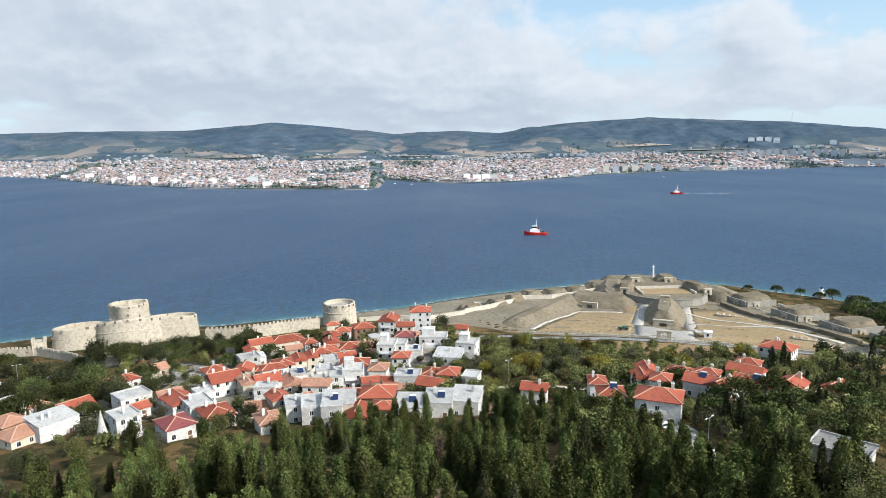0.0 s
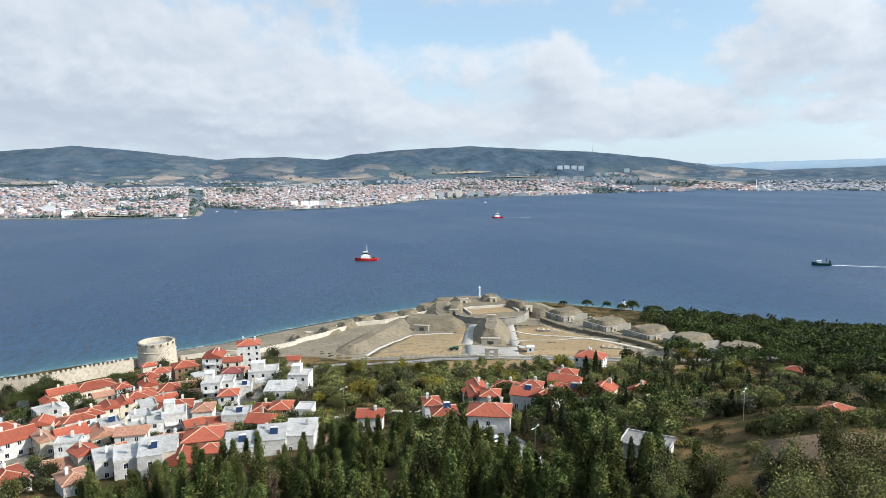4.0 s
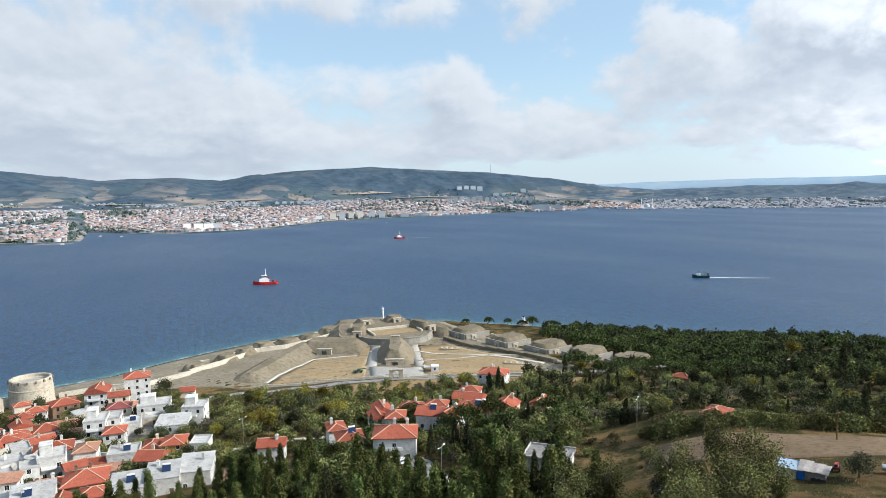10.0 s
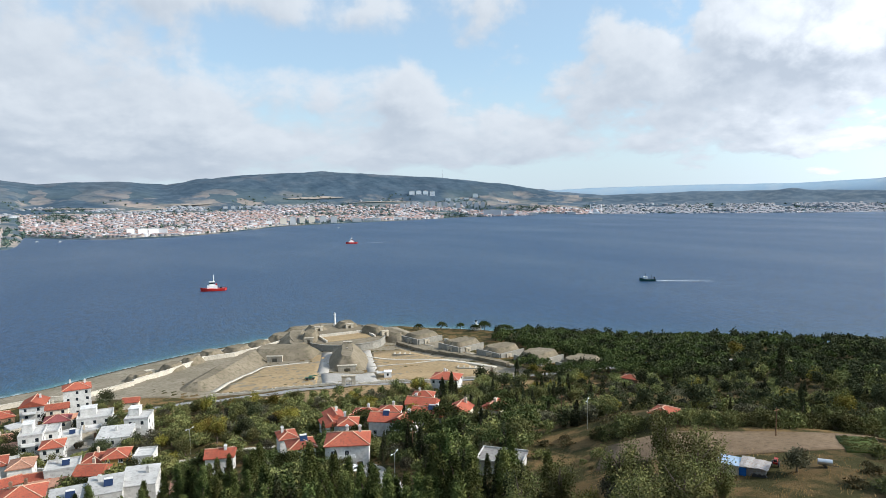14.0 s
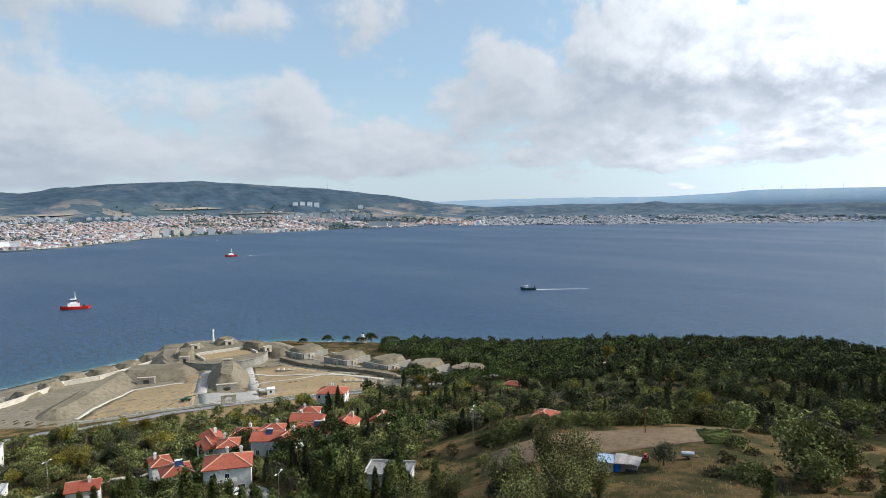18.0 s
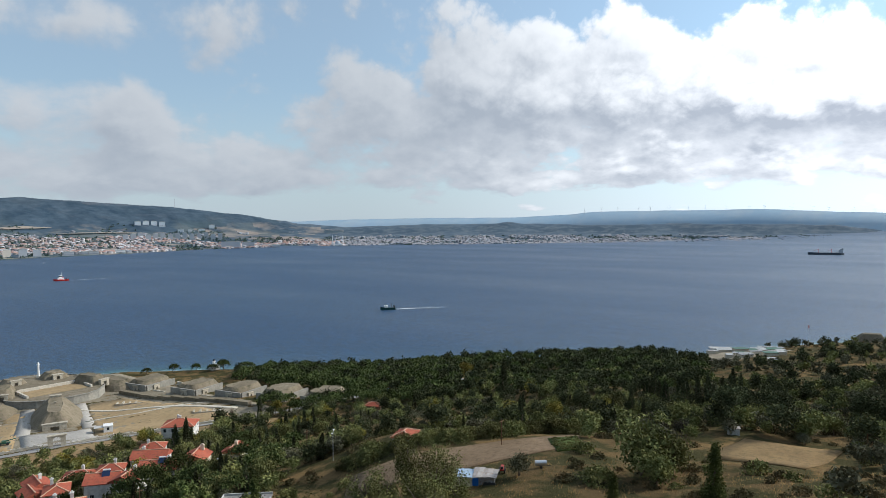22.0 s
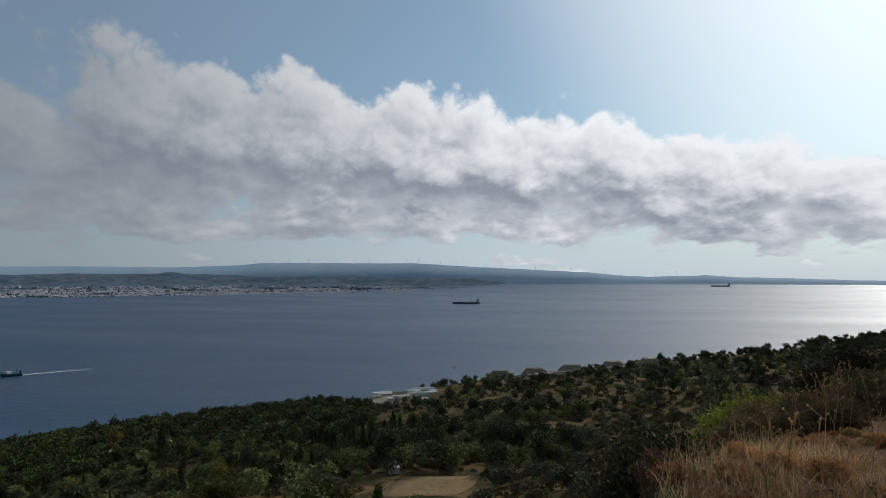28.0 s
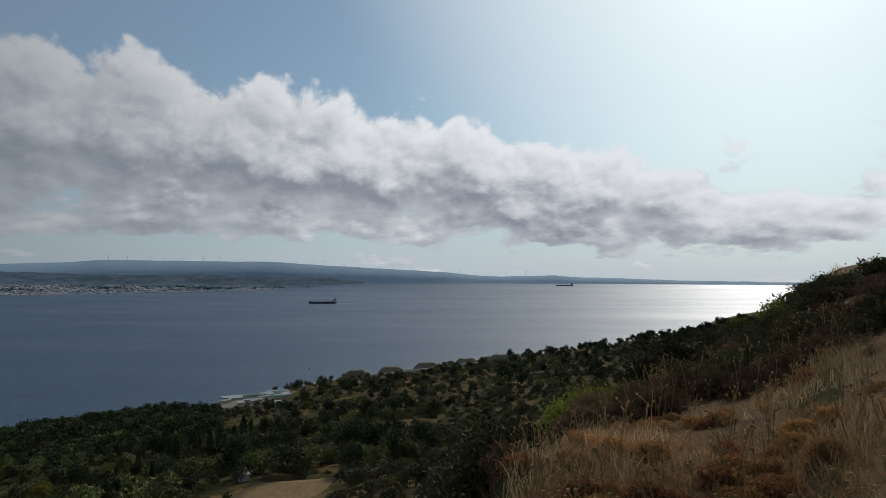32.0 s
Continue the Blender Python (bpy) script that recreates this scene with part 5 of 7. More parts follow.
CARWHITE = material("white_car_paint", lambda n, b: None, Base_Color=(0.8, 0.8, 0.8), Roughness=0.25)
CARBLUE = material("blue_car_paint", lambda n, b: None, Base_Color=(0.04, 0.12, 0.25), Roughness=0.25)
CARRED = material("red_car_paint", lambda n, b: None, Base_Color=(0.35, 0.04, 0.03), Roughness=0.3)
car(52.7, 146, 8, CARWHITE, "white car parked by the villa")
for x, y, a, c, l in ((-178, 244, 20, CARWHITE, "white car parked on the square"), (-192, 246, 60, CARBLUE, "blue car parked on the square"), (-206, 250, 100, CARWHITE, "white car parked on the square"),
                      (-113, 331, 70, CARWHITE, "white car on the quay road"), (-114, 324, 70, CARBLUE, "blue car on the quay road"), (-104, 349, 40, CARWHITE, "white car on the quay road"),
                      (5, 262, 10, CARWHITE, "white car between the houses"), (-130, 268, 30, CARRED, "red car under the castle pines"), (-126, 276, 30, CARWHITE, "white car under the castle pines"),
                      (258, 252, 20, CARBLUE, "dark car on the coast road"), (284, 242, 20, CARWHITE, "white car on the coast road")):
    car(x, y, a, c, l)


OLDSCREED = blotchy('old_screed', (0.2, 0.19, 0.18), (0.27, 0.26, 0.24), (0.13, 0.12, 0.12), 0.3, 1.4, 0.95, 0.3)


def flat_ruin(x, y):
    t = empty("house", pose(x, y, hz(x, y), 0, 0, -45) @ Matrix.Scale(0.86, 4), "unfinished grey concrete house with a bare flat roof", "house", "hillside villas")
    part("wall", boxes((-5.6, -4.2, -2, 5.6, 4.2, 3.0)), CONCRETE, t)
    part("roof", boxes((-6, -4.6, 3.0, 6, 4.6, 3.25)), OLDSCREED, t)
    part("parapet", boxes((-6, -4.6, 3.25, 6, -4.35, 3.7), (-6, 4.35, 3.25, 6, 4.6, 3.7), (-6, -4.35, 3.25, -5.75, 4.35, 3.7), (5.75, -4.35, 3.25, 6, 1.5, 3.7)), CONCRETE, t)
    TAKEN.append((x, y, 9))


flat_ruin(76, 116)
SHEET = blotchy("rusty_sheet_metal", (0.36, 0.35, 0.34), (0.44, 0.42, 0.4), (0.25, 0.14, 0.08), 0.5, 2.0, 0.55, 0.4, odd=0.2)
BLUESHEET = blotchy("faded_blue_sheet", (0.25, 0.36, 0.5), (0.3, 0.42, 0.55), (0.35, 0.38, 0.4), 0.5, 2.0, 0.6, 0.3)
TARP = material("blue_tarpaulin", lambda n, b: None, Base_Color=(0.02, 0.12, 0.4), Roughness=0.5)


def shack(x, y):
    t = empty("shack", pose(x, y, hz(x, y), 0, 0, -62) @ Matrix.Scale(0.68, 4), "patched farm shack of rusty sheets and tarpaulin", "shack")
    part("wall", boxes((-5.5, -2.5, -1.5, -0.6, 2.5, 2.2)), CREAM, t)
    part("wall", boxes((-0.6, -2.2, -1.5, 5.2, 3.0, 2.4)), SHEET, t)
    part("roof_sheet", boxes((-6.0, -3.0, 2.2, -0.5, 3.0, 2.32)), BLUESHEET, t, "faded blue sheet roof")
    for i in range(5):
        r = part("roof_sheet", boxes((-0.7, -2.8, 0, 0.75, 3.2, 0.07)), SHEET, t)
        r.matrix_basis = pose(0.1 + i * 1.25, 0, 2.5 + 0.12 * (i % 2), random.uniform(-5, 6), random.uniform(-4, 4), random.uniform(-5, 5))
    part("tarpaulin", boxes((-0.5, -2.75, 0.1, 1.1, -2.6, 2.1)), TARP, t)
    for i in range(3):
        bm = bmesh.new()
        tube(bm, 0, 0, -0.15, 0.15, 0.65, 0.65, 16)
        part("tyre", bm, DARK, t).matrix_basis = pose(3.0 + i * 1.0, -2.6, 0.6, 90)
    TAKEN.append((x, y, 8))


shack(92, 68)


def tank(x, y):
    t = empty("water_trailer", pose(x, y, hz(x, y), 0, 0, -50) @ Matrix.Scale(0.66, 4), "silver tank trailer beside the field", "trailer")
    bm = bmesh.new()
    tube(bm, 0, 0, -1.6, 1.6, 0.75, 0.75, 20)
    part("tank", bm, SILVER, t, smooth=False).matrix_basis = pose(0, 0, 1.3, 0, 90, 0)
    for sy in (-0.8, 0.8):
        bm = bmesh.new()
        tube(bm, 0, 0, -0.12, 0.12, 0.4, 0.4, 14)
        part("wheel", bm, DARK, t).matrix_basis = pose(0, sy, 0.4, 90)
    part("drawbar", boxes((1.5, -0.06, 0.5, 3.0, 0.06, 0.62)), DARK, t)


SILVER = material("galvanised_metal", lambda n, b: None, Base_Color=(0.6, 0.61, 0.62), Roughness=0.35, Metallic=0.8)
tank(102, 60.5)


def tractor(x, y):
    t = empty("tractor", pose(x, y, hz(x, y), 0, 0, 30) @ Matrix.Scale(0.72, 4), "small red tractor by the field", "tractor")
    part("body", boxes((-0.4, -0.4, 0.6, 1.6, 0.4, 1.3), (-1.2, -0.5, 0.7, -0.4, 0.5, 1.1)), CARRED, t)
    part("seat", boxes((-1.0, -0.3, 1.1, -0.5, 0.3, 1.6)), DARK, t)
    for sx, r in ((-0.9, 0.65), (1.2, 0.4)):
        for sy in (-0.7, 0.7):
            bm = bmesh.new()
            tube(bm, 0, 0, -0.15, 0.15, r, r, 16)
            part("wheel", bm, DARK, t).matrix_basis = pose(sx, sy, r, 90)


tractor(97.5, 66)
SOIL = blotchy("ploughed_soil", (0.17, 0.118, 0.072), (0.225, 0.158, 0.1), (0.12, 0.085, 0.052), 0.12, 0.9, 0.95, 0.8, size=0.3)
STUBBLE = blotchy("stubble", (0.24, 0.16, 0.075), (0.19, 0.125, 0.06), (0.12, 0.09, 0.045), 0.15, 0.9, 0.95, 0.6, size=0.2)
sheet("field", [(86, 97), (92, 83), (99, 76), (111, 68.5), (123, 62.5)], [(97, 106), (105, 97.5), (114, 88), (125, 79), (137, 71)], SOIL, "bare ploughed field of brown soil", "field", 0.12, 8)
sheet("field", [(129, 22), (131, 40)], [(153, 19), (152, 38)], STUBBLE, "dry stubble field", "field", 0.12, 6)
CROPS = blotchy("low_green_crop", (0.07, 0.1, 0.025), (0.1, 0.13, 0.032), (0.05, 0.06, 0.02), 0.6, 2.0, 0.9, 0.8, size=0.4)
sheet("crops", [(115.4, 64.6), (121.4, 60.7)], [(128.3, 74.2), (134.6, 70.1)], CROPS, "low green crop beside the ploughed soil", "crop", 0.22, 4)
sheet("beach", [(466, 155), (442, 120)], [(556, 160), (534, 100)], GRAVEL, "pale yard by the shore", "yard", 0.1, 5)
LANDING = blotchy("bright_canopy", (0.3, 0.31, 0.31), (0.4, 0.4, 0.39), (0.2, 0.21, 0.21), 0.3, 1.2, 0.8, 0.1, odd=0.2)
rr = random.Random(5)
for i in range(30):
    u, v = rr.random(), rr.random()
    x, y = 449 + 85 * v + 18 * u, 96 + 50 * u + 10 * v
    w, d = rr.uniform(5, 12), rr.uniform(4, 7)
    t = empty("stall", pose(x, y, hz(x, y), 0, 0, rr.uniform(-12, 12) - 60), "low stall with a pale canopy roof", "stall", "shore stalls")
    part("cabin", boxes((-w / 2 + 0.3, -d / 2 + 0.3, -1, w / 2 - 0.3, d / 2 - 0.3, 2.4)), CREAM, t)
    part("canopy", boxes((-w / 2, -d / 2, 2.4, w / 2, d / 2, 2.6)), LANDING if rr.random() < 0.8 else GREENPAINT, t)
t = empty("terminal", pose(548, 150, hz(548, 150), 0, 0, -60), "long white flat shore building", "building")
part("wall", boxes((-14, -4, -1, 14, 4, 3.4)), WHITE, t)
part("roof", boxes((-14.6, -4.6, 3.4, 14.6, 4.6, 3.8)), PALEROOF, t)
part("window_band", boxes((-13, -4.05, 1.2, 13, -3.9, 2.4)), GLASS, t)
for x, y, w, d in ((640, 62, 26, 18), (652, 28, 30, 20), (668, -8, 30, 22), (690, -50, 28, 20), (708, -88, 28, 20)):
    mound(x, y, -70, w, d, 6.5, w * 0.5, d * 0.45, "gun_mound", "dark turfed mound of the far battery")
low_wall([(632, 46), (640, 10), (655, -30), (675, -70)], 1.4, 2.0, PALE, "pale battery wall behind the mounds", "battery_wall")


def flagpole(x, y, h):
    t = empty("flagpole", pose(x, y, hz(x, y)), "tall flagpole with a red flag", "flagpole")
    bm = bmesh.new()
    tube(bm, 0, 0, -1, h, 0.12, 0.06, 8)
    part("pole", bm, TRIM, t)
    bm = bmesh.new()
    pts = [[bm.verts.new((i * 0.5, 0.25 * math.sin(i * 0.9), h - 0.2 - j * 2.2 - i * 0.06)) for j in (0, 1)] for i in range(9)]
    for a, b in zip(pts, pts[1:]):
        bm.faces.new((a[0], b[0], b[1], a[1]))
    part("flag", bm, CARRED, t, "red flag")


flagpole(566, 96, 17)


def pole(x, y, h, arms=True):
    t = empty("utility_pole", pose(x, y, hz(x, y)), "weathered wooden utility pole", "pole", "utility poles")
    bm = bmesh.new()
    tube(bm, 0, 0, -1, h, 0.14, 0.09, 8)
    part("post", bm, WOOD if arms else CONCRETE, t)
    if arms:
        part("crossarm", boxes((-0.8, -0.06, h - 0.6, 0.8, 0.06, h - 0.45)), WOOD, t)


for x, y, h in ((147, 11, 6), (161, 16, 7), (66, 141, 8), (118, 80, 6), (110, 138, 8), (-58, 215, 8), (-103, 205, 8), (8, 255, 8), (38, 250, 8), (-200, 250, 9), (-176, 262, 10)):
    pole(x, y, h)


def street_lamp(x, y, h):
    t = empty("street_lamp", pose(x, y, hz(x, y), 0, 0, 40), "slim grey street lamp with two arms", "lamp", "street lamps")
    bm = bmesh.new()
    tube(bm, 0, 0, -1, h, 0.09, 0.06, 8)
    part("post", bm, SILVER, t)
    for sx in (-1, 1):
        bm = bmesh.new()
        bar(bm, (0, 0, h - 0.1), (sx * 1.1, 0, h + 0.15), 0.04)
        arm = part("arm", bm, SILVER, t)
        part("lamp_head", boxes((sx * 1.35 - 0.32, -0.13, h + 0.08, sx * 1.35 + 0.32, 0.13, h + 0.22)), TRIM, arm)


for x, y, h in ((55.6, 128.5, 8), (104.5, 121, 7), (85.7, 141, 7), (22, 212, 8), (-190, 256, 8), (-168, 243, 8)):
    street_lamp(x, y, h)
t = empty("shed", pose(154.5, 41, hz(154.5, 41), 0, 0, -70) @ Matrix.Scale(0.62, 4), "small white field shed", "shed")
part("wall", boxes((-2, -1.5, -1, 2, 1.5, 2.2)), WHITE, t)
part("roof", boxes((-2.3, -1.8, 2.2, 2.3, 1.8, 2.35)), SHEET, t)

# ---- smaller houses, sheds and yard walls that fill the village ----
fill = random.Random(77)
count = 0
for _ in range(900):
    az, r = fill.uniform(-35, -1.5), fill.uniform(178, 312)
    x, y = r * math.sin(radians(az)), r * math.cos(radians(az))
    w, d = fill.uniform(5.0, 9.0), fill.uniform(4.5, 7.0)
    if (r > 270 and az < -17) or (r < 205 and az < -18) or (az < -22.5 and r > 214):
        continue
    if any((x - a) ** 2 + (y - b) ** 2 < (0.8 * c + 0.42 * w) ** 2 for a, b, c in TAKEN):
        continue
    k = fill.random()
    roof, cover = (("gable", "red") if k < 0.3 else ("hip", "red") if k < 0.5 else ("gable", "old") if k < 0.62 else ("flat", "pale") if k < 0.86 else ("shed", "grey"))
    house(x, y, w, d, fill.choice([1, 1, 1.4, 1.8, 2]), fill.uniform(-18, 22), roof, cover, fill.choice(["white", "white", "white", "cream", "grey", "stone"]), fill.choice(["", "c", "c", "c", ""]))
    count += 1
    if count >= 26:
        break
for _ in range(26):
    az, r = fill.uniform(-34, -2), fill.uniform(175, 305)
    x, y = r * math.sin(radians(az)), r * math.cos(radians(az))
    a = fill.uniform(0, 3.14)
    L = fill.uniform(6, 14)
    low_wall([(x, y), (x + L * math.cos(a), y + L * math.sin(a))], 1.3, 0.3, fill.choice([WHITE, STONE, CONCRETE]), "low garden wall between the houses", "garden_wall")
sheet("pavement", [(-120, 168), (-60, 186), (-10, 190), (12, 200)], [(-128, 262), (-80, 292), (-40, 306), (-6, 300)], STREET, "grey village streets and yards", "pavement", 0.05, 14)

# ---- trees ----
def fast_mesh(name, v, f, mat):
    """A mesh from arrays of points and of quads."""
    me = bpy.data.meshes.new(name)
    v, f = np.asarray(v, np.float32), np.asarray(f, np.int32)
    me.vertices.add(len(v))
    me.vertices.foreach_set("co", v.ravel())
    me.loops.add(f.size)
    me.loops.foreach_set("vertex_index", f.ravel())
    me.polygons.add(len(f))
    me.polygons.foreach_set("loop_start", np.arange(0, f.size, f.shape[1], dtype=np.int32))
    me.update(calc_edges=True)
    me.materials.append(mat)
    return me


def leaf_quads(c, size, rng, flat=0.0):
    """Bent leaf sprays at the centres c."""
    n = len(c)
    u = rng.normal(size=(n, 3))
    u[:, 2] *= 1 - flat
    u /= np.linalg.norm(u, axis=1)[:, None] + 1e-9
    w = rng.normal(size=(n, 3))
    v = np.cross(u, w)
    v /= np.linalg.norm(v, axis=1)[:, None] + 1e-9
    s = size * rng.uniform(0.6, 1.3, (n, 1))
    return np.stack([c - u * s, c + v * s * 0.55, c + u * s, c - v * s * 0.55], 1)


def crown_points(kind, k, m, h, r, rng):
    """Centres of leaf sprays: k clumps of m, in the crown's own shape; h and r are its height and radius."""
    a, u = rng.uniform(0, 2 * np.pi, k), rng.uniform(0, 1, k)
    lobes = 1 + 0.22 * np.sin(3 * a + rng.uniform(0, 6)) + 0.12 * np.sin(7 * a + rng.uniform(0, 6))
    if kind == "cone":
        u = u ** 1.35
        tier = np.floor(u * 13) / 13 + rng.uniform(0, 0.03, k)
        rad = r * (1 - tier) ** 0.85 * rng.uniform(0.35, 1.05, k) * lobes
        c = np.stack([rad * np.cos(a), rad * np.sin(a), 0.06 * h + tier * h * 0.94 - rad * 0.18], 1)
        sp = (0.09, 0.09, 0.035)
    elif kind == "column":
        rad = r * np.minimum(1, 3.2 * u ** 0.6) * np.clip(1 - u, 0, 1) ** 0.55 * rng.uniform(0.6, 1.05, k) * lobes
        c = np.stack([rad * np.cos(a), rad * np.sin(a), 0.04 * h + u * h * 0.96], 1)
        sp = (0.05, 0.05, 0.05)
    elif kind == "umbrella":
        q = np.sqrt(rng.uniform(0, 1, k)) * lobes
        top = np.sqrt(np.clip(1.3 - q ** 2, 0.02, 2)) * 0.52 * h
        c = np.stack([r * q * np.cos(a), r * q * np.sin(a), 0.36 * h + top * rng.uniform(0.6, 1.05, k)], 1)
        sp = (0.08, 0.08, 0.05)
    elif kind == "bush":
        z = rng.uniform(0.02, 1, k)
        q = np.sqrt(1 - (z * 0.97) ** 2) * rng.uniform(0.6, 1.05, k) * lobes
        c = np.stack([r * q * np.cos(a), r * q * np.sin(a), z * h], 1)
        sp = (0.1, 0.1, 0.08)
    elif kind == "feather":
        nb = 11
        b = rng.integers(0, nb, k)
        ba, bl, bh = rng.uniform(0, 2 * np.pi, nb), rng.uniform(0.3, 1, nb) * r, rng.uniform(0.6, 1.0, nb) * h
        f = rng.uniform(0.25, 1, k)
        c = np.stack([bl[b] * f * np.cos(ba[b]), bl[b] * f * np.sin(ba[b]), 0.2 * h + (bh[b] - 0.2 * h) * f], 1)
        sp = (0.1, 0.1, 0.08)
    else:
        nb = 7
        b = rng.integers(0, nb, k)
        ba = rng.uniform(0, 2 * np.pi, nb)
        bo, bz, br = rng.uniform(0.1, 0.62, nb) * r, rng.uniform(0.45, 0.78, nb) * h, rng.uniform(0.36, 0.6, nb) * r
        d = rng.normal(size=(k, 3))
        d /= np.linalg.norm(d, axis=1)[:, None]
        d *= (br[b] * rng.uniform(0.7, 1.05, k))[:, None]
        d[:, 2] *= 0.8
        c = np.stack([bo[b] * np.cos(ba[b]), bo[b] * np.sin(ba[b]), bz[b]], 1) + d
        c[:, 2] = np.clip(c[:, 2], 0.12 * h, h)
        sp = (0.1, 0.1, 0.09)
    pts = np.repeat(c, m, 0) + rng.normal(size=(k * m, 3)) * np.array([sp[0] * r * 1.6, sp[1] * r * 1.6, sp[2] * h])
    return pts


def trunk_mesh(h, r, rng, limbs=4, mat=BARK, spread=0.3):
    bm = bmesh.new()
    bend = [Vector((rng.normal() * 0.03 * h, rng.normal() * 0.03 * h, 0)) for _ in range(5)]
    path = [Vector((0, 0, -0.8)), *[Vector((0, 0, h * f)) + bend[i] for i, f in enumerate((0.25, 0.5, 0.75, 1.0))]]
    rad = [r * 1.25, r, r * 0.8, r * 0.55, r * 0.25]
    n = 7
    rings(bm, [[p + Vector((q * math.cos(2 * math.pi * i / n), q * math.sin(2 * math.pi * i / n), 0)) for i in range(n)] for p, q in zip(path, rad)])
    for k in range(limbs):
        base = path[2].lerp(path[3], rng.uniform(0, 1))
        a = 2 * math.pi * (k + rng.uniform(0, 0.6)) / limbs
        tip = base + Vector((math.cos(a) * h * spread, math.sin(a) * h * spread, h * rng.uniform(0.2, 0.4)))
        side = Vector((-math.sin(a), math.cos(a), 0))
        up = Vector((0, 0, 1))
        rings(bm, [[p + (side * math.cos(2 * math.pi * i / 5) + up * math.sin(2 * math.pi * i / 5)) * q for i in range(5)] for p, q in ((base, r * 0.5), (base.lerp(tip, 0.5), r * 0.35), (tip, r * 0.12))])
    me = bpy.data.meshes.new("trunk")
    bm.to_mesh(me)
    bm.free()
    me.materials.append(mat)
    return me


TREES = {  # shape, leaves, height, radius, clumps, sprays, spray size, trunk height share, name, label, category
    "pine": ("cone", PINE, 11.0, 2.2, 380, 6, 0.42, 0.9, "pine_tree", "dense dark green conifer on the hillside", "tree"),
    "cypress": ("column", CYPRESS, 9.0, 1.25, 230, 5, 0.34, 0.9, "cypress_tree", "slender near-black green cypress", "tree"),
    "umbrella": ("umbrella", STONEPINE, 8.0, 4.4, 300, 7, 0.42, 0.75, "umbrella_pine", "bright green umbrella pine with a domed crown", "tree"),
    "olive": ("round", OLIVE, 4.6, 2.7, 190, 6, 0.34, 0.5, "olive_tree", "grey-green olive tree on dry ground", "tree"),
    "broad": ("round", BROAD, 7.0, 3.4, 260, 6, 0.42, 0.55, "broadleaf_tree", "leafy green tree with a rounded crown", "tree"),
    "autumn": ("round", AUTUMN, 7.5, 3.2, 230, 6, 0.4, 0.55, "yellowing_tree", "broadleaf tree turning yellow", "tree"),
    "feather": ("feather", BROAD, 11.5, 3.8, 260, 7, 0.4, 0.8, "tall_tree", "tall loose-crowned green tree", "tree"),
    "darkpine": ("round", CYPRESS, 9.5, 4.0, 280, 6, 0.45, 0.6, "shore_pine", "dark green pine of the shore wood", "tree"),
    "bare": ("feather", DEADWOOD, 9.0, 1.8, 160, 5, 0.3, 0.9, "bare_tree", "half-bare tree with dry brown twigs", "tree"),
    "bush": ("bush", SCRUB, 1.8, 1.8, 150, 6, 0.26, 0.4, "bush", "low dusty green scrub bush", "bush"),
    "greenbush": ("bush", BROAD, 2.6, 2.4, 170, 6, 0.32, 0.4, "bush", "rounded green shrub among dry grass", "bush"),
}
MODELS = {}
for key, (shape, mat, h, r, k, m, size, th, nm, label, cat) in TREES.items():
    for var in range(3):
        rng = np.random.default_rng(100 + 7 * var + 31 * list(TREES).index(key))
        fine = key in ("pine", "cypress", "feather")
        pts = crown_points(shape, int(k * (1.5 if fine else 1.2)), 9 if fine else 7, h, r, rng)
        q = leaf_quads(pts, size * (0.5 if fine else 0.64), rng)
        crown = fast_mesh("crown", q.reshape(-1, 3), np.arange(len(q) * 4).reshape(-1, 4), mat)
        trunk = trunk_mesh(h * th, 0.03 * h if key != "olive" else 0.22, rng, 4 if shape not in ("cone", "column", "bush") else 0)
        MODELS.setdefault(key, []).append((crown, trunk))
COUNTS = {}
PLACED = []
rnd = random.Random(11)


def plant(key, x, y, s=1.0, z=None, tall=1.0):
    """One tree as a thing of its own."""
    crown, trunk = MODELS[key][rnd.randrange(3)]
    nm, label, cat = TREES[key][8:11]
    COUNTS[key] = COUNTS.get(key, 0) + 1
    t = new(nm)
    t.empty_display_size = 0.3
    q = s * rnd.uniform(0.85, 1.15)
    t.matrix_basis = Matrix.LocRotScale((x, y, (hz(x, y) if z is None else z) - 0.15), Euler((rnd.uniform(-0.04, 0.04), rnd.uniform(-0.04, 0.04), rnd.uniform(0, 6.28))), (q, q, q * tall * rnd.uniform(0.9, 1.12)))
    tagged(t, label, cat, "trees" if cat == "tree" else "bushes")
    place("trunk", trunk, None, t)
    place("crown", crown, None, t)
    PLACED.append((x, y, TREES[key][3] * q))


STUFF = {}


def sow(key, x, y, s=1.0):
    """One of the uncountable trees, kept for the joined woods."""
    STUFF.setdefault(key, []).append((x, y, s))


KEPT, CELLS = {}, {}


def free(x, y, r, gap):
    """Whether a crown of radius r finds room."""
    if KEPT.get("n") != len(TAKEN):
        KEPT["n"], KEPT["rows"] = len(TAKEN), np.array(TAKEN)
    t = KEPT["rows"]
    if ((x - t[:, 0]) ** 2 + (y - t[:, 1]) ** 2 < (t[:, 2] + r * 0.7) ** 2).any():
        return False
    while KEPT.setdefault("seen", 0) < len(PLACED):
        a, b, c = PLACED[KEPT["seen"]]
        CELLS.setdefault((int(a // 9), int(b // 9)), []).append((a, b, c))
        KEPT["seen"] += 1
    i, j = int(x // 9), int(y // 9)
    for u in (i - 1, i, i + 1):
        for v in (j - 1, j, j + 1):
            for a, b, c in CELLS.get((u, v), ()):
                if (x - a) ** 2 + (y - b) ** 2 < (gap * (c + r)) ** 2:
                    return False
    return True


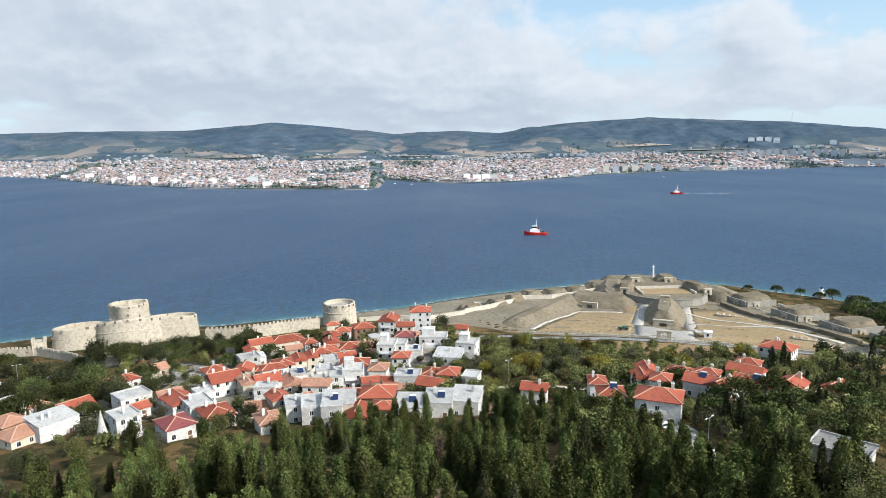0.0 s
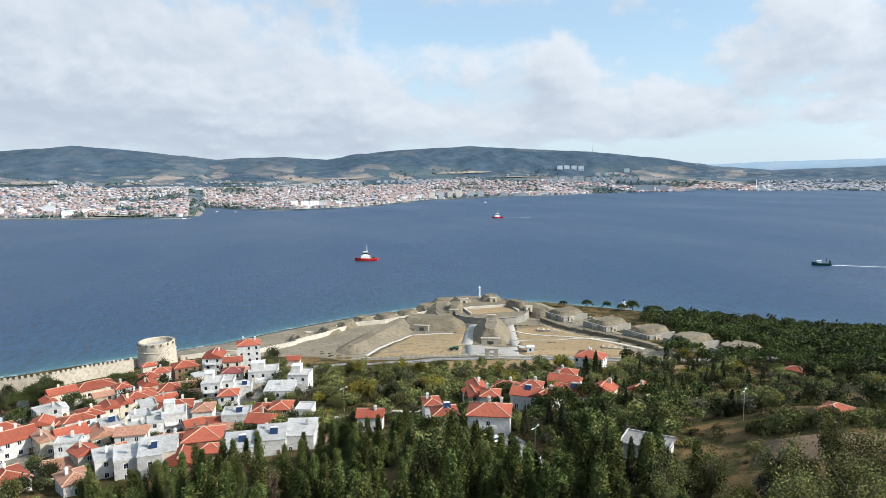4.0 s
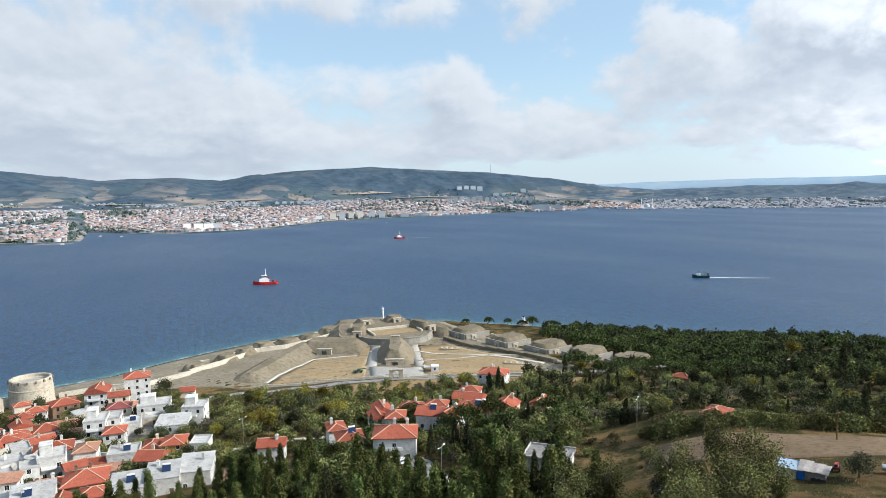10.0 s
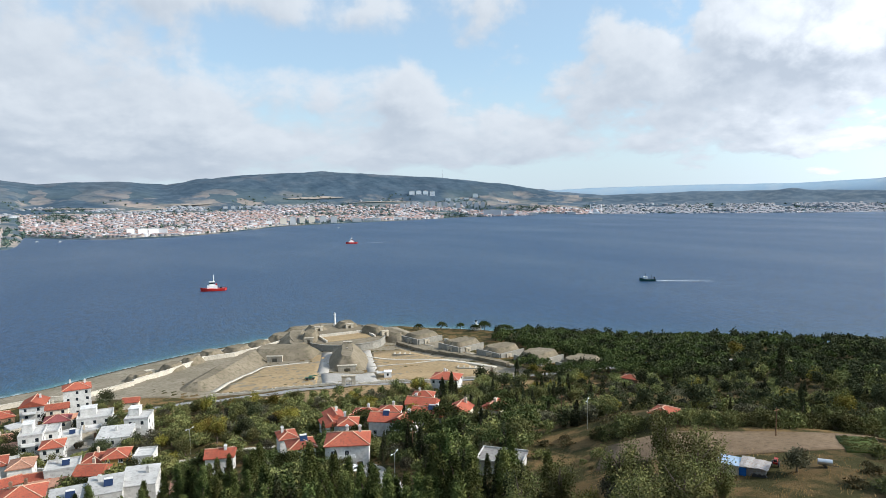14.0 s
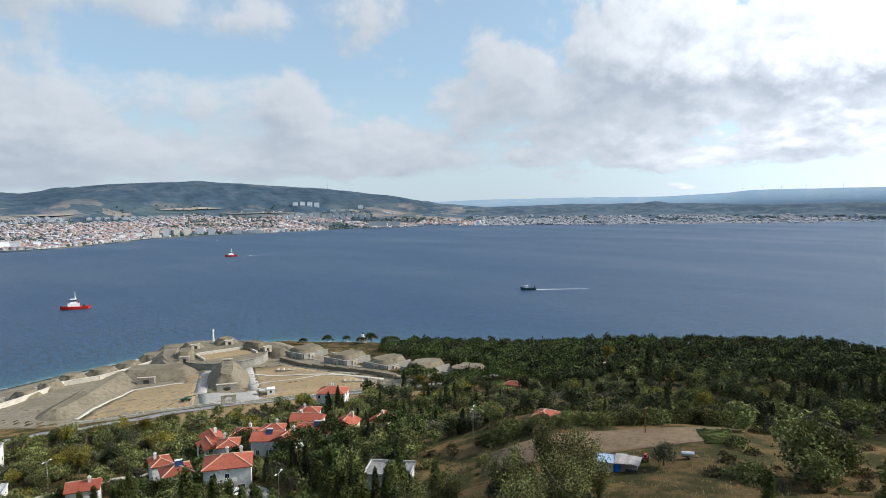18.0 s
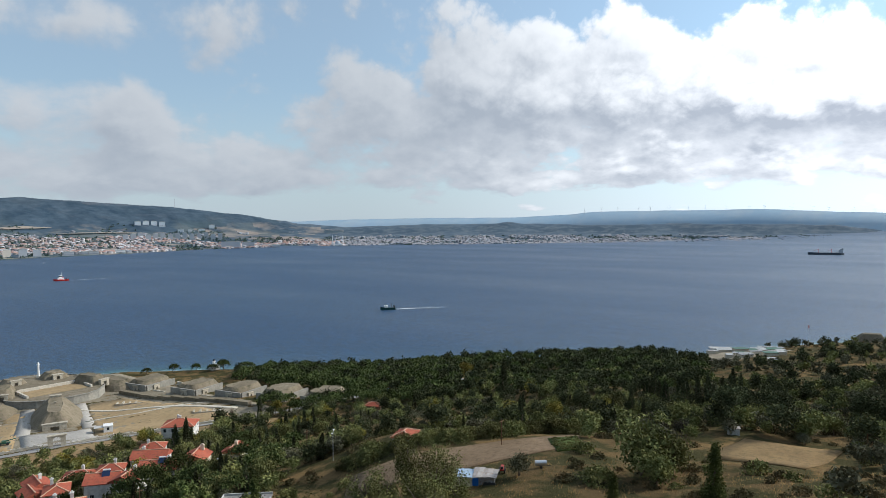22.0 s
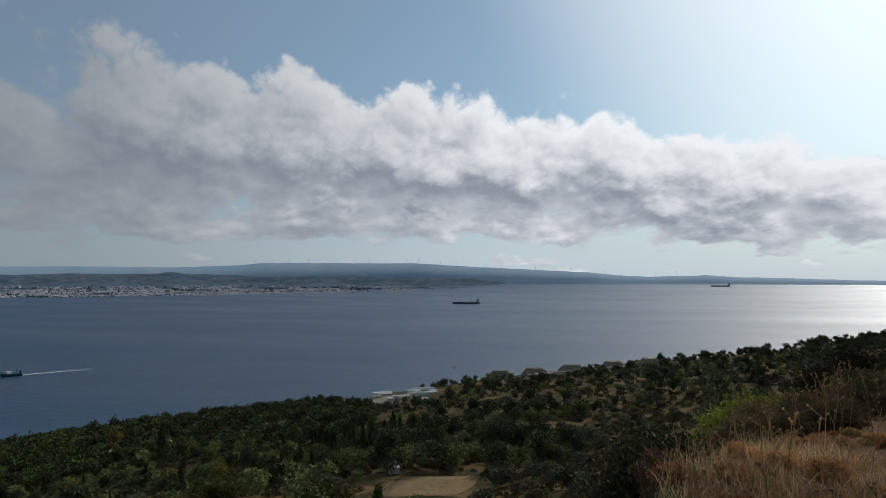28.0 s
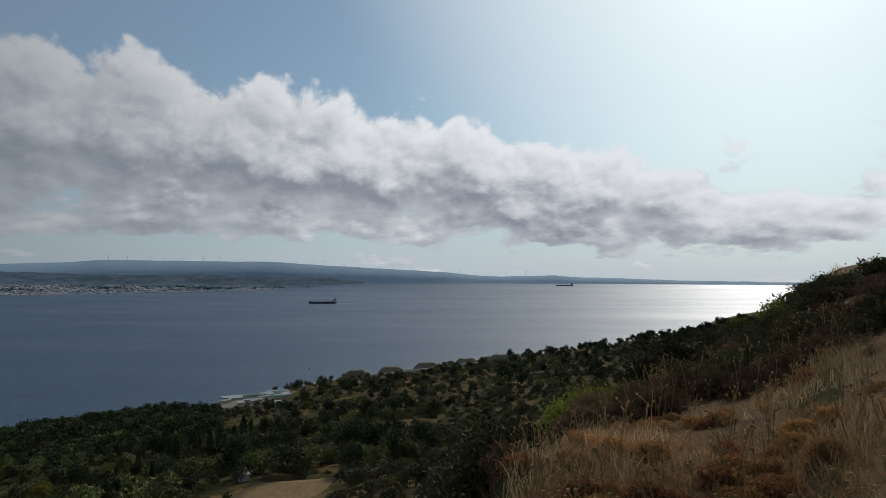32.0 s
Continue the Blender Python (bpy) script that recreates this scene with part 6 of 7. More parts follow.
def scatter(mix, n, az0, az1, r0, r1, gap=0.6, s=(0.8, 1.2), clear=0.0, things=True, scale=0.02):
    """Trees over a sector of the plan; mix: kinds and weights; clear: share of the ground left open in patches."""
    kinds, weights = zip(*mix)
    made = tries = 0
    while made < n and tries < n * 12:
        tries += 1
        az = radians(rnd.uniform(az0, az1))
        r = math.sqrt(rnd.uniform(r0 * r0, r1 * r1))
        x, y = r * math.sin(az), r * math.cos(az)
        if r > float(shore(math.degrees(az))) - 14:
            continue
        if clear and 0.5 + 0.5 * noise.fractal(Vector((x * scale, y * scale, 4.2)), 0.7, 2.0, 3) < clear:
            continue
        key = rnd.choices(kinds, weights)[0]
        q = rnd.uniform(*s)
        rad = TREES[key][3] * q
        if not free(x, y, rad, gap):
            continue
        if things:
            plant(key, x, y, q)
        else:
            sow(key, x, y, q)
            PLACED.append((x, y, rad))
        made += 1


def lane(points, r):
    """Keeps trees off a line."""
    for (ax, ay), (bx, by) in zip(points, points[1:]):
        k = int(math.hypot(bx - ax, by - ay) / r) + 1
        TAKEN.extend((ax + (bx - ax) * i / k, ay + (by - ay) * i / k, r) for i in range(k + 1))


lane([(330, 226), (276, 245), (250, 252), (211, 261), (183, 272), (153, 284), (126, 294), (92, 304), (60, 312), (12, 306)], 6)
lane([(-212, 232), (-185, 238), (-160, 250), (-138, 275), (-118, 305), (-110, 345)], 5)
lane([(56, 150), (56.5, 141), (55.5, 130), (51, 116)], 3.2)
lane([(17, 204), (28, 205), (44, 198)], 2.5)
for cx, cy, r in ((70, 340, 34), (110, 340, 34), (150, 330, 40), (175, 300, 26), (145, 410, 60), (60, 390, 34), (30, 390, 26), (110, 85, 16), (100, 90, 14), (124, 73, 12), (92, 92, 8), (140, 30, 14), (-163, 323, 36), (-58, 352, 16),
                  (500, 130, 50), (650, 20, 46), (100, 61, 6), (88, 58, 6)):
    TAKEN.append((cx, cy, r))
# single trees that stand out
for key, x, y, s in (("umbrella", 78, 162, 1.0), ("umbrella", 92, 172, 1.1), ("umbrella", 64, 176, 0.9), ("umbrella", 72, 190, 0.9), ("umbrella", 112, 176, 1.0), ("umbrella", 122, 184, 0.9),
                     ("umbrella", 128, 196, 0.9), ("cypress", 112, 212, 1.25), ("cypress", 115, 210, 1.35), ("cypress", 118, 213, 1.1), ("pine", 60, 118, 1.15), ("pine", 64, 120, 1.1), ("pine", 67, 117, 1.0),
                     ("broad", 109, 44, 1.35), ("broad", 113, 40, 1.2), ("broad", 105, 40, 1.1), ("greenbush", 100, 48, 1.3), ("autumn", 190, 262, 1.1), ("autumn", 197, 256, 1.0), ("cypress", 178, 258, 1.1),
                     ("cypress", 262, 176, 1.7), ("cypress", 265, 178, 1.5), ("bare", 170, 268, 0.8), ("autumn", 306, 232, 1.2), ("umbrella", 205, 424, 0.65), ("umbrella", 220, 416, 0.8), ("umbrella", 232, 409, 0.75),
                     ("umbrella", 246, 398, 0.85), ("umbrella", 238, 398, 0.8), ("umbrella", 250, 404, 0.8), ("broad", 28, 148, 0.6), ("olive", 97, 62, 0.7), ("pine", 88, 40, 0.75), ("pine", 96, 28, 0.8)):
    plant(key, x, y, s)
# pines before the castle
for i in range(26):
    u = i / 25
    x, y = -150 + 60 * u + rnd.uniform(-4, 4), 266 + 26 * u + rnd.uniform(-6, 9)
    plant(rnd.choice(["umbrella", "darkpine", "darkpine"]), x, y - 3, rnd.uniform(0.85, 1.15))
scatter([("darkpine", 2), ("umbrella", 6)], 24, -37, -25.5, 206, 262, 0.5, (0.75, 1.15))
scatter([("pine", 5), ("broad", 3), ("darkpine", 4), ("greenbush", 2)], 36, -38, -17, 140, 186, 0.42, (0.5, 0.8))
for x, y, s in ((-186, 262, 1.2), (-197, 266, 1.0), (-176, 258, 1.1), (-161, 214, 1.1), (-148, 226, 1.1), (-172, 200, 1.2), (-180, 212, 1.1), (-205, 240, 1.1), (-128, 215, 1.0), (-142, 212, 1.2), (-154, 190, 1.0), (-136, 226, 0.9)):
    plant(rnd.choice(["umbrella", "umbrella", "darkpine"]), x, y, s)
# conifer belt below the eye
scatter([("pine", 10), ("cypress", 1), ("bare", 0.25)], 285, -40, 31, 84, 136, 0.36, (0.8, 1.15))
scatter([("pine", 10), ("cypress", 1), ("broad", 1)], 70, -16, 13, 138, 160, 0.42, (0.6, 0.85))
scatter([("pine", 5), ("cypress", 3), ("broad", 2)], 40, 24, 38, 84, 125, 0.45, (0.75, 1.1))
scatter([("feather", 6), ("broad", 2), ("olive", 2), ("autumn", 1)], 46, 33, 53, 76, 112, 0.5, (0.6, 0.95))
# the village's own trees
scatter([("broad", 4), ("umbrella", 2), ("darkpine", 2), ("olive", 2), ("greenbush", 3)], 150, -36, 0, 165, 330, 0.5, (0.5, 0.9))
# small trees squeezed between the houses
for k in range(260):
    az, r = radians(rnd.uniform(-33, 1)), rnd.uniform(172, 318)
    x, y = r * math.sin(az), r * math.cos(az)
    if all((x - a) ** 2 + (y - b) ** 2 > (0.72 * c + 0.9) ** 2 for a, b, c in TAKEN):
        sow(rnd.choice(["broad", "broad", "greenbush", "olive", "darkpine"]), x, y, rnd.uniform(0.4, 0.8))
# green belt between village and villas
scatter([("broad", 6), ("olive", 3), ("autumn", 2), ("greenbush", 3), ("darkpine", 1)], 105, -1, 15, 188, 285, 0.46, (0.6, 1.0), 0.22)
scatter([("broad", 5), ("olive", 4), ("greenbush", 3), ("bush", 2)], 150, -1, 31, 190, 290, 0.42, (0.5, 0.9), 0.25, False)
scatter([("broad", 5), ("olive", 3), ("greenbush", 4), ("autumn", 1)], 60, 12, 31, 205, 285, 0.5, (0.5, 0.85), 0.45)
scatter([("umbrella", 2), ("broad", 4), ("olive", 3), ("cypress", 3), ("greenbush", 2)], 70, 13, 36, 138, 215, 0.55, (0.6, 0.95), 0.2)
scatter([("cypress", 4), ("broad", 3), ("olive", 3)], 55, 28, 42, 205, 275, 0.5, (0.6, 1.0), 0.2)
# shore woods
scatter([("umbrella", 8), ("darkpine", 2)], 120, 41.5, 51, 345, 452, 0.42, (0.6, 0.95), 0.0, False)
scatter([("umbrella", 8), ("darkpine", 3)], 60, 32.5, 42, 388, 462, 0.42, (0.6, 0.9), 0.0, False)
scatter([("darkpine", 6), ("umbrella", 2), ("broad", 1)], 330, 48, 72, 330, 500, 0.42, (0.65, 1.0), 0.0, False)
# valley of olives and scrub
scatter([("olive", 6), ("broad", 3), ("cypress", 1.5), ("autumn", 1), ("greenbush", 2), ("darkpine", 1)], 120, 38, 66, 168, 260, 0.48, (0.5, 0.9), 0.36)
scatter([("olive", 6), ("broad", 3), ("bush", 2), ("darkpine", 1)], 170, 38, 66, 180, 345, 0.5, (0.5, 0.9), 0.42, False)
scatter([("broad", 4), ("olive", 4), ("darkpine", 2), ("cypress", 1), ("greenbush", 3)], 100, 62, 90, 150, 250, 0.48, (0.6, 1.0), 0.27)
scatter([("broad", 3), ("olive", 6), ("darkpine", 2), ("bush", 4)], 300, 60, 92, 160, 345, 0.45, (0.5, 0.95), 0.38, False)
scatter([("cypress", 4)], 26, 68, 76, 245, 290, 0.5, (0.9, 1.3))
for k in range(30):  # hedge behind the ploughed field
    u = k / 29
    plant("greenbush", 100 + 44 * u + rnd.uniform(-1, 1), 112 - 34 * u + rnd.uniform(-1.5, 1.5) - 6 * math.sin(u * 3.14), rnd.uniform(0.9, 1.3))
# rows of the low crop
for i in range(14):
    for j in range(9):
        u, v = (i + 0.5) / 14, (j + 0.5) / 9
        sow("greenbush", 115.4 + 12.9 * u + 6.1 * v + rnd.uniform(-0.3, 0.3), 64.6 + 9.6 * u - 4.0 * v + rnd.uniform(-0.3, 0.3), rnd.uniform(0.16, 0.3))
# thick growth between the single trees
scatter([("broad", 5), ("olive", 3), ("greenbush", 5), ("autumn", 1)], 330, -1, 31, 186, 292, 0.36, (0.5, 0.95), 0.16, False)
scatter([("umbrella", 4), ("broad", 5), ("olive", 2), ("greenbush", 4), ("cypress", 1)], 190, 11, 38, 136, 222, 0.38, (0.5, 0.9), 0.1, False)
scatter([("umbrella", 8), ("darkpine", 3)], 330, 35, 52, 318, 458, 0.33, (0.7, 1.0), 0.0, False)
scatter([("darkpine", 6), ("umbrella", 3), ("broad", 2)], 400, 47, 73, 318, 505, 0.34, (0.6, 1.05), 0.18, False)
scatter([("olive", 5), ("broad", 5), ("cypress", 1), ("greenbush", 3), ("darkpine", 2), ("autumn", 0.5)], 400, 31, 67, 165, 325, 0.42, (0.5, 0.95), 0.42, False)
scatter([("olive", 5), ("broad", 3), ("greenbush", 3), ("darkpine", 3)], 260, 62, 92, 150, 350, 0.42, (0.55, 1.0), 0.42, False)
# slopes to the south: joined, nobody could count them
scatter([("olive", 6), ("darkpine", 1), ("bush", 4), ("broad", 1)], 1200, 66, 112, 330, 640, 0.34, (0.7, 1.1), 0.12, False)
scatter([("olive", 5), ("darkpine", 2), ("greenbush", 3)], 600, 92, 117, 560, 1150, 0.45, (0.8, 1.3), 0.15, False)
scatter([("bush", 7), ("olive", 3), ("greenbush", 1)], 1150, 82, 117, 62, 340, 0.26, (0.5, 1.0), 0.1, False)
scatter([("bush", 5)], 120, 112, 122, 66, 300, 0.3, (0.6, 1.0), 0.1, False)
scatter([("bush", 5), ("greenbush", 1)], 900, 36, 92, 66, 330, 0.25, (0.35, 0.9), 0.25, False)


def woods():
    """Joins the sown trees, one mesh for each kind."""
    for key, rows in STUFF.items():
        shape, mat, h, r, k, m, size, th, nm, label, cat = TREES[key]
        allv = []
        for i, (x, y, s) in enumerate(rows):
            rng = np.random.default_rng(900 + i)
            far = math.hypot(x, y) > 330
            pts = crown_points(shape, k // 4 if far else k // 2, 3 if far else 4, h, r, rng)
            q = leaf_quads(pts, size * (1.9 if far else 1.15), rng)
            q = q * s
            q[..., 0] += x
            q[..., 1] += y
            q[..., 2] += hz(x, y) - 0.3
            allv.append(q)
        v = np.concatenate(allv).reshape(-1, 3)
        ob = place({"bush": "scrub", "greenbush": "scrub"}.get(key, "woods"), fast_mesh("woods", v, np.arange(len(v)).reshape(-1, 4), mat), None)
        tagged(ob, {"olive": "grey-green olive groves on the slope", "darkpine": "dark pines scattered over the slope", "broad": "green trees scattered over the slope", "umbrella": "dark green umbrella pines of the shore wood"}.get(key, "low dusty scrub covering the slope"), "vegetation", kind="stuff")




woods()

# ---- the far shore: town, landmarks, ships ----
def far_point(az, u):
    u = max(u, 0.0)
    s = float(np.interp(az, FAR_AZ, FAR_R))
    r = s + (4700 - s) * u
    return r * math.sin(radians(az)), r * math.cos(radians(az)), far_z(az, u)


def town_material(name, tones, rough=0.9):
    def build(n, bsdf):
        ramp = n.add("ShaderNodeValToRGB")
        ramp.color_ramp.interpolation = "CONSTANT"
        n.put(ramp.inputs[0], n.add("ShaderNodeNewGeometry").outputs["Random Per Island"])
        els = ramp.color_ramp.elements
        while len(els) < len(tones):
            els.new(0.5)
        for i, c in enumerate(tones):
            els[i].position, els[i].color = i / len(tones), (*c, 1)
        n.put(bsdf.inputs["Base Color"], ramp.outputs[0])
    return material(name, build, Roughness=rough)


TOWNWALL = town_material("town_walls", [(0.4, 0.4, 0.42), (0.28, 0.29, 0.31), (0.46, 0.4, 0.36), (0.26, 0.26, 0.28), (0.38, 0.33, 0.3), (0.55, 0.55, 0.57), (0.22, 0.24, 0.27), (0.36, 0.33, 0.31)])
TOWNROOF = town_material("town_roofs", [(0.36, 0.22, 0.185), (0.38, 0.25, 0.215), (0.38, 0.38, 0.39), (0.29, 0.24, 0.23), (0.5, 0.49, 0.5), (0.34, 0.22, 0.19)])
# Walls and roofs of distant quarters, haze and backlight put into dimmer, bluer tones.
HAZEWALL = town_material("hazed_town_walls", [(0.36, 0.4, 0.44), (0.29, 0.33, 0.37), (0.42, 0.44, 0.46), (0.26, 0.3, 0.34), (0.34, 0.34, 0.36)])
HAZEROOF = town_material("hazed_town_roofs", [(0.29, 0.27, 0.28), (0.32, 0.29, 0.29), (0.29, 0.31, 0.34), (0.26, 0.26, 0.28)])
TOWNGREEN = town_material("town_trees", [(0.06, 0.1, 0.085), (0.08, 0.12, 0.095), (0.075, 0.115, 0.105), (0.1, 0.125, 0.095)])


def town(name, label, az0, az1, u0, u1, n, size, tall, seed, bare=0.35, walls=None, roofs=None):
    """A quarter of the far town: walls and roofs of many houses, joined since nobody could count them."""
    rng = np.random.default_rng(seed)
    wv, wf, rv, rf = [], [], [], []
    made = 0
    for _ in range(n * 4):
        if made >= n:
            break
        az, u = rng.uniform(az0, az1), u0 + (u1 - u0) * rng.uniform(0, 1) ** 1.4
        x, y, z = far_point(az, u)
        if -6.6 < az < -4.9 and u < 0.12:
            continue
        if noise.noise(Vector((x * 0.004, y * 0.004, seed))) < -bare:
            continue
        made += 1
        w, d, h = rng.uniform(*size), rng.uniform(*size), 0.62 * rng.uniform(*tall) * (1.6 if rng.random() < 0.12 else 1)
        a = rng.uniform(-0.35, 0.35) + radians(-az)
        c, s = math.cos(a), math.sin(a)
        b = len(wv)
        q = [(sx * w / 2, sy * d / 2) for sx, sy in ((-1, -1), (1, -1), (1, 1), (-1, 1))]
        q = [(x + i * c - j * s, y + i * s + j * c) for i, j in q]
        wv += [(i, j, z - 6) for i, j in q] + [(i, j, z + h) for i, j in q]
        wf += [(b, b + 1, b + 5, b + 4), (b + 1, b + 2, b + 6, b + 5), (b + 2, b + 3, b + 7, b + 6), (b + 3, b, b + 4, b + 7)]
        e = len(rv)
        k = 0.25 if h < 16 else 0.05
        mid = [(x + (i - x) * 0.15, y + (j - y) * 0.15) for i, j in q]
        rv += [(x + (i - x) * 1.06, y + (j - y) * 1.06, z + h) for i, j in q] + [(i, j, z + h + k * w * 0.7) for i, j in mid]
        rf += [(e, e + 1, e + 5, e + 4), (e + 1, e + 2, e + 6, e + 5), (e + 2, e + 3, e + 7, e + 6), (e + 3, e, e + 4, e + 7), (e + 4, e + 5, e + 6, e + 7)]
    t = tagged(new(name), label, "town", kind="stuff")
    place("house_walls", fast_mesh("house_walls", wv, wf, walls or TOWNWALL), None, t)
    place("house_roofs", fast_mesh("house_roofs", rv, rf, roofs or TOWNROOF), None, t)


town("town", "dense pale town of red-roofed houses across the strait", -36, -6.4, 0.012, 0.5, 5200, (8, 17), (6, 16), 3, 0.3)
town("town", "dense pale town of red-roofed houses across the strait", -5.2, 14, 0.012, 0.44, 4200, (8, 16), (6, 14), 4, 0.35)
town("town", "pale suburb climbing the foot of the hill", 10, 30, 0.02, 0.5, 1500, (9, 20), (7, 16), 5, 0.05)
town("town", "pale suburb along the far shore", 24, 42, 0.01, 0.36, 1100, (10, 22), (8, 16), 6, 0.05)
town("town", "small distant town along the low shore", 41, 79, 0.01, 0.5, 3400, (10, 20), (6, 14), 7, 0.2, HAZEWALL, HAZEROOF)
town("town", "scattered houses on the far low shore", 74, 90, 0.01, 0.35, 700, (10, 22), (6, 12), 8, 0.1, HAZEWALL, HAZEROOF)
town("town", "scattered villages on the plain before the hills", -36, 34, 0.46, 0.68, 600, (9, 24), (5, 10), 9, -0.15, HAZEWALL, HAZEROOF)


def far_trees(name, label, az0, az1, u0, u1, n, seed, bare=0.0):
    rng = np.random.default_rng(seed)
    q = []
    for _ in range(n):
        az, u = rng.uniform(az0, az1), rng.uniform(u0, u1)
        x, y, z = far_point(az, u)
        if bare and noise.noise(Vector((x * 0.003, y * 0.003, seed))) < bare:
            continue
        r = rng.uniform(5, 11)
        pts = rng.normal(size=(14, 3)) * np.array([r * 0.55, r * 0.55, r * 0.32]) + np.array([x, y, z + r * 0.55])
        q.append(leaf_quads(pts, 4.0, rng))
    v = np.concatenate(q).reshape(-1, 3)
    tagged(place(name, fast_mesh(name, v, np.arange(len(v)).reshape(-1, 4), TOWNGREEN), None), label, "vegetation", kind="stuff")


far_trees("far_trees", "dark green trees among the far town", -34, 40, 0.006, 0.45, 2600, 21, -0.12)
far_trees("far_trees", "dark green shore park beside the river mouth", -5.1, -1.0, 0.01, 0.05, 120, 22)
far_trees("far_trees", "dark green shore park on the near spit", -17.5, -7.2, 0.008, 0.035, 170, 23)
far_trees("far_trees", "dark trees along the low far shore", 40, 90, 0.005, 0.5, 1300, 24, -0.2)
far_trees("far_trees", "dark woods on the plain before the hills", -34, 32, 0.4, 0.75, 1100, 25, 0.02)


def block(az, u, w, d, h, tone):
    """An apartment block of the far waterfront."""
    x, y, z = far_point(az, u)
    t = empty("apartment_block", pose(x, y, z, 0, 0, -az), "pale flat-roofed apartment block across the strait", "building", "far blocks")
    part("wall", boxes((-w / 2, -d / 2, -5, w / 2, d / 2, h)), tone, t)
    part("roof", boxes((-w / 2 - 0.6, -d / 2 - 0.6, h, w / 2 + 0.6, d / 2 + 0.6, h + 1.0), (-w / 6, -d / 5, h + 1, w / 6, d / 5, h + 3.5)), CONCRETE, t)
    for i in range(min(1, max(1, int(h / 5)))):
        part("window_band", boxes((-w / 2 + 1, -d / 2 - 0.15, i * 5 + 2, w / 2 - 1, -d / 2 + 0.1, i * 5 + 4)), FARGLASS, t)


FARGLASS = material("far_windows", lambda n, b: None, Base_Color=(0.22, 0.26, 0.3), Roughness=0.4)
FARWHITE = material("far_white_walls", lambda n, b: None, Base_Color=(0.78, 0.78, 0.78))
FARCREAM = material("far_cream_walls", lambda n, b: None, Base_Color=(0.66, 0.6, 0.52))
FARGREY = material("far_grey_walls", lambda n, b: None, Base_Color=(0.45, 0.47, 0.5))
rb = random.Random(8)
for k in range(16):
    block(-34.5 + k * 1.5 + rb.uniform(-0.3, 0.3), rb.uniform(0.012, 0.08), rb.uniform(18, 34), 16, rb.uniform(13, 26), rb.choice([FARWHITE, FARCREAM, FARGREY, FARWHITE]))
for az, u, w, h in ((2.2, 0.02, 20, 24), (3.1, 0.02, 24, 22), (3.9, 0.022, 26, 22), (4.6, 0.022, 22, 20), (6.0, 0.03, 18, 18), (14.2, 0.02, 24, 28), (15.0, 0.02, 22, 30), (15.8, 0.022, 22, 28), (16.6, 0.022, 24, 30), (17.6, 0.022, 26, 30),
                    (18.5, 0.022, 26, 26), (20.5, 0.02, 40, 14), (22, 0.02, 60, 12), (24, 0.02, 50, 12), (13.0, 0.03, 24, 20), (11.8, 0.03, 20, 18)):
    block(az, u, w, 16, h, rb.choice([FARWHITE, FARCREAM, FARWHITE, FARGREY]))
for k in range(9):
    block(9.5 + k * 0.62, 0.56 + 0.01 * (k % 2), 22, 14, 13, FARGREY)
for k, (az, u) in enumerate(((25.4, 0.74), (26.0, 0.745), (26.6, 0.745), (27.2, 0.74), (31.0, 0.72), (28.6, 0.67), (29.4, 0.67), (30.2, 0.68))):
    block(az, u, 34, 18, 26 if k < 5 else 14, FARWHITE)
for k in range(14):
    block(24.5 + k * 0.55, 0.36 + 0.03 * (k % 3), 24, 16, 34, FARGREY)
for az, w, h in ((32.5, 90, 34), (33.9, 60, 30), (36.0, 60, 14), (39.4, 40, 16)):
    block(az, 0.03, w, 20, h, FARGREY)


def mosque(az, u):
    x, y, z = far_point(az, u)
    t = empty("mosque", pose(x, y, z, 0, 0, -az), "pale domed mosque with slim minarets", "mosque")
    part("hall", boxes((-22, -18, -4, 22, 18, 16)), FARWHITE, t)
    bm = bmesh.new()
    bmesh.ops.create_uvsphere(bm, u_segments=20, v_segments=10, radius=15)
    part("dome", bm, FARGREY, t, smooth=True).matrix_basis = pose(0, 0, 17)
    for sx in (-27, 27):
        bm = bmesh.new()
        tube(bm, sx, 0, -4, 48, 2.2, 1.8, 10)
        tube(bm, sx, 0, 48, 60, 2.4, 0.1, 10)
        part("minaret", bm, FARWHITE, t)


mosque(41.45, 0.02)


def lattice_mast(az, u, h):
    x, y, z = far_point(az, u)
    t = empty("radio_mast", pose(x, y, z), "tall thin radio mast on the hilltop", "mast")
    bm = bmesh.new()
    tube(bm, 0, 0, -5, h, 2.0, 0.8, 6)
    part("shaft", bm, FARGREY, t)


lattice_mast(28.15, 0.985, 62)
TANFIELD = blotchy("bare_tan_field", (0.27, 0.24, 0.2), (0.33, 0.28, 0.235), (0.2, 0.2, 0.19), 0.004, 0.03, 1.0, 0)
DUNE = blotchy("dry_bank", (0.4, 0.36, 0.25), (0.46, 0.41, 0.3), (0.3, 0.3, 0.2), 0.01, 0.06, 1.0, 0)


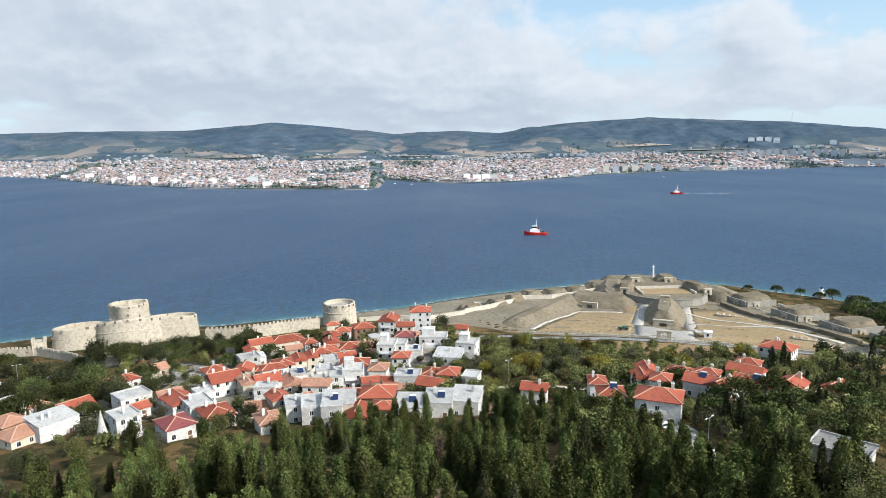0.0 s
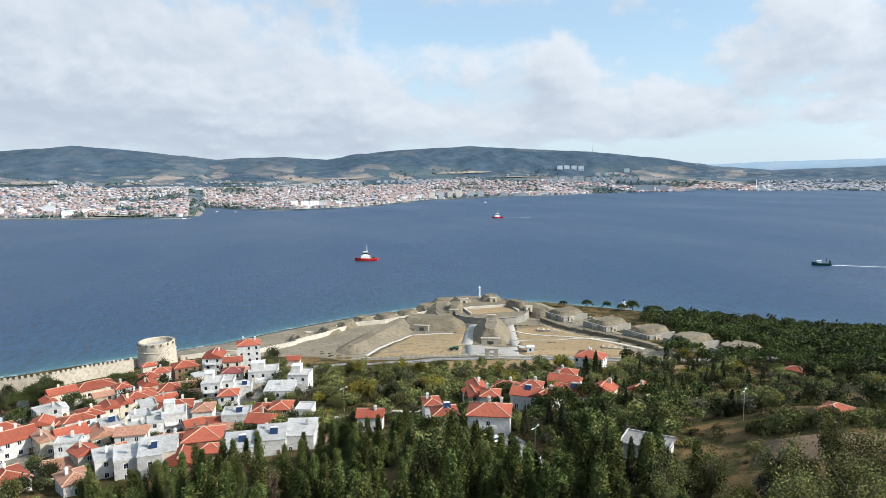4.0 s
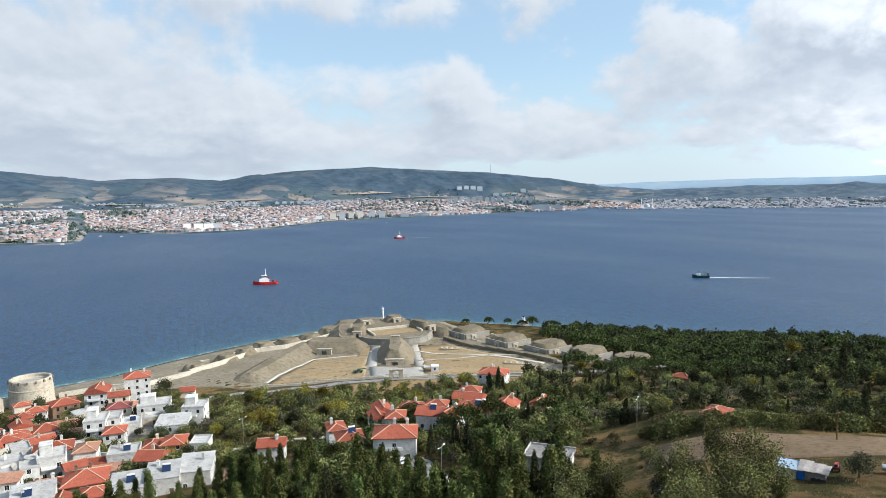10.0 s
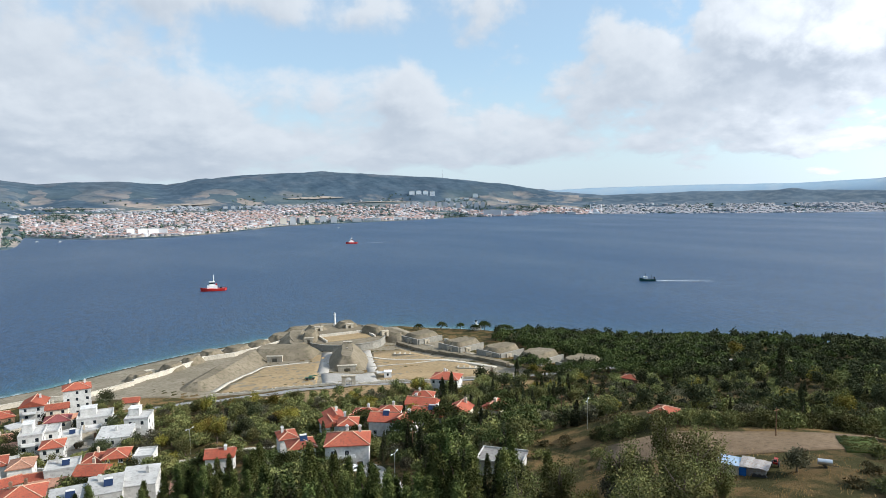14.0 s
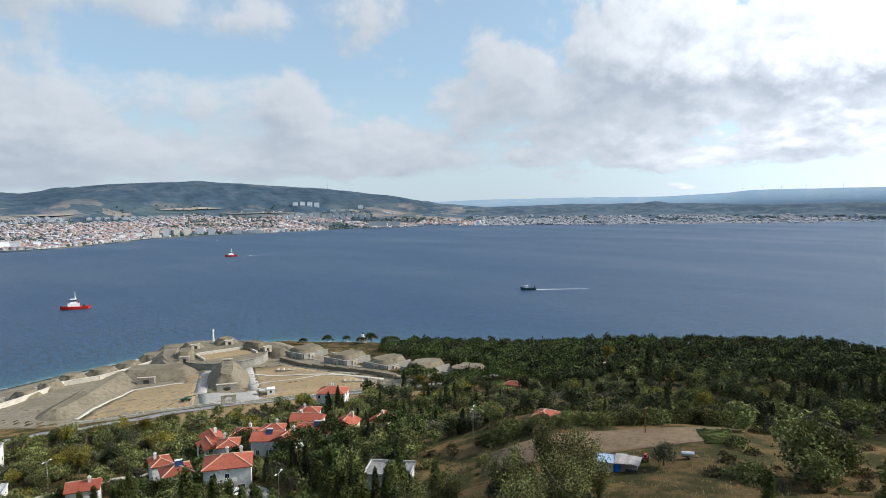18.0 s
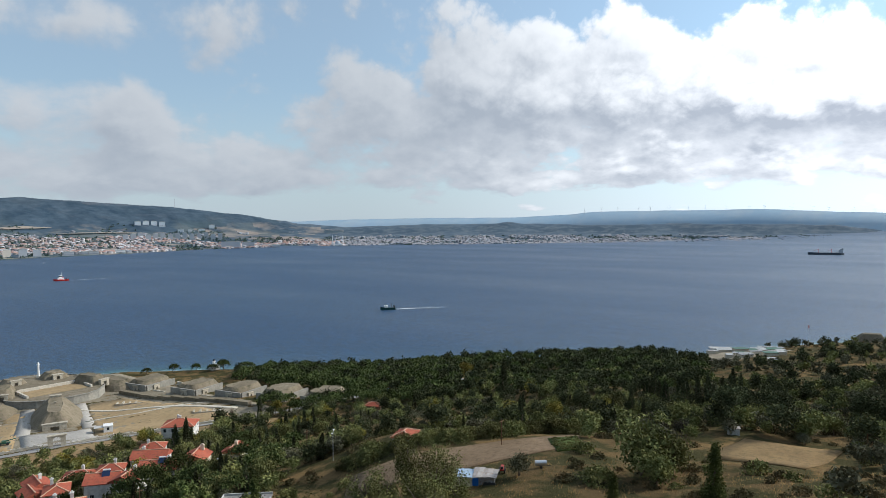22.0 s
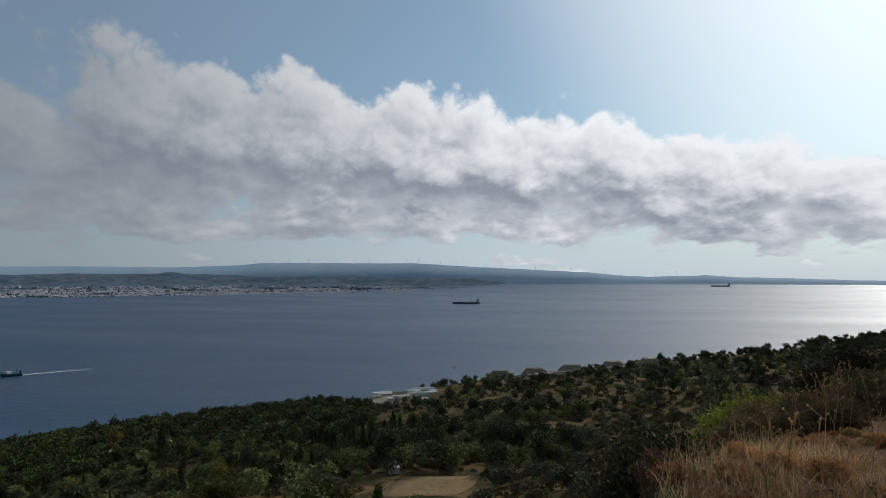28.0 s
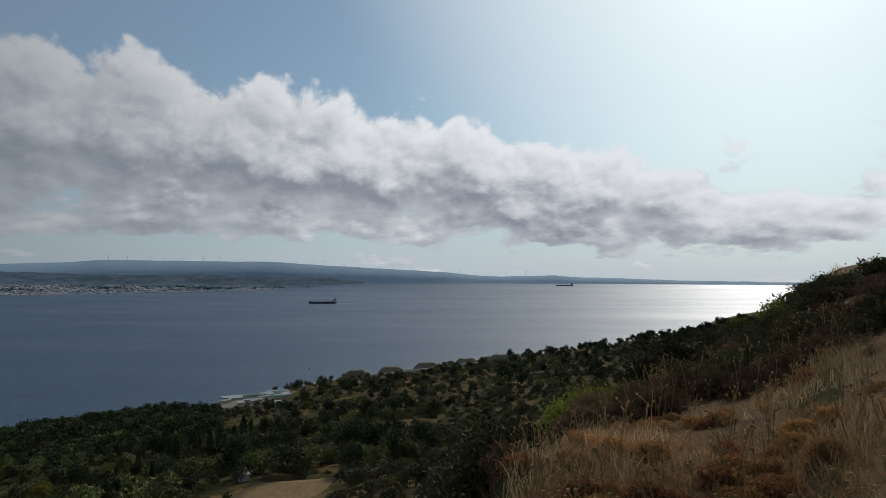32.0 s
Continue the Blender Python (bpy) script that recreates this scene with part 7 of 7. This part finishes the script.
def far_patch(az0, az1, u0, u1, mat, label, wave=0.25, lift=5.0):
    """A field with an uneven edge on the far hills."""
    v, f = [], []
    n, m = 24, 5
    seed = az0 * 3.3 + u0 * 40
    for i in range(n + 1):
        s = i / n
        az = az0 + (az1 - az0) * s
        e = math.sin(math.pi * s) ** 0.6
        j0, j1 = wave * noise.noise(Vector((s * 4, seed, 0))), wave * noise.noise(Vector((s * 4, seed, 9)))
        c = (u0 + u1) / 2
        lo, hi = c - (u1 - u0) / 2 * e * (1 + j0), c + (u1 - u0) / 2 * e * (1 + j1)
        for k in range(m + 1):
            x, y, z = far_point(az, lo + (hi - lo) * k / m)
            v.append((x, y, z + lift))
    for i in range(n):
        for k in range(m):
            a = i * (m + 1) + k
            f.append((a, a + m + 1, a + m + 2, a + 1))
    tagged(place("field", mesh_of("field", v, f), mat), label, "field", kind="structure")


far_patch(-8.0, 9.0, 0.45, 0.47, TANFIELD, "pale airfield strip behind the far town", 0.1)
far_patch(14.5, 19.5, 0.705, 0.725, TANFIELD, "bare tan clearing on the far hillside", 0.5)
far_patch(19.5, 25.5, 0.6, 0.64, TANFIELD, "bare tan clearing on the far hillside", 0.5)
far_patch(-4.5, 1.5, 0.63, 0.66, TANFIELD, "bare tan clearing on the far hillside", 0.5)
far_patch(4.5, 8.5, 0.68, 0.7, TANFIELD, "bare tan clearing on the far hillside", 0.5)
far_patch(-21, -15, 0.6, 0.64, TANFIELD, "bare tan clearing on the far hillside", 0.5)
far_patch(-13.5, -9.6, 0.003, 0.02, DUNE, "dry grass bank on the far shore", 0.1, 6.0)
far_patch(-34, -6.4, 0.0, 0.004, PALE, "pale far quay", 0.2, 2.0)
far_patch(-5.0, 26, 0.0, 0.005, DUNE, "sandy beach of the far shore", 0.2, 2.0)


def turbine(az, el, h=34):
    r = 4850
    z = 100 + r * math.tan(radians(el))
    t = empty("wind_turbine", pose(r * math.sin(radians(az)), r * math.cos(radians(az)), z - 6, 0, 0, -az), "distant white wind turbine on the ridge", "turbine", "wind turbines")
    bm = bmesh.new()
    tube(bm, 0, 0, 0, h, 0.6, 0.35, 8)
    part("tower", bm, FARGREY, t)
    for k in range(3):
        b = part("blade", boxes((-0.28, -0.2, 0, 0.28, 0.2, h * 0.5)), FARGREY, t)
        b.matrix_basis = pose(0, -1, h, 0, 17 * (int(az * 7) % 7) + 120 * k, 0)


for k in range(26):
    a = 63 + k * 1.45 + rb.uniform(-0.3, 0.3)
    turbine(a, float(np.interp(a, [62, 64, 77, 82, 92, 95.6, 101], [1.08, 1.28, 1.3, 1.02, 0.52, 0.2, 0.27])), rb.uniform(24, 34))

# ---- ships ----
HULLRED = material("red_hull_paint", lambda n, b: None, Base_Color=(0.42, 0.03, 0.025), Roughness=0.45)
# Dark paint of the cargo ships, lightened in colour for the haze before them.
HULLDARK = material("hazed_dark_hull_paint", lambda n, b: None, Base_Color=(0.085, 0.1, 0.12), Roughness=0.5)
HULLGREEN = material("green_hull_paint", lambda n, b: None, Base_Color=(0.02, 0.06, 0.06), Roughness=0.5)


def hull(L, B, D, mat, parent, sheer=0.25):
    bm = bmesh.new()
    loops = []
    for z, k in ((-0.8, 0.82), (0.0, 0.9), (D, 1.0)):
        loop = []
        for i in range(13):
            s = -1 + 2 * i / 12
            b = B / 2 * k * (1 - max(0, s) ** 2.4) * (0.86 + 0.14 * min(1, (s + 1) * 4))
            loop.append((s * L / 2 * (0.94 + 0.06 * k), -b, z + (sheer * D * max(0, s) ** 2 if z > 0 else 0)))
        loop += [(x, -y, z2) for x, y, z2 in loop[-2:0:-1]]
        loops.append(loop)
    rings(bm, loops)
    return part("hull", bm, mat, parent)


def wake(x, y, turn, L, w, parent_label):
    """White water trailing a ship; lies a hand above the waves."""
    v, f = [], []
    n = 28
    for i in range(n + 1):
        s = i / n
        j = 0.35 * noise.noise(Vector((s * 9, x, y)))
        half = w * (0.35 + 0.65 * s) * (1 + j)
        v += [(-s * L, -half, 0.2), (-s * L, half, 0.2)]
        if i:
            f.append((2 * i - 2, 2 * i, 2 * i + 1, 2 * i - 1))
    ob = place("wake", mesh_of("wake", v, f), FOAM)
    ob.matrix_world = pose(x, y, 0.1, 0, 0, turn)
    tagged(ob, parent_label, "wake", kind="stuff")


def foam_build(n, bsdf):
    p = pos(n)
    n.put(bsdf.inputs["Base Color"], (0.75, 0.8, 0.83))
    c = n.add("ShaderNodeTexCoord").outputs["Generated"]
    s = n.add("ShaderNodeSeparateXYZ")
    n.put(s.inputs[0], c)
    n.put(bsdf.inputs["Alpha"], n.math("MULTIPLY", n.step(n.noise(p, 0.3, 5.0, 0.7), 0.25, 0.5), n.step(s.outputs[0], 0.0, 1.0, 0.12, 0.95), clamp=True))


FOAM = material("foam", foam_build, Roughness=0.9)


def tug(x, y, turn, s, label):
    t = empty("tugboat", pose(x, y, 0.2, 0, 0, turn), label, "boat", "ships")
    hull(28 * s, 9 * s, 2.6 * s, HULLRED, t, 0.6)
    part("deckhouse", boxes((-4 * s, -3 * s, 2.6 * s, 7 * s, 3 * s, 6.2 * s)), TRIM, t)
    b = part("bridge", boxes((-1 * s, -2.3 * s, 6.2 * s, 4.5 * s, 2.3 * s, 10 * s), (-1.3 * s, -2.6 * s, 10 * s, 4.8 * s, 2.6 * s, 10.5 * s)), TRIM, t)
    part("window_band", boxes((-1.05 * s, -2.35 * s, 8 * s, 4.55 * s, 2.35 * s, 9.4 * s)), GLASS, b)
    bm = bmesh.new()
    tube(bm, 0, 0, 10 * s, 18 * s, 0.5 * s, 0.25 * s, 8)
    box(bm, -0.3 * s, -1.8 * s, 13.5 * s, 0.3 * s, 1.8 * s, 14 * s)
    part("mast", bm, TRIM, t)
    for sy in (-1.8, 1.8):
        part("funnel", boxes((-3.5 * s, (sy - 0.6) * s, 5.4 * s, -2.2 * s, (sy + 0.6) * s, 8 * s)), HULLRED, t)
    part("bulwark", boxes((-13 * s, -4 * s, 2.5 * s, -12.6 * s, 4 * s, 3.4 * s)), HULLRED, t)
    part("winch", boxes((-9 * s, -1.2 * s, 2.5 * s, -6.5 * s, 1.2 * s, 4 * s)), DARK, t)


tug(110, 753, 172, 1.0, "red and white tugboat on the strait")
tug(505, 1386, 172, 1.0, "red and white tugboat farther out")
wake(519, 1384, 172, 110, 6, "thin white wake behind the tugboat")


def trawler(x, y, turn):
    t = empty("fishing_boat", pose(x, y, 0.2, 0, 0, turn), "dark fishing boat under way", "boat", "ships")
    hull(20, 6, 2.2, HULLGREEN, t, 0.8)
    part("wheelhouse", boxes((1, -1.8, 2.0, 5, 1.8, 4.8), (0.7, -2, 4.8, 5.3, 2, 5.1)), TRIM, t)
    for px, h in ((-4, 8), (3, 9)):
        bm = bmesh.new()
        tube(bm, px, 0, 1.5, h, 0.16, 0.1, 6)
        part("mast", bm, DARK, t)
    part("net_gallows", boxes((-7.5, -2.2, 2, -7.1, 2.2, 5)), DARK, t)


trawler(565, 549, 150)
wake(573, 545, 144, 66, 4.5, "white wake behind the fishing boat")


def cargo(x, y, z, turn, s, label):
    t = empty("cargo_ship", pose(x, y, z, 0, 0, turn), label, "ship", "ships")
    hull(105 * s, 17 * s, 7 * s, HULLDARK, t, 0.25)
    part("superstructure", boxes((-49 * s, -7 * s, 6.5 * s, -38 * s, 7 * s, 18 * s), (-47 * s, -8.5 * s, 18 * s, -41 * s, 8.5 * s, 20 * s)), FARGREY, t)
    part("funnel", boxes((-50 * s, -2 * s, 18 * s, -46.5 * s, 2 * s, 22 * s)), HULLDARK, t)
    for k in range(4):
        px = (-27 + 19 * k) * s
        part("hatch", boxes((px - 7 * s, -5.5 * s, 7 * s, px + 7 * s, 5.5 * s, 8.6 * s)), FARGREY, t)
        bm = bmesh.new()
        tube(bm, px - 9 * s, 0, 7 * s, 19 * s, 0.7 * s, 0.5 * s, 8)
        bar(bm, (px - 9 * s, 0, 17 * s), (px + 3 * s, 0, 15 * s), 0.35 * s)
        part("deck_crane", bm, HULLRED if k % 2 else FARGREY, t)


cargo(2468, 370, 0.2, 99, 1.0, "long grey cargo ship with deck cranes")
wake(2476, 318, 99, 170, 9, "white wake behind the cargo ship")
cargo(4390, -990, 47, 82, 1.1, "distant cargo ship near the horizon")
for az, r, l in ((-31, 3300, 12), (-24.5, 2320, 40), (-20, 2080, 30), (-4.2, 1980, 8), (-2.7, 1930, 8), (-6.8, 1690, 8), (18.9, 2300, 9), (43.5, 3200, 9), (-26, 2560, 30)):
    t = empty("ferry" if l > 25 else "motor_boat", pose(r * math.sin(radians(az)), r * math.cos(radians(az)), 0.2, 0, 0, -az + 10), "white ferry at the far quay" if l > 25 else "small white boat off the far shore", "boat", "ships")
    hull(l, l * 0.28, l * 0.1, TRIM, t)
    part("cabin", boxes((-l * 0.25, -l * 0.1, l * 0.1, l * 0.15, l * 0.1, l * 0.2)), TRIM, t)

# ---- the slope beside the eye: dry grass, stalks, shrubs ----
def near_area(n, rng, az0=92, az1=133, r0=5.0, r1=48.0):
    az = np.radians(rng.uniform(az0, az1, n))
    r = np.sqrt(rng.uniform(r0 * r0, r1 * r1, n)) if r1 > 20 else rng.uniform(r0, r1, n)
    x, y = r * np.sin(az), r * np.cos(az)
    return x, y, height(x, y)


BROW_AZ, BROW_R = [93, 98, 104, 110, 116, 120, 124, 133], [11, 15, 22, 21, 22, 24, 26, 31]


def grass(name, label, n, seed, tall, wide, mat, patch, az0=92, az1=133, r0=5.0, r1=48.0, lean=0.35):
    """Bent blades in patches; patch is the share of ground they keep off."""
    rng = np.random.default_rng(seed)
    x, y, z = near_area(n, rng, az0, az1, r0, r1)
    f = np.array([noise.fractal(Vector((a * 0.22, b * 0.22, seed)), 0.8, 2.0, 3) for a, b in zip(x, y)])
    keep = (0.5 + 0.5 * f) > patch
    if r1 < 60:  # the dark thicket begins at the brow
        keep &= np.hypot(x, y) < np.interp(np.degrees(np.arctan2(x, y)), BROW_AZ, BROW_R) * (0.86 + 0.25 * f)
    x, y, z, f = x[keep], y[keep], z[keep], f[keep]
    m = len(x)
    h = rng.uniform(*tall, m) * (0.75 + 0.5 * np.clip(f, 0, 1))
    a = rng.uniform(0, 2 * np.pi, m)
    w = rng.uniform(*wide, m)
    side = np.stack([np.cos(a), np.sin(a), np.zeros(m)], 1) * w[:, None]
    b = rng.uniform(0, 2 * np.pi, m)
    bend = np.stack([np.cos(b), np.sin(b), np.zeros(m)], 1) * (h * rng.uniform(0.05, lean, m))[:, None]
    base = np.stack([x, y, z - 0.03], 1)
    up = np.array([0, 0, 1.0]) * h[:, None]
    q = np.stack([base - side, base + side, base + side * 0.6 + up * 0.6 + bend * 0.35, base - side * 0.6 + up * 0.6 + bend * 0.35], 1)
    t = np.stack([q[:, 3], q[:, 2], base + side * 0.12 + up + bend, base - side * 0.12 + up + bend], 1)
    v = np.concatenate([q, t]).reshape(-1, 3)
    tagged(place(name, fast_mesh(name, v, np.arange(len(v)).reshape(-1, 4), mat), None), label, "grass", kind="stuff")


HEATHSOIL = blotchy("dark_heath_soil", (0.13, 0.075, 0.034), (0.18, 0.105, 0.048), (0.075, 0.05, 0.025), 0.3, 2.5, 1.0, 0.8, size=0.15)
sheet("slope", [(3.4 * math.sin(radians(a)), 3.4 * math.cos(radians(a))) for a in range(84, 140, 4)], [(64 * math.sin(radians(a)), 64 * math.cos(radians(a))) for a in range(84, 140, 4)], HEATHSOIL, "dark reddish soil of the near slope", "ground", 0.04, 40)
RUSSET = leaf_material("russet_grass", (0.27, 0.16, 0.072), (0.43, 0.27, 0.13), (0.18, 0.115, 0.06), 0.5)
STRAWGRASS = leaf_material("straw_grass", (0.32, 0.23, 0.12), (0.5, 0.39, 0.22), (0.26, 0.17, 0.085), 0.5)
grass("dry_grass", "dense russet dry grass on the slope", 150000, 41, (0.12, 0.42), (0.006, 0.015), RUSSET, 0.3, lean=1.5)
grass("dry_grass", "straw-coloured dry grass on the slope", 78000, 42, (0.25, 0.8), (0.004, 0.009), STRAWGRASS, 0.46, lean=1.3)
grass("dry_grass", "dry grass tufts down the slope", 26000, 43, (0.3, 0.7), (0.02, 0.04), RUSSET, 0.5, 36, 124, 45, 130, lean=0.8)


def stalks():
    """Tall dead stalks with seed heads."""
    rng = np.random.default_rng(44)
    x, y, z = near_area(420, rng, 94, 130, 6, 34)
    bm = bmesh.new()
    for a, b, c in zip(x, y, z):
        h = rng.uniform(0.6, 1.35)
        tip = Vector((a + rng.normal() * 0.18 * h, b + rng.normal() * 0.18 * h, c + h))
        bar(bm, (a, b, c), tip, 0.007)
        for k in range(rng.integers(1, 4)):
            p = Vector((a, b, c)).lerp(tip, rng.uniform(0.6, 0.95))
            e = p + Vector((rng.normal() * 0.14, rng.normal() * 0.14, rng.uniform(0.08, 0.25)))
            bar(bm, p, e, 0.005)
            box(bm, e.x - 0.022, e.y - 0.022, e.z - 0.02, e.x + 0.022, e.y + 0.022, e.z + 0.03)
    ob = part("dead_stalks", bm, STRAWGRASS, None)
    tagged(ob, "tall dead stalks with dry seed heads", "grass", kind="stuff")


stalks()
NEARLEAF = leaf_material("near_dark_leaves", (0.035, 0.04, 0.018), (0.065, 0.066, 0.03), (0.08, 0.062, 0.032))
YELLOWLEAF = leaf_material("near_yellow_leaves", (0.1, 0.12, 0.02), (0.2, 0.2, 0.035), (0.08, 0.09, 0.02))
HEATH = leaf_material("brown_heath", (0.11, 0.074, 0.042), (0.18, 0.125, 0.07), (0.085, 0.072, 0.04), 0.25)


RUSSETTUFT = leaf_material("russet_shrub", (0.3, 0.15, 0.06), (0.42, 0.22, 0.09), (0.2, 0.11, 0.05), 0.4)


def shrub_model(mat, seed, h, r, k, m, size):
    rng = np.random.default_rng(seed)
    pts = crown_points("round" if h > 1.4 else "bush", k, m, h, r, rng)
    q = leaf_quads(pts, size, rng)
    crown = fast_mesh("foliage", q.reshape(-1, 3), np.arange(len(q) * 4).reshape(-1, 4), mat)
    bm = bmesh.new()
    for i in range(9):
        a = rng.uniform(0, 6.28)
        bar(bm, (0, 0, -0.2), (r * 0.6 * math.cos(a), r * 0.6 * math.sin(a), h * rng.uniform(0.5, 0.85)), 0.02)
    me = bpy.data.meshes.new("stems")
    bm.to_mesh(me)
    bm.free()
    me.materials.append(BARK)
    return crown, me


SHRUBS = {"dark": [shrub_model(NEARLEAF, 60 + i, 2.2, 1.7, 420, 12, 0.085) for i in range(2)], "yellow": [shrub_model(YELLOWLEAF, 70 + i, 1.9, 1.4, 300, 10, 0.085) for i in range(2)],
          "tuft": [shrub_model(RUSSETTUFT, 90 + i, 0.55, 0.6, 200, 9, 0.05) for i in range(2)], "heath": [shrub_model(HEATH, 80 + i, 0.9, 1.0, 260, 10, 0.06) for i in range(2)]}
SHRUBTEXT = {"tuft": "russet dry shrub standing out of the grass", "dark": "dense dark evergreen shrub on the slope", "yellow": "yellow-green leafy shrub catching the light", "heath": "low brown heath shrub among dry grass"}


def shrub(key, x, y, s=1.0):
    crown, stems = SHRUBS[key][rnd.randrange(2)]
    t = new("shrub")
    t.empty_display_size = 0.3
    t.matrix_basis = Matrix.LocRotScale((x, y, hz(x, y) - 0.05), Euler((0, 0, rnd.uniform(0, 6.28))), (s, s, s * rnd.uniform(0.85, 1.15)))
    tagged(t, SHRUBTEXT[key], "shrub", "slope shrubs")
    place("stems", stems, None, t)
    place("foliage", crown, None, t)


def polar(az, r):
    return r * math.sin(radians(az)), r * math.cos(radians(az))


# shrubs at the brow of the near slope, and the dark thicket below it
for key, az, r, s in (("dark", 98.2, 21, 1.1), ("dark", 96.8, 22, 1.2), ("dark", 95.4, 25, 1.0), ("dark", 99.4, 24, 0.9), ("yellow", 101.8, 29, 0.9), ("yellow", 103, 33, 1.2), ("yellow", 104.2, 35, 1.3), ("yellow", 105.2, 36, 1.0),
                      ("yellow", 119.9, 47, 0.95), ("yellow", 119.5, 46, 1.0), ("dark", 121.5, 50, 0.6),
                      ("dark", 117.6, 60, 0.6), ("dark", 116.2, 58, 0.7), ("yellow", 117.2, 56, 0.8), ("dark", 113.5, 50, 1.1), ("dark", 115, 53, 1.0), ("dark", 112, 47, 1.1), ("dark", 110, 44, 1.1), ("dark", 108.2, 42, 1.0)):
    shrub(key, *polar(az, r), s)
def thicket(name, label, mat, rows, h, r, k, size):
    """Shrubs that nobody could count, joined; rows: azimuth, distance, scale."""
    out = []
    for i, (az, d, q) in enumerate(rows):
        rng = np.random.default_rng(3000 + i)
        v = leaf_quads(crown_points("bush", k, 6, h, r, rng), size, rng) * q
        x, y = polar(az, d)
        out.append(v + np.array([x, y, hz(x, y) - 0.05]))
    v = np.concatenate(out).reshape(-1, 3)
    tagged(place(name, fast_mesh(name, v, np.arange(len(v)).reshape(-1, 4), mat), None), label, "vegetation", kind="stuff")


heath_rows, dark_rows = [], []
for k in range(620):
    az = rnd.uniform(93, 131)
    brow = float(np.interp(az, BROW_AZ, BROW_R))
    d = rnd.uniform(brow * 0.95, 78 if az < 117 else 48)
    q = rnd.uniform(0.45, 0.95) * float(np.interp(d, [12, 30, 50], [0.6, 0.85, 1.2]))
    (dark_rows if rnd.random() < 0.3 and d > 26 else heath_rows).append((az, d, q))
for k in range(90):
    heath_rows.append((rnd.uniform(78, 100), rnd.uniform(28, 85), rnd.uniform(0.7, 1.3)))
thicket("heath", "low brown heath covering the slope below the grass", HEATH, heath_rows, 0.9, 1.1, 130, 0.085)
thicket("thicket", "dark evergreen scrub covering the slope", NEARLEAF, dark_rows, 1.4, 1.3, 150, 0.1)
# russet tufts and small heath break up the grass
for k in range(60):
    az = rnd.uniform(99, 128)
    r = float(np.interp(az, BROW_AZ, BROW_R)) * rnd.uniform(0.5, 0.95)
    shrub("tuft", *polar(az, r), rnd.uniform(0.4, 0.8))
for k in range(40):
    az = rnd.uniform(103, 127)
    r = float(np.interp(az, BROW_AZ, BROW_R)) * rnd.uniform(0.95, 1.4)
    shrub("heath", *polar(az, r), rnd.uniform(0.45, 0.8))
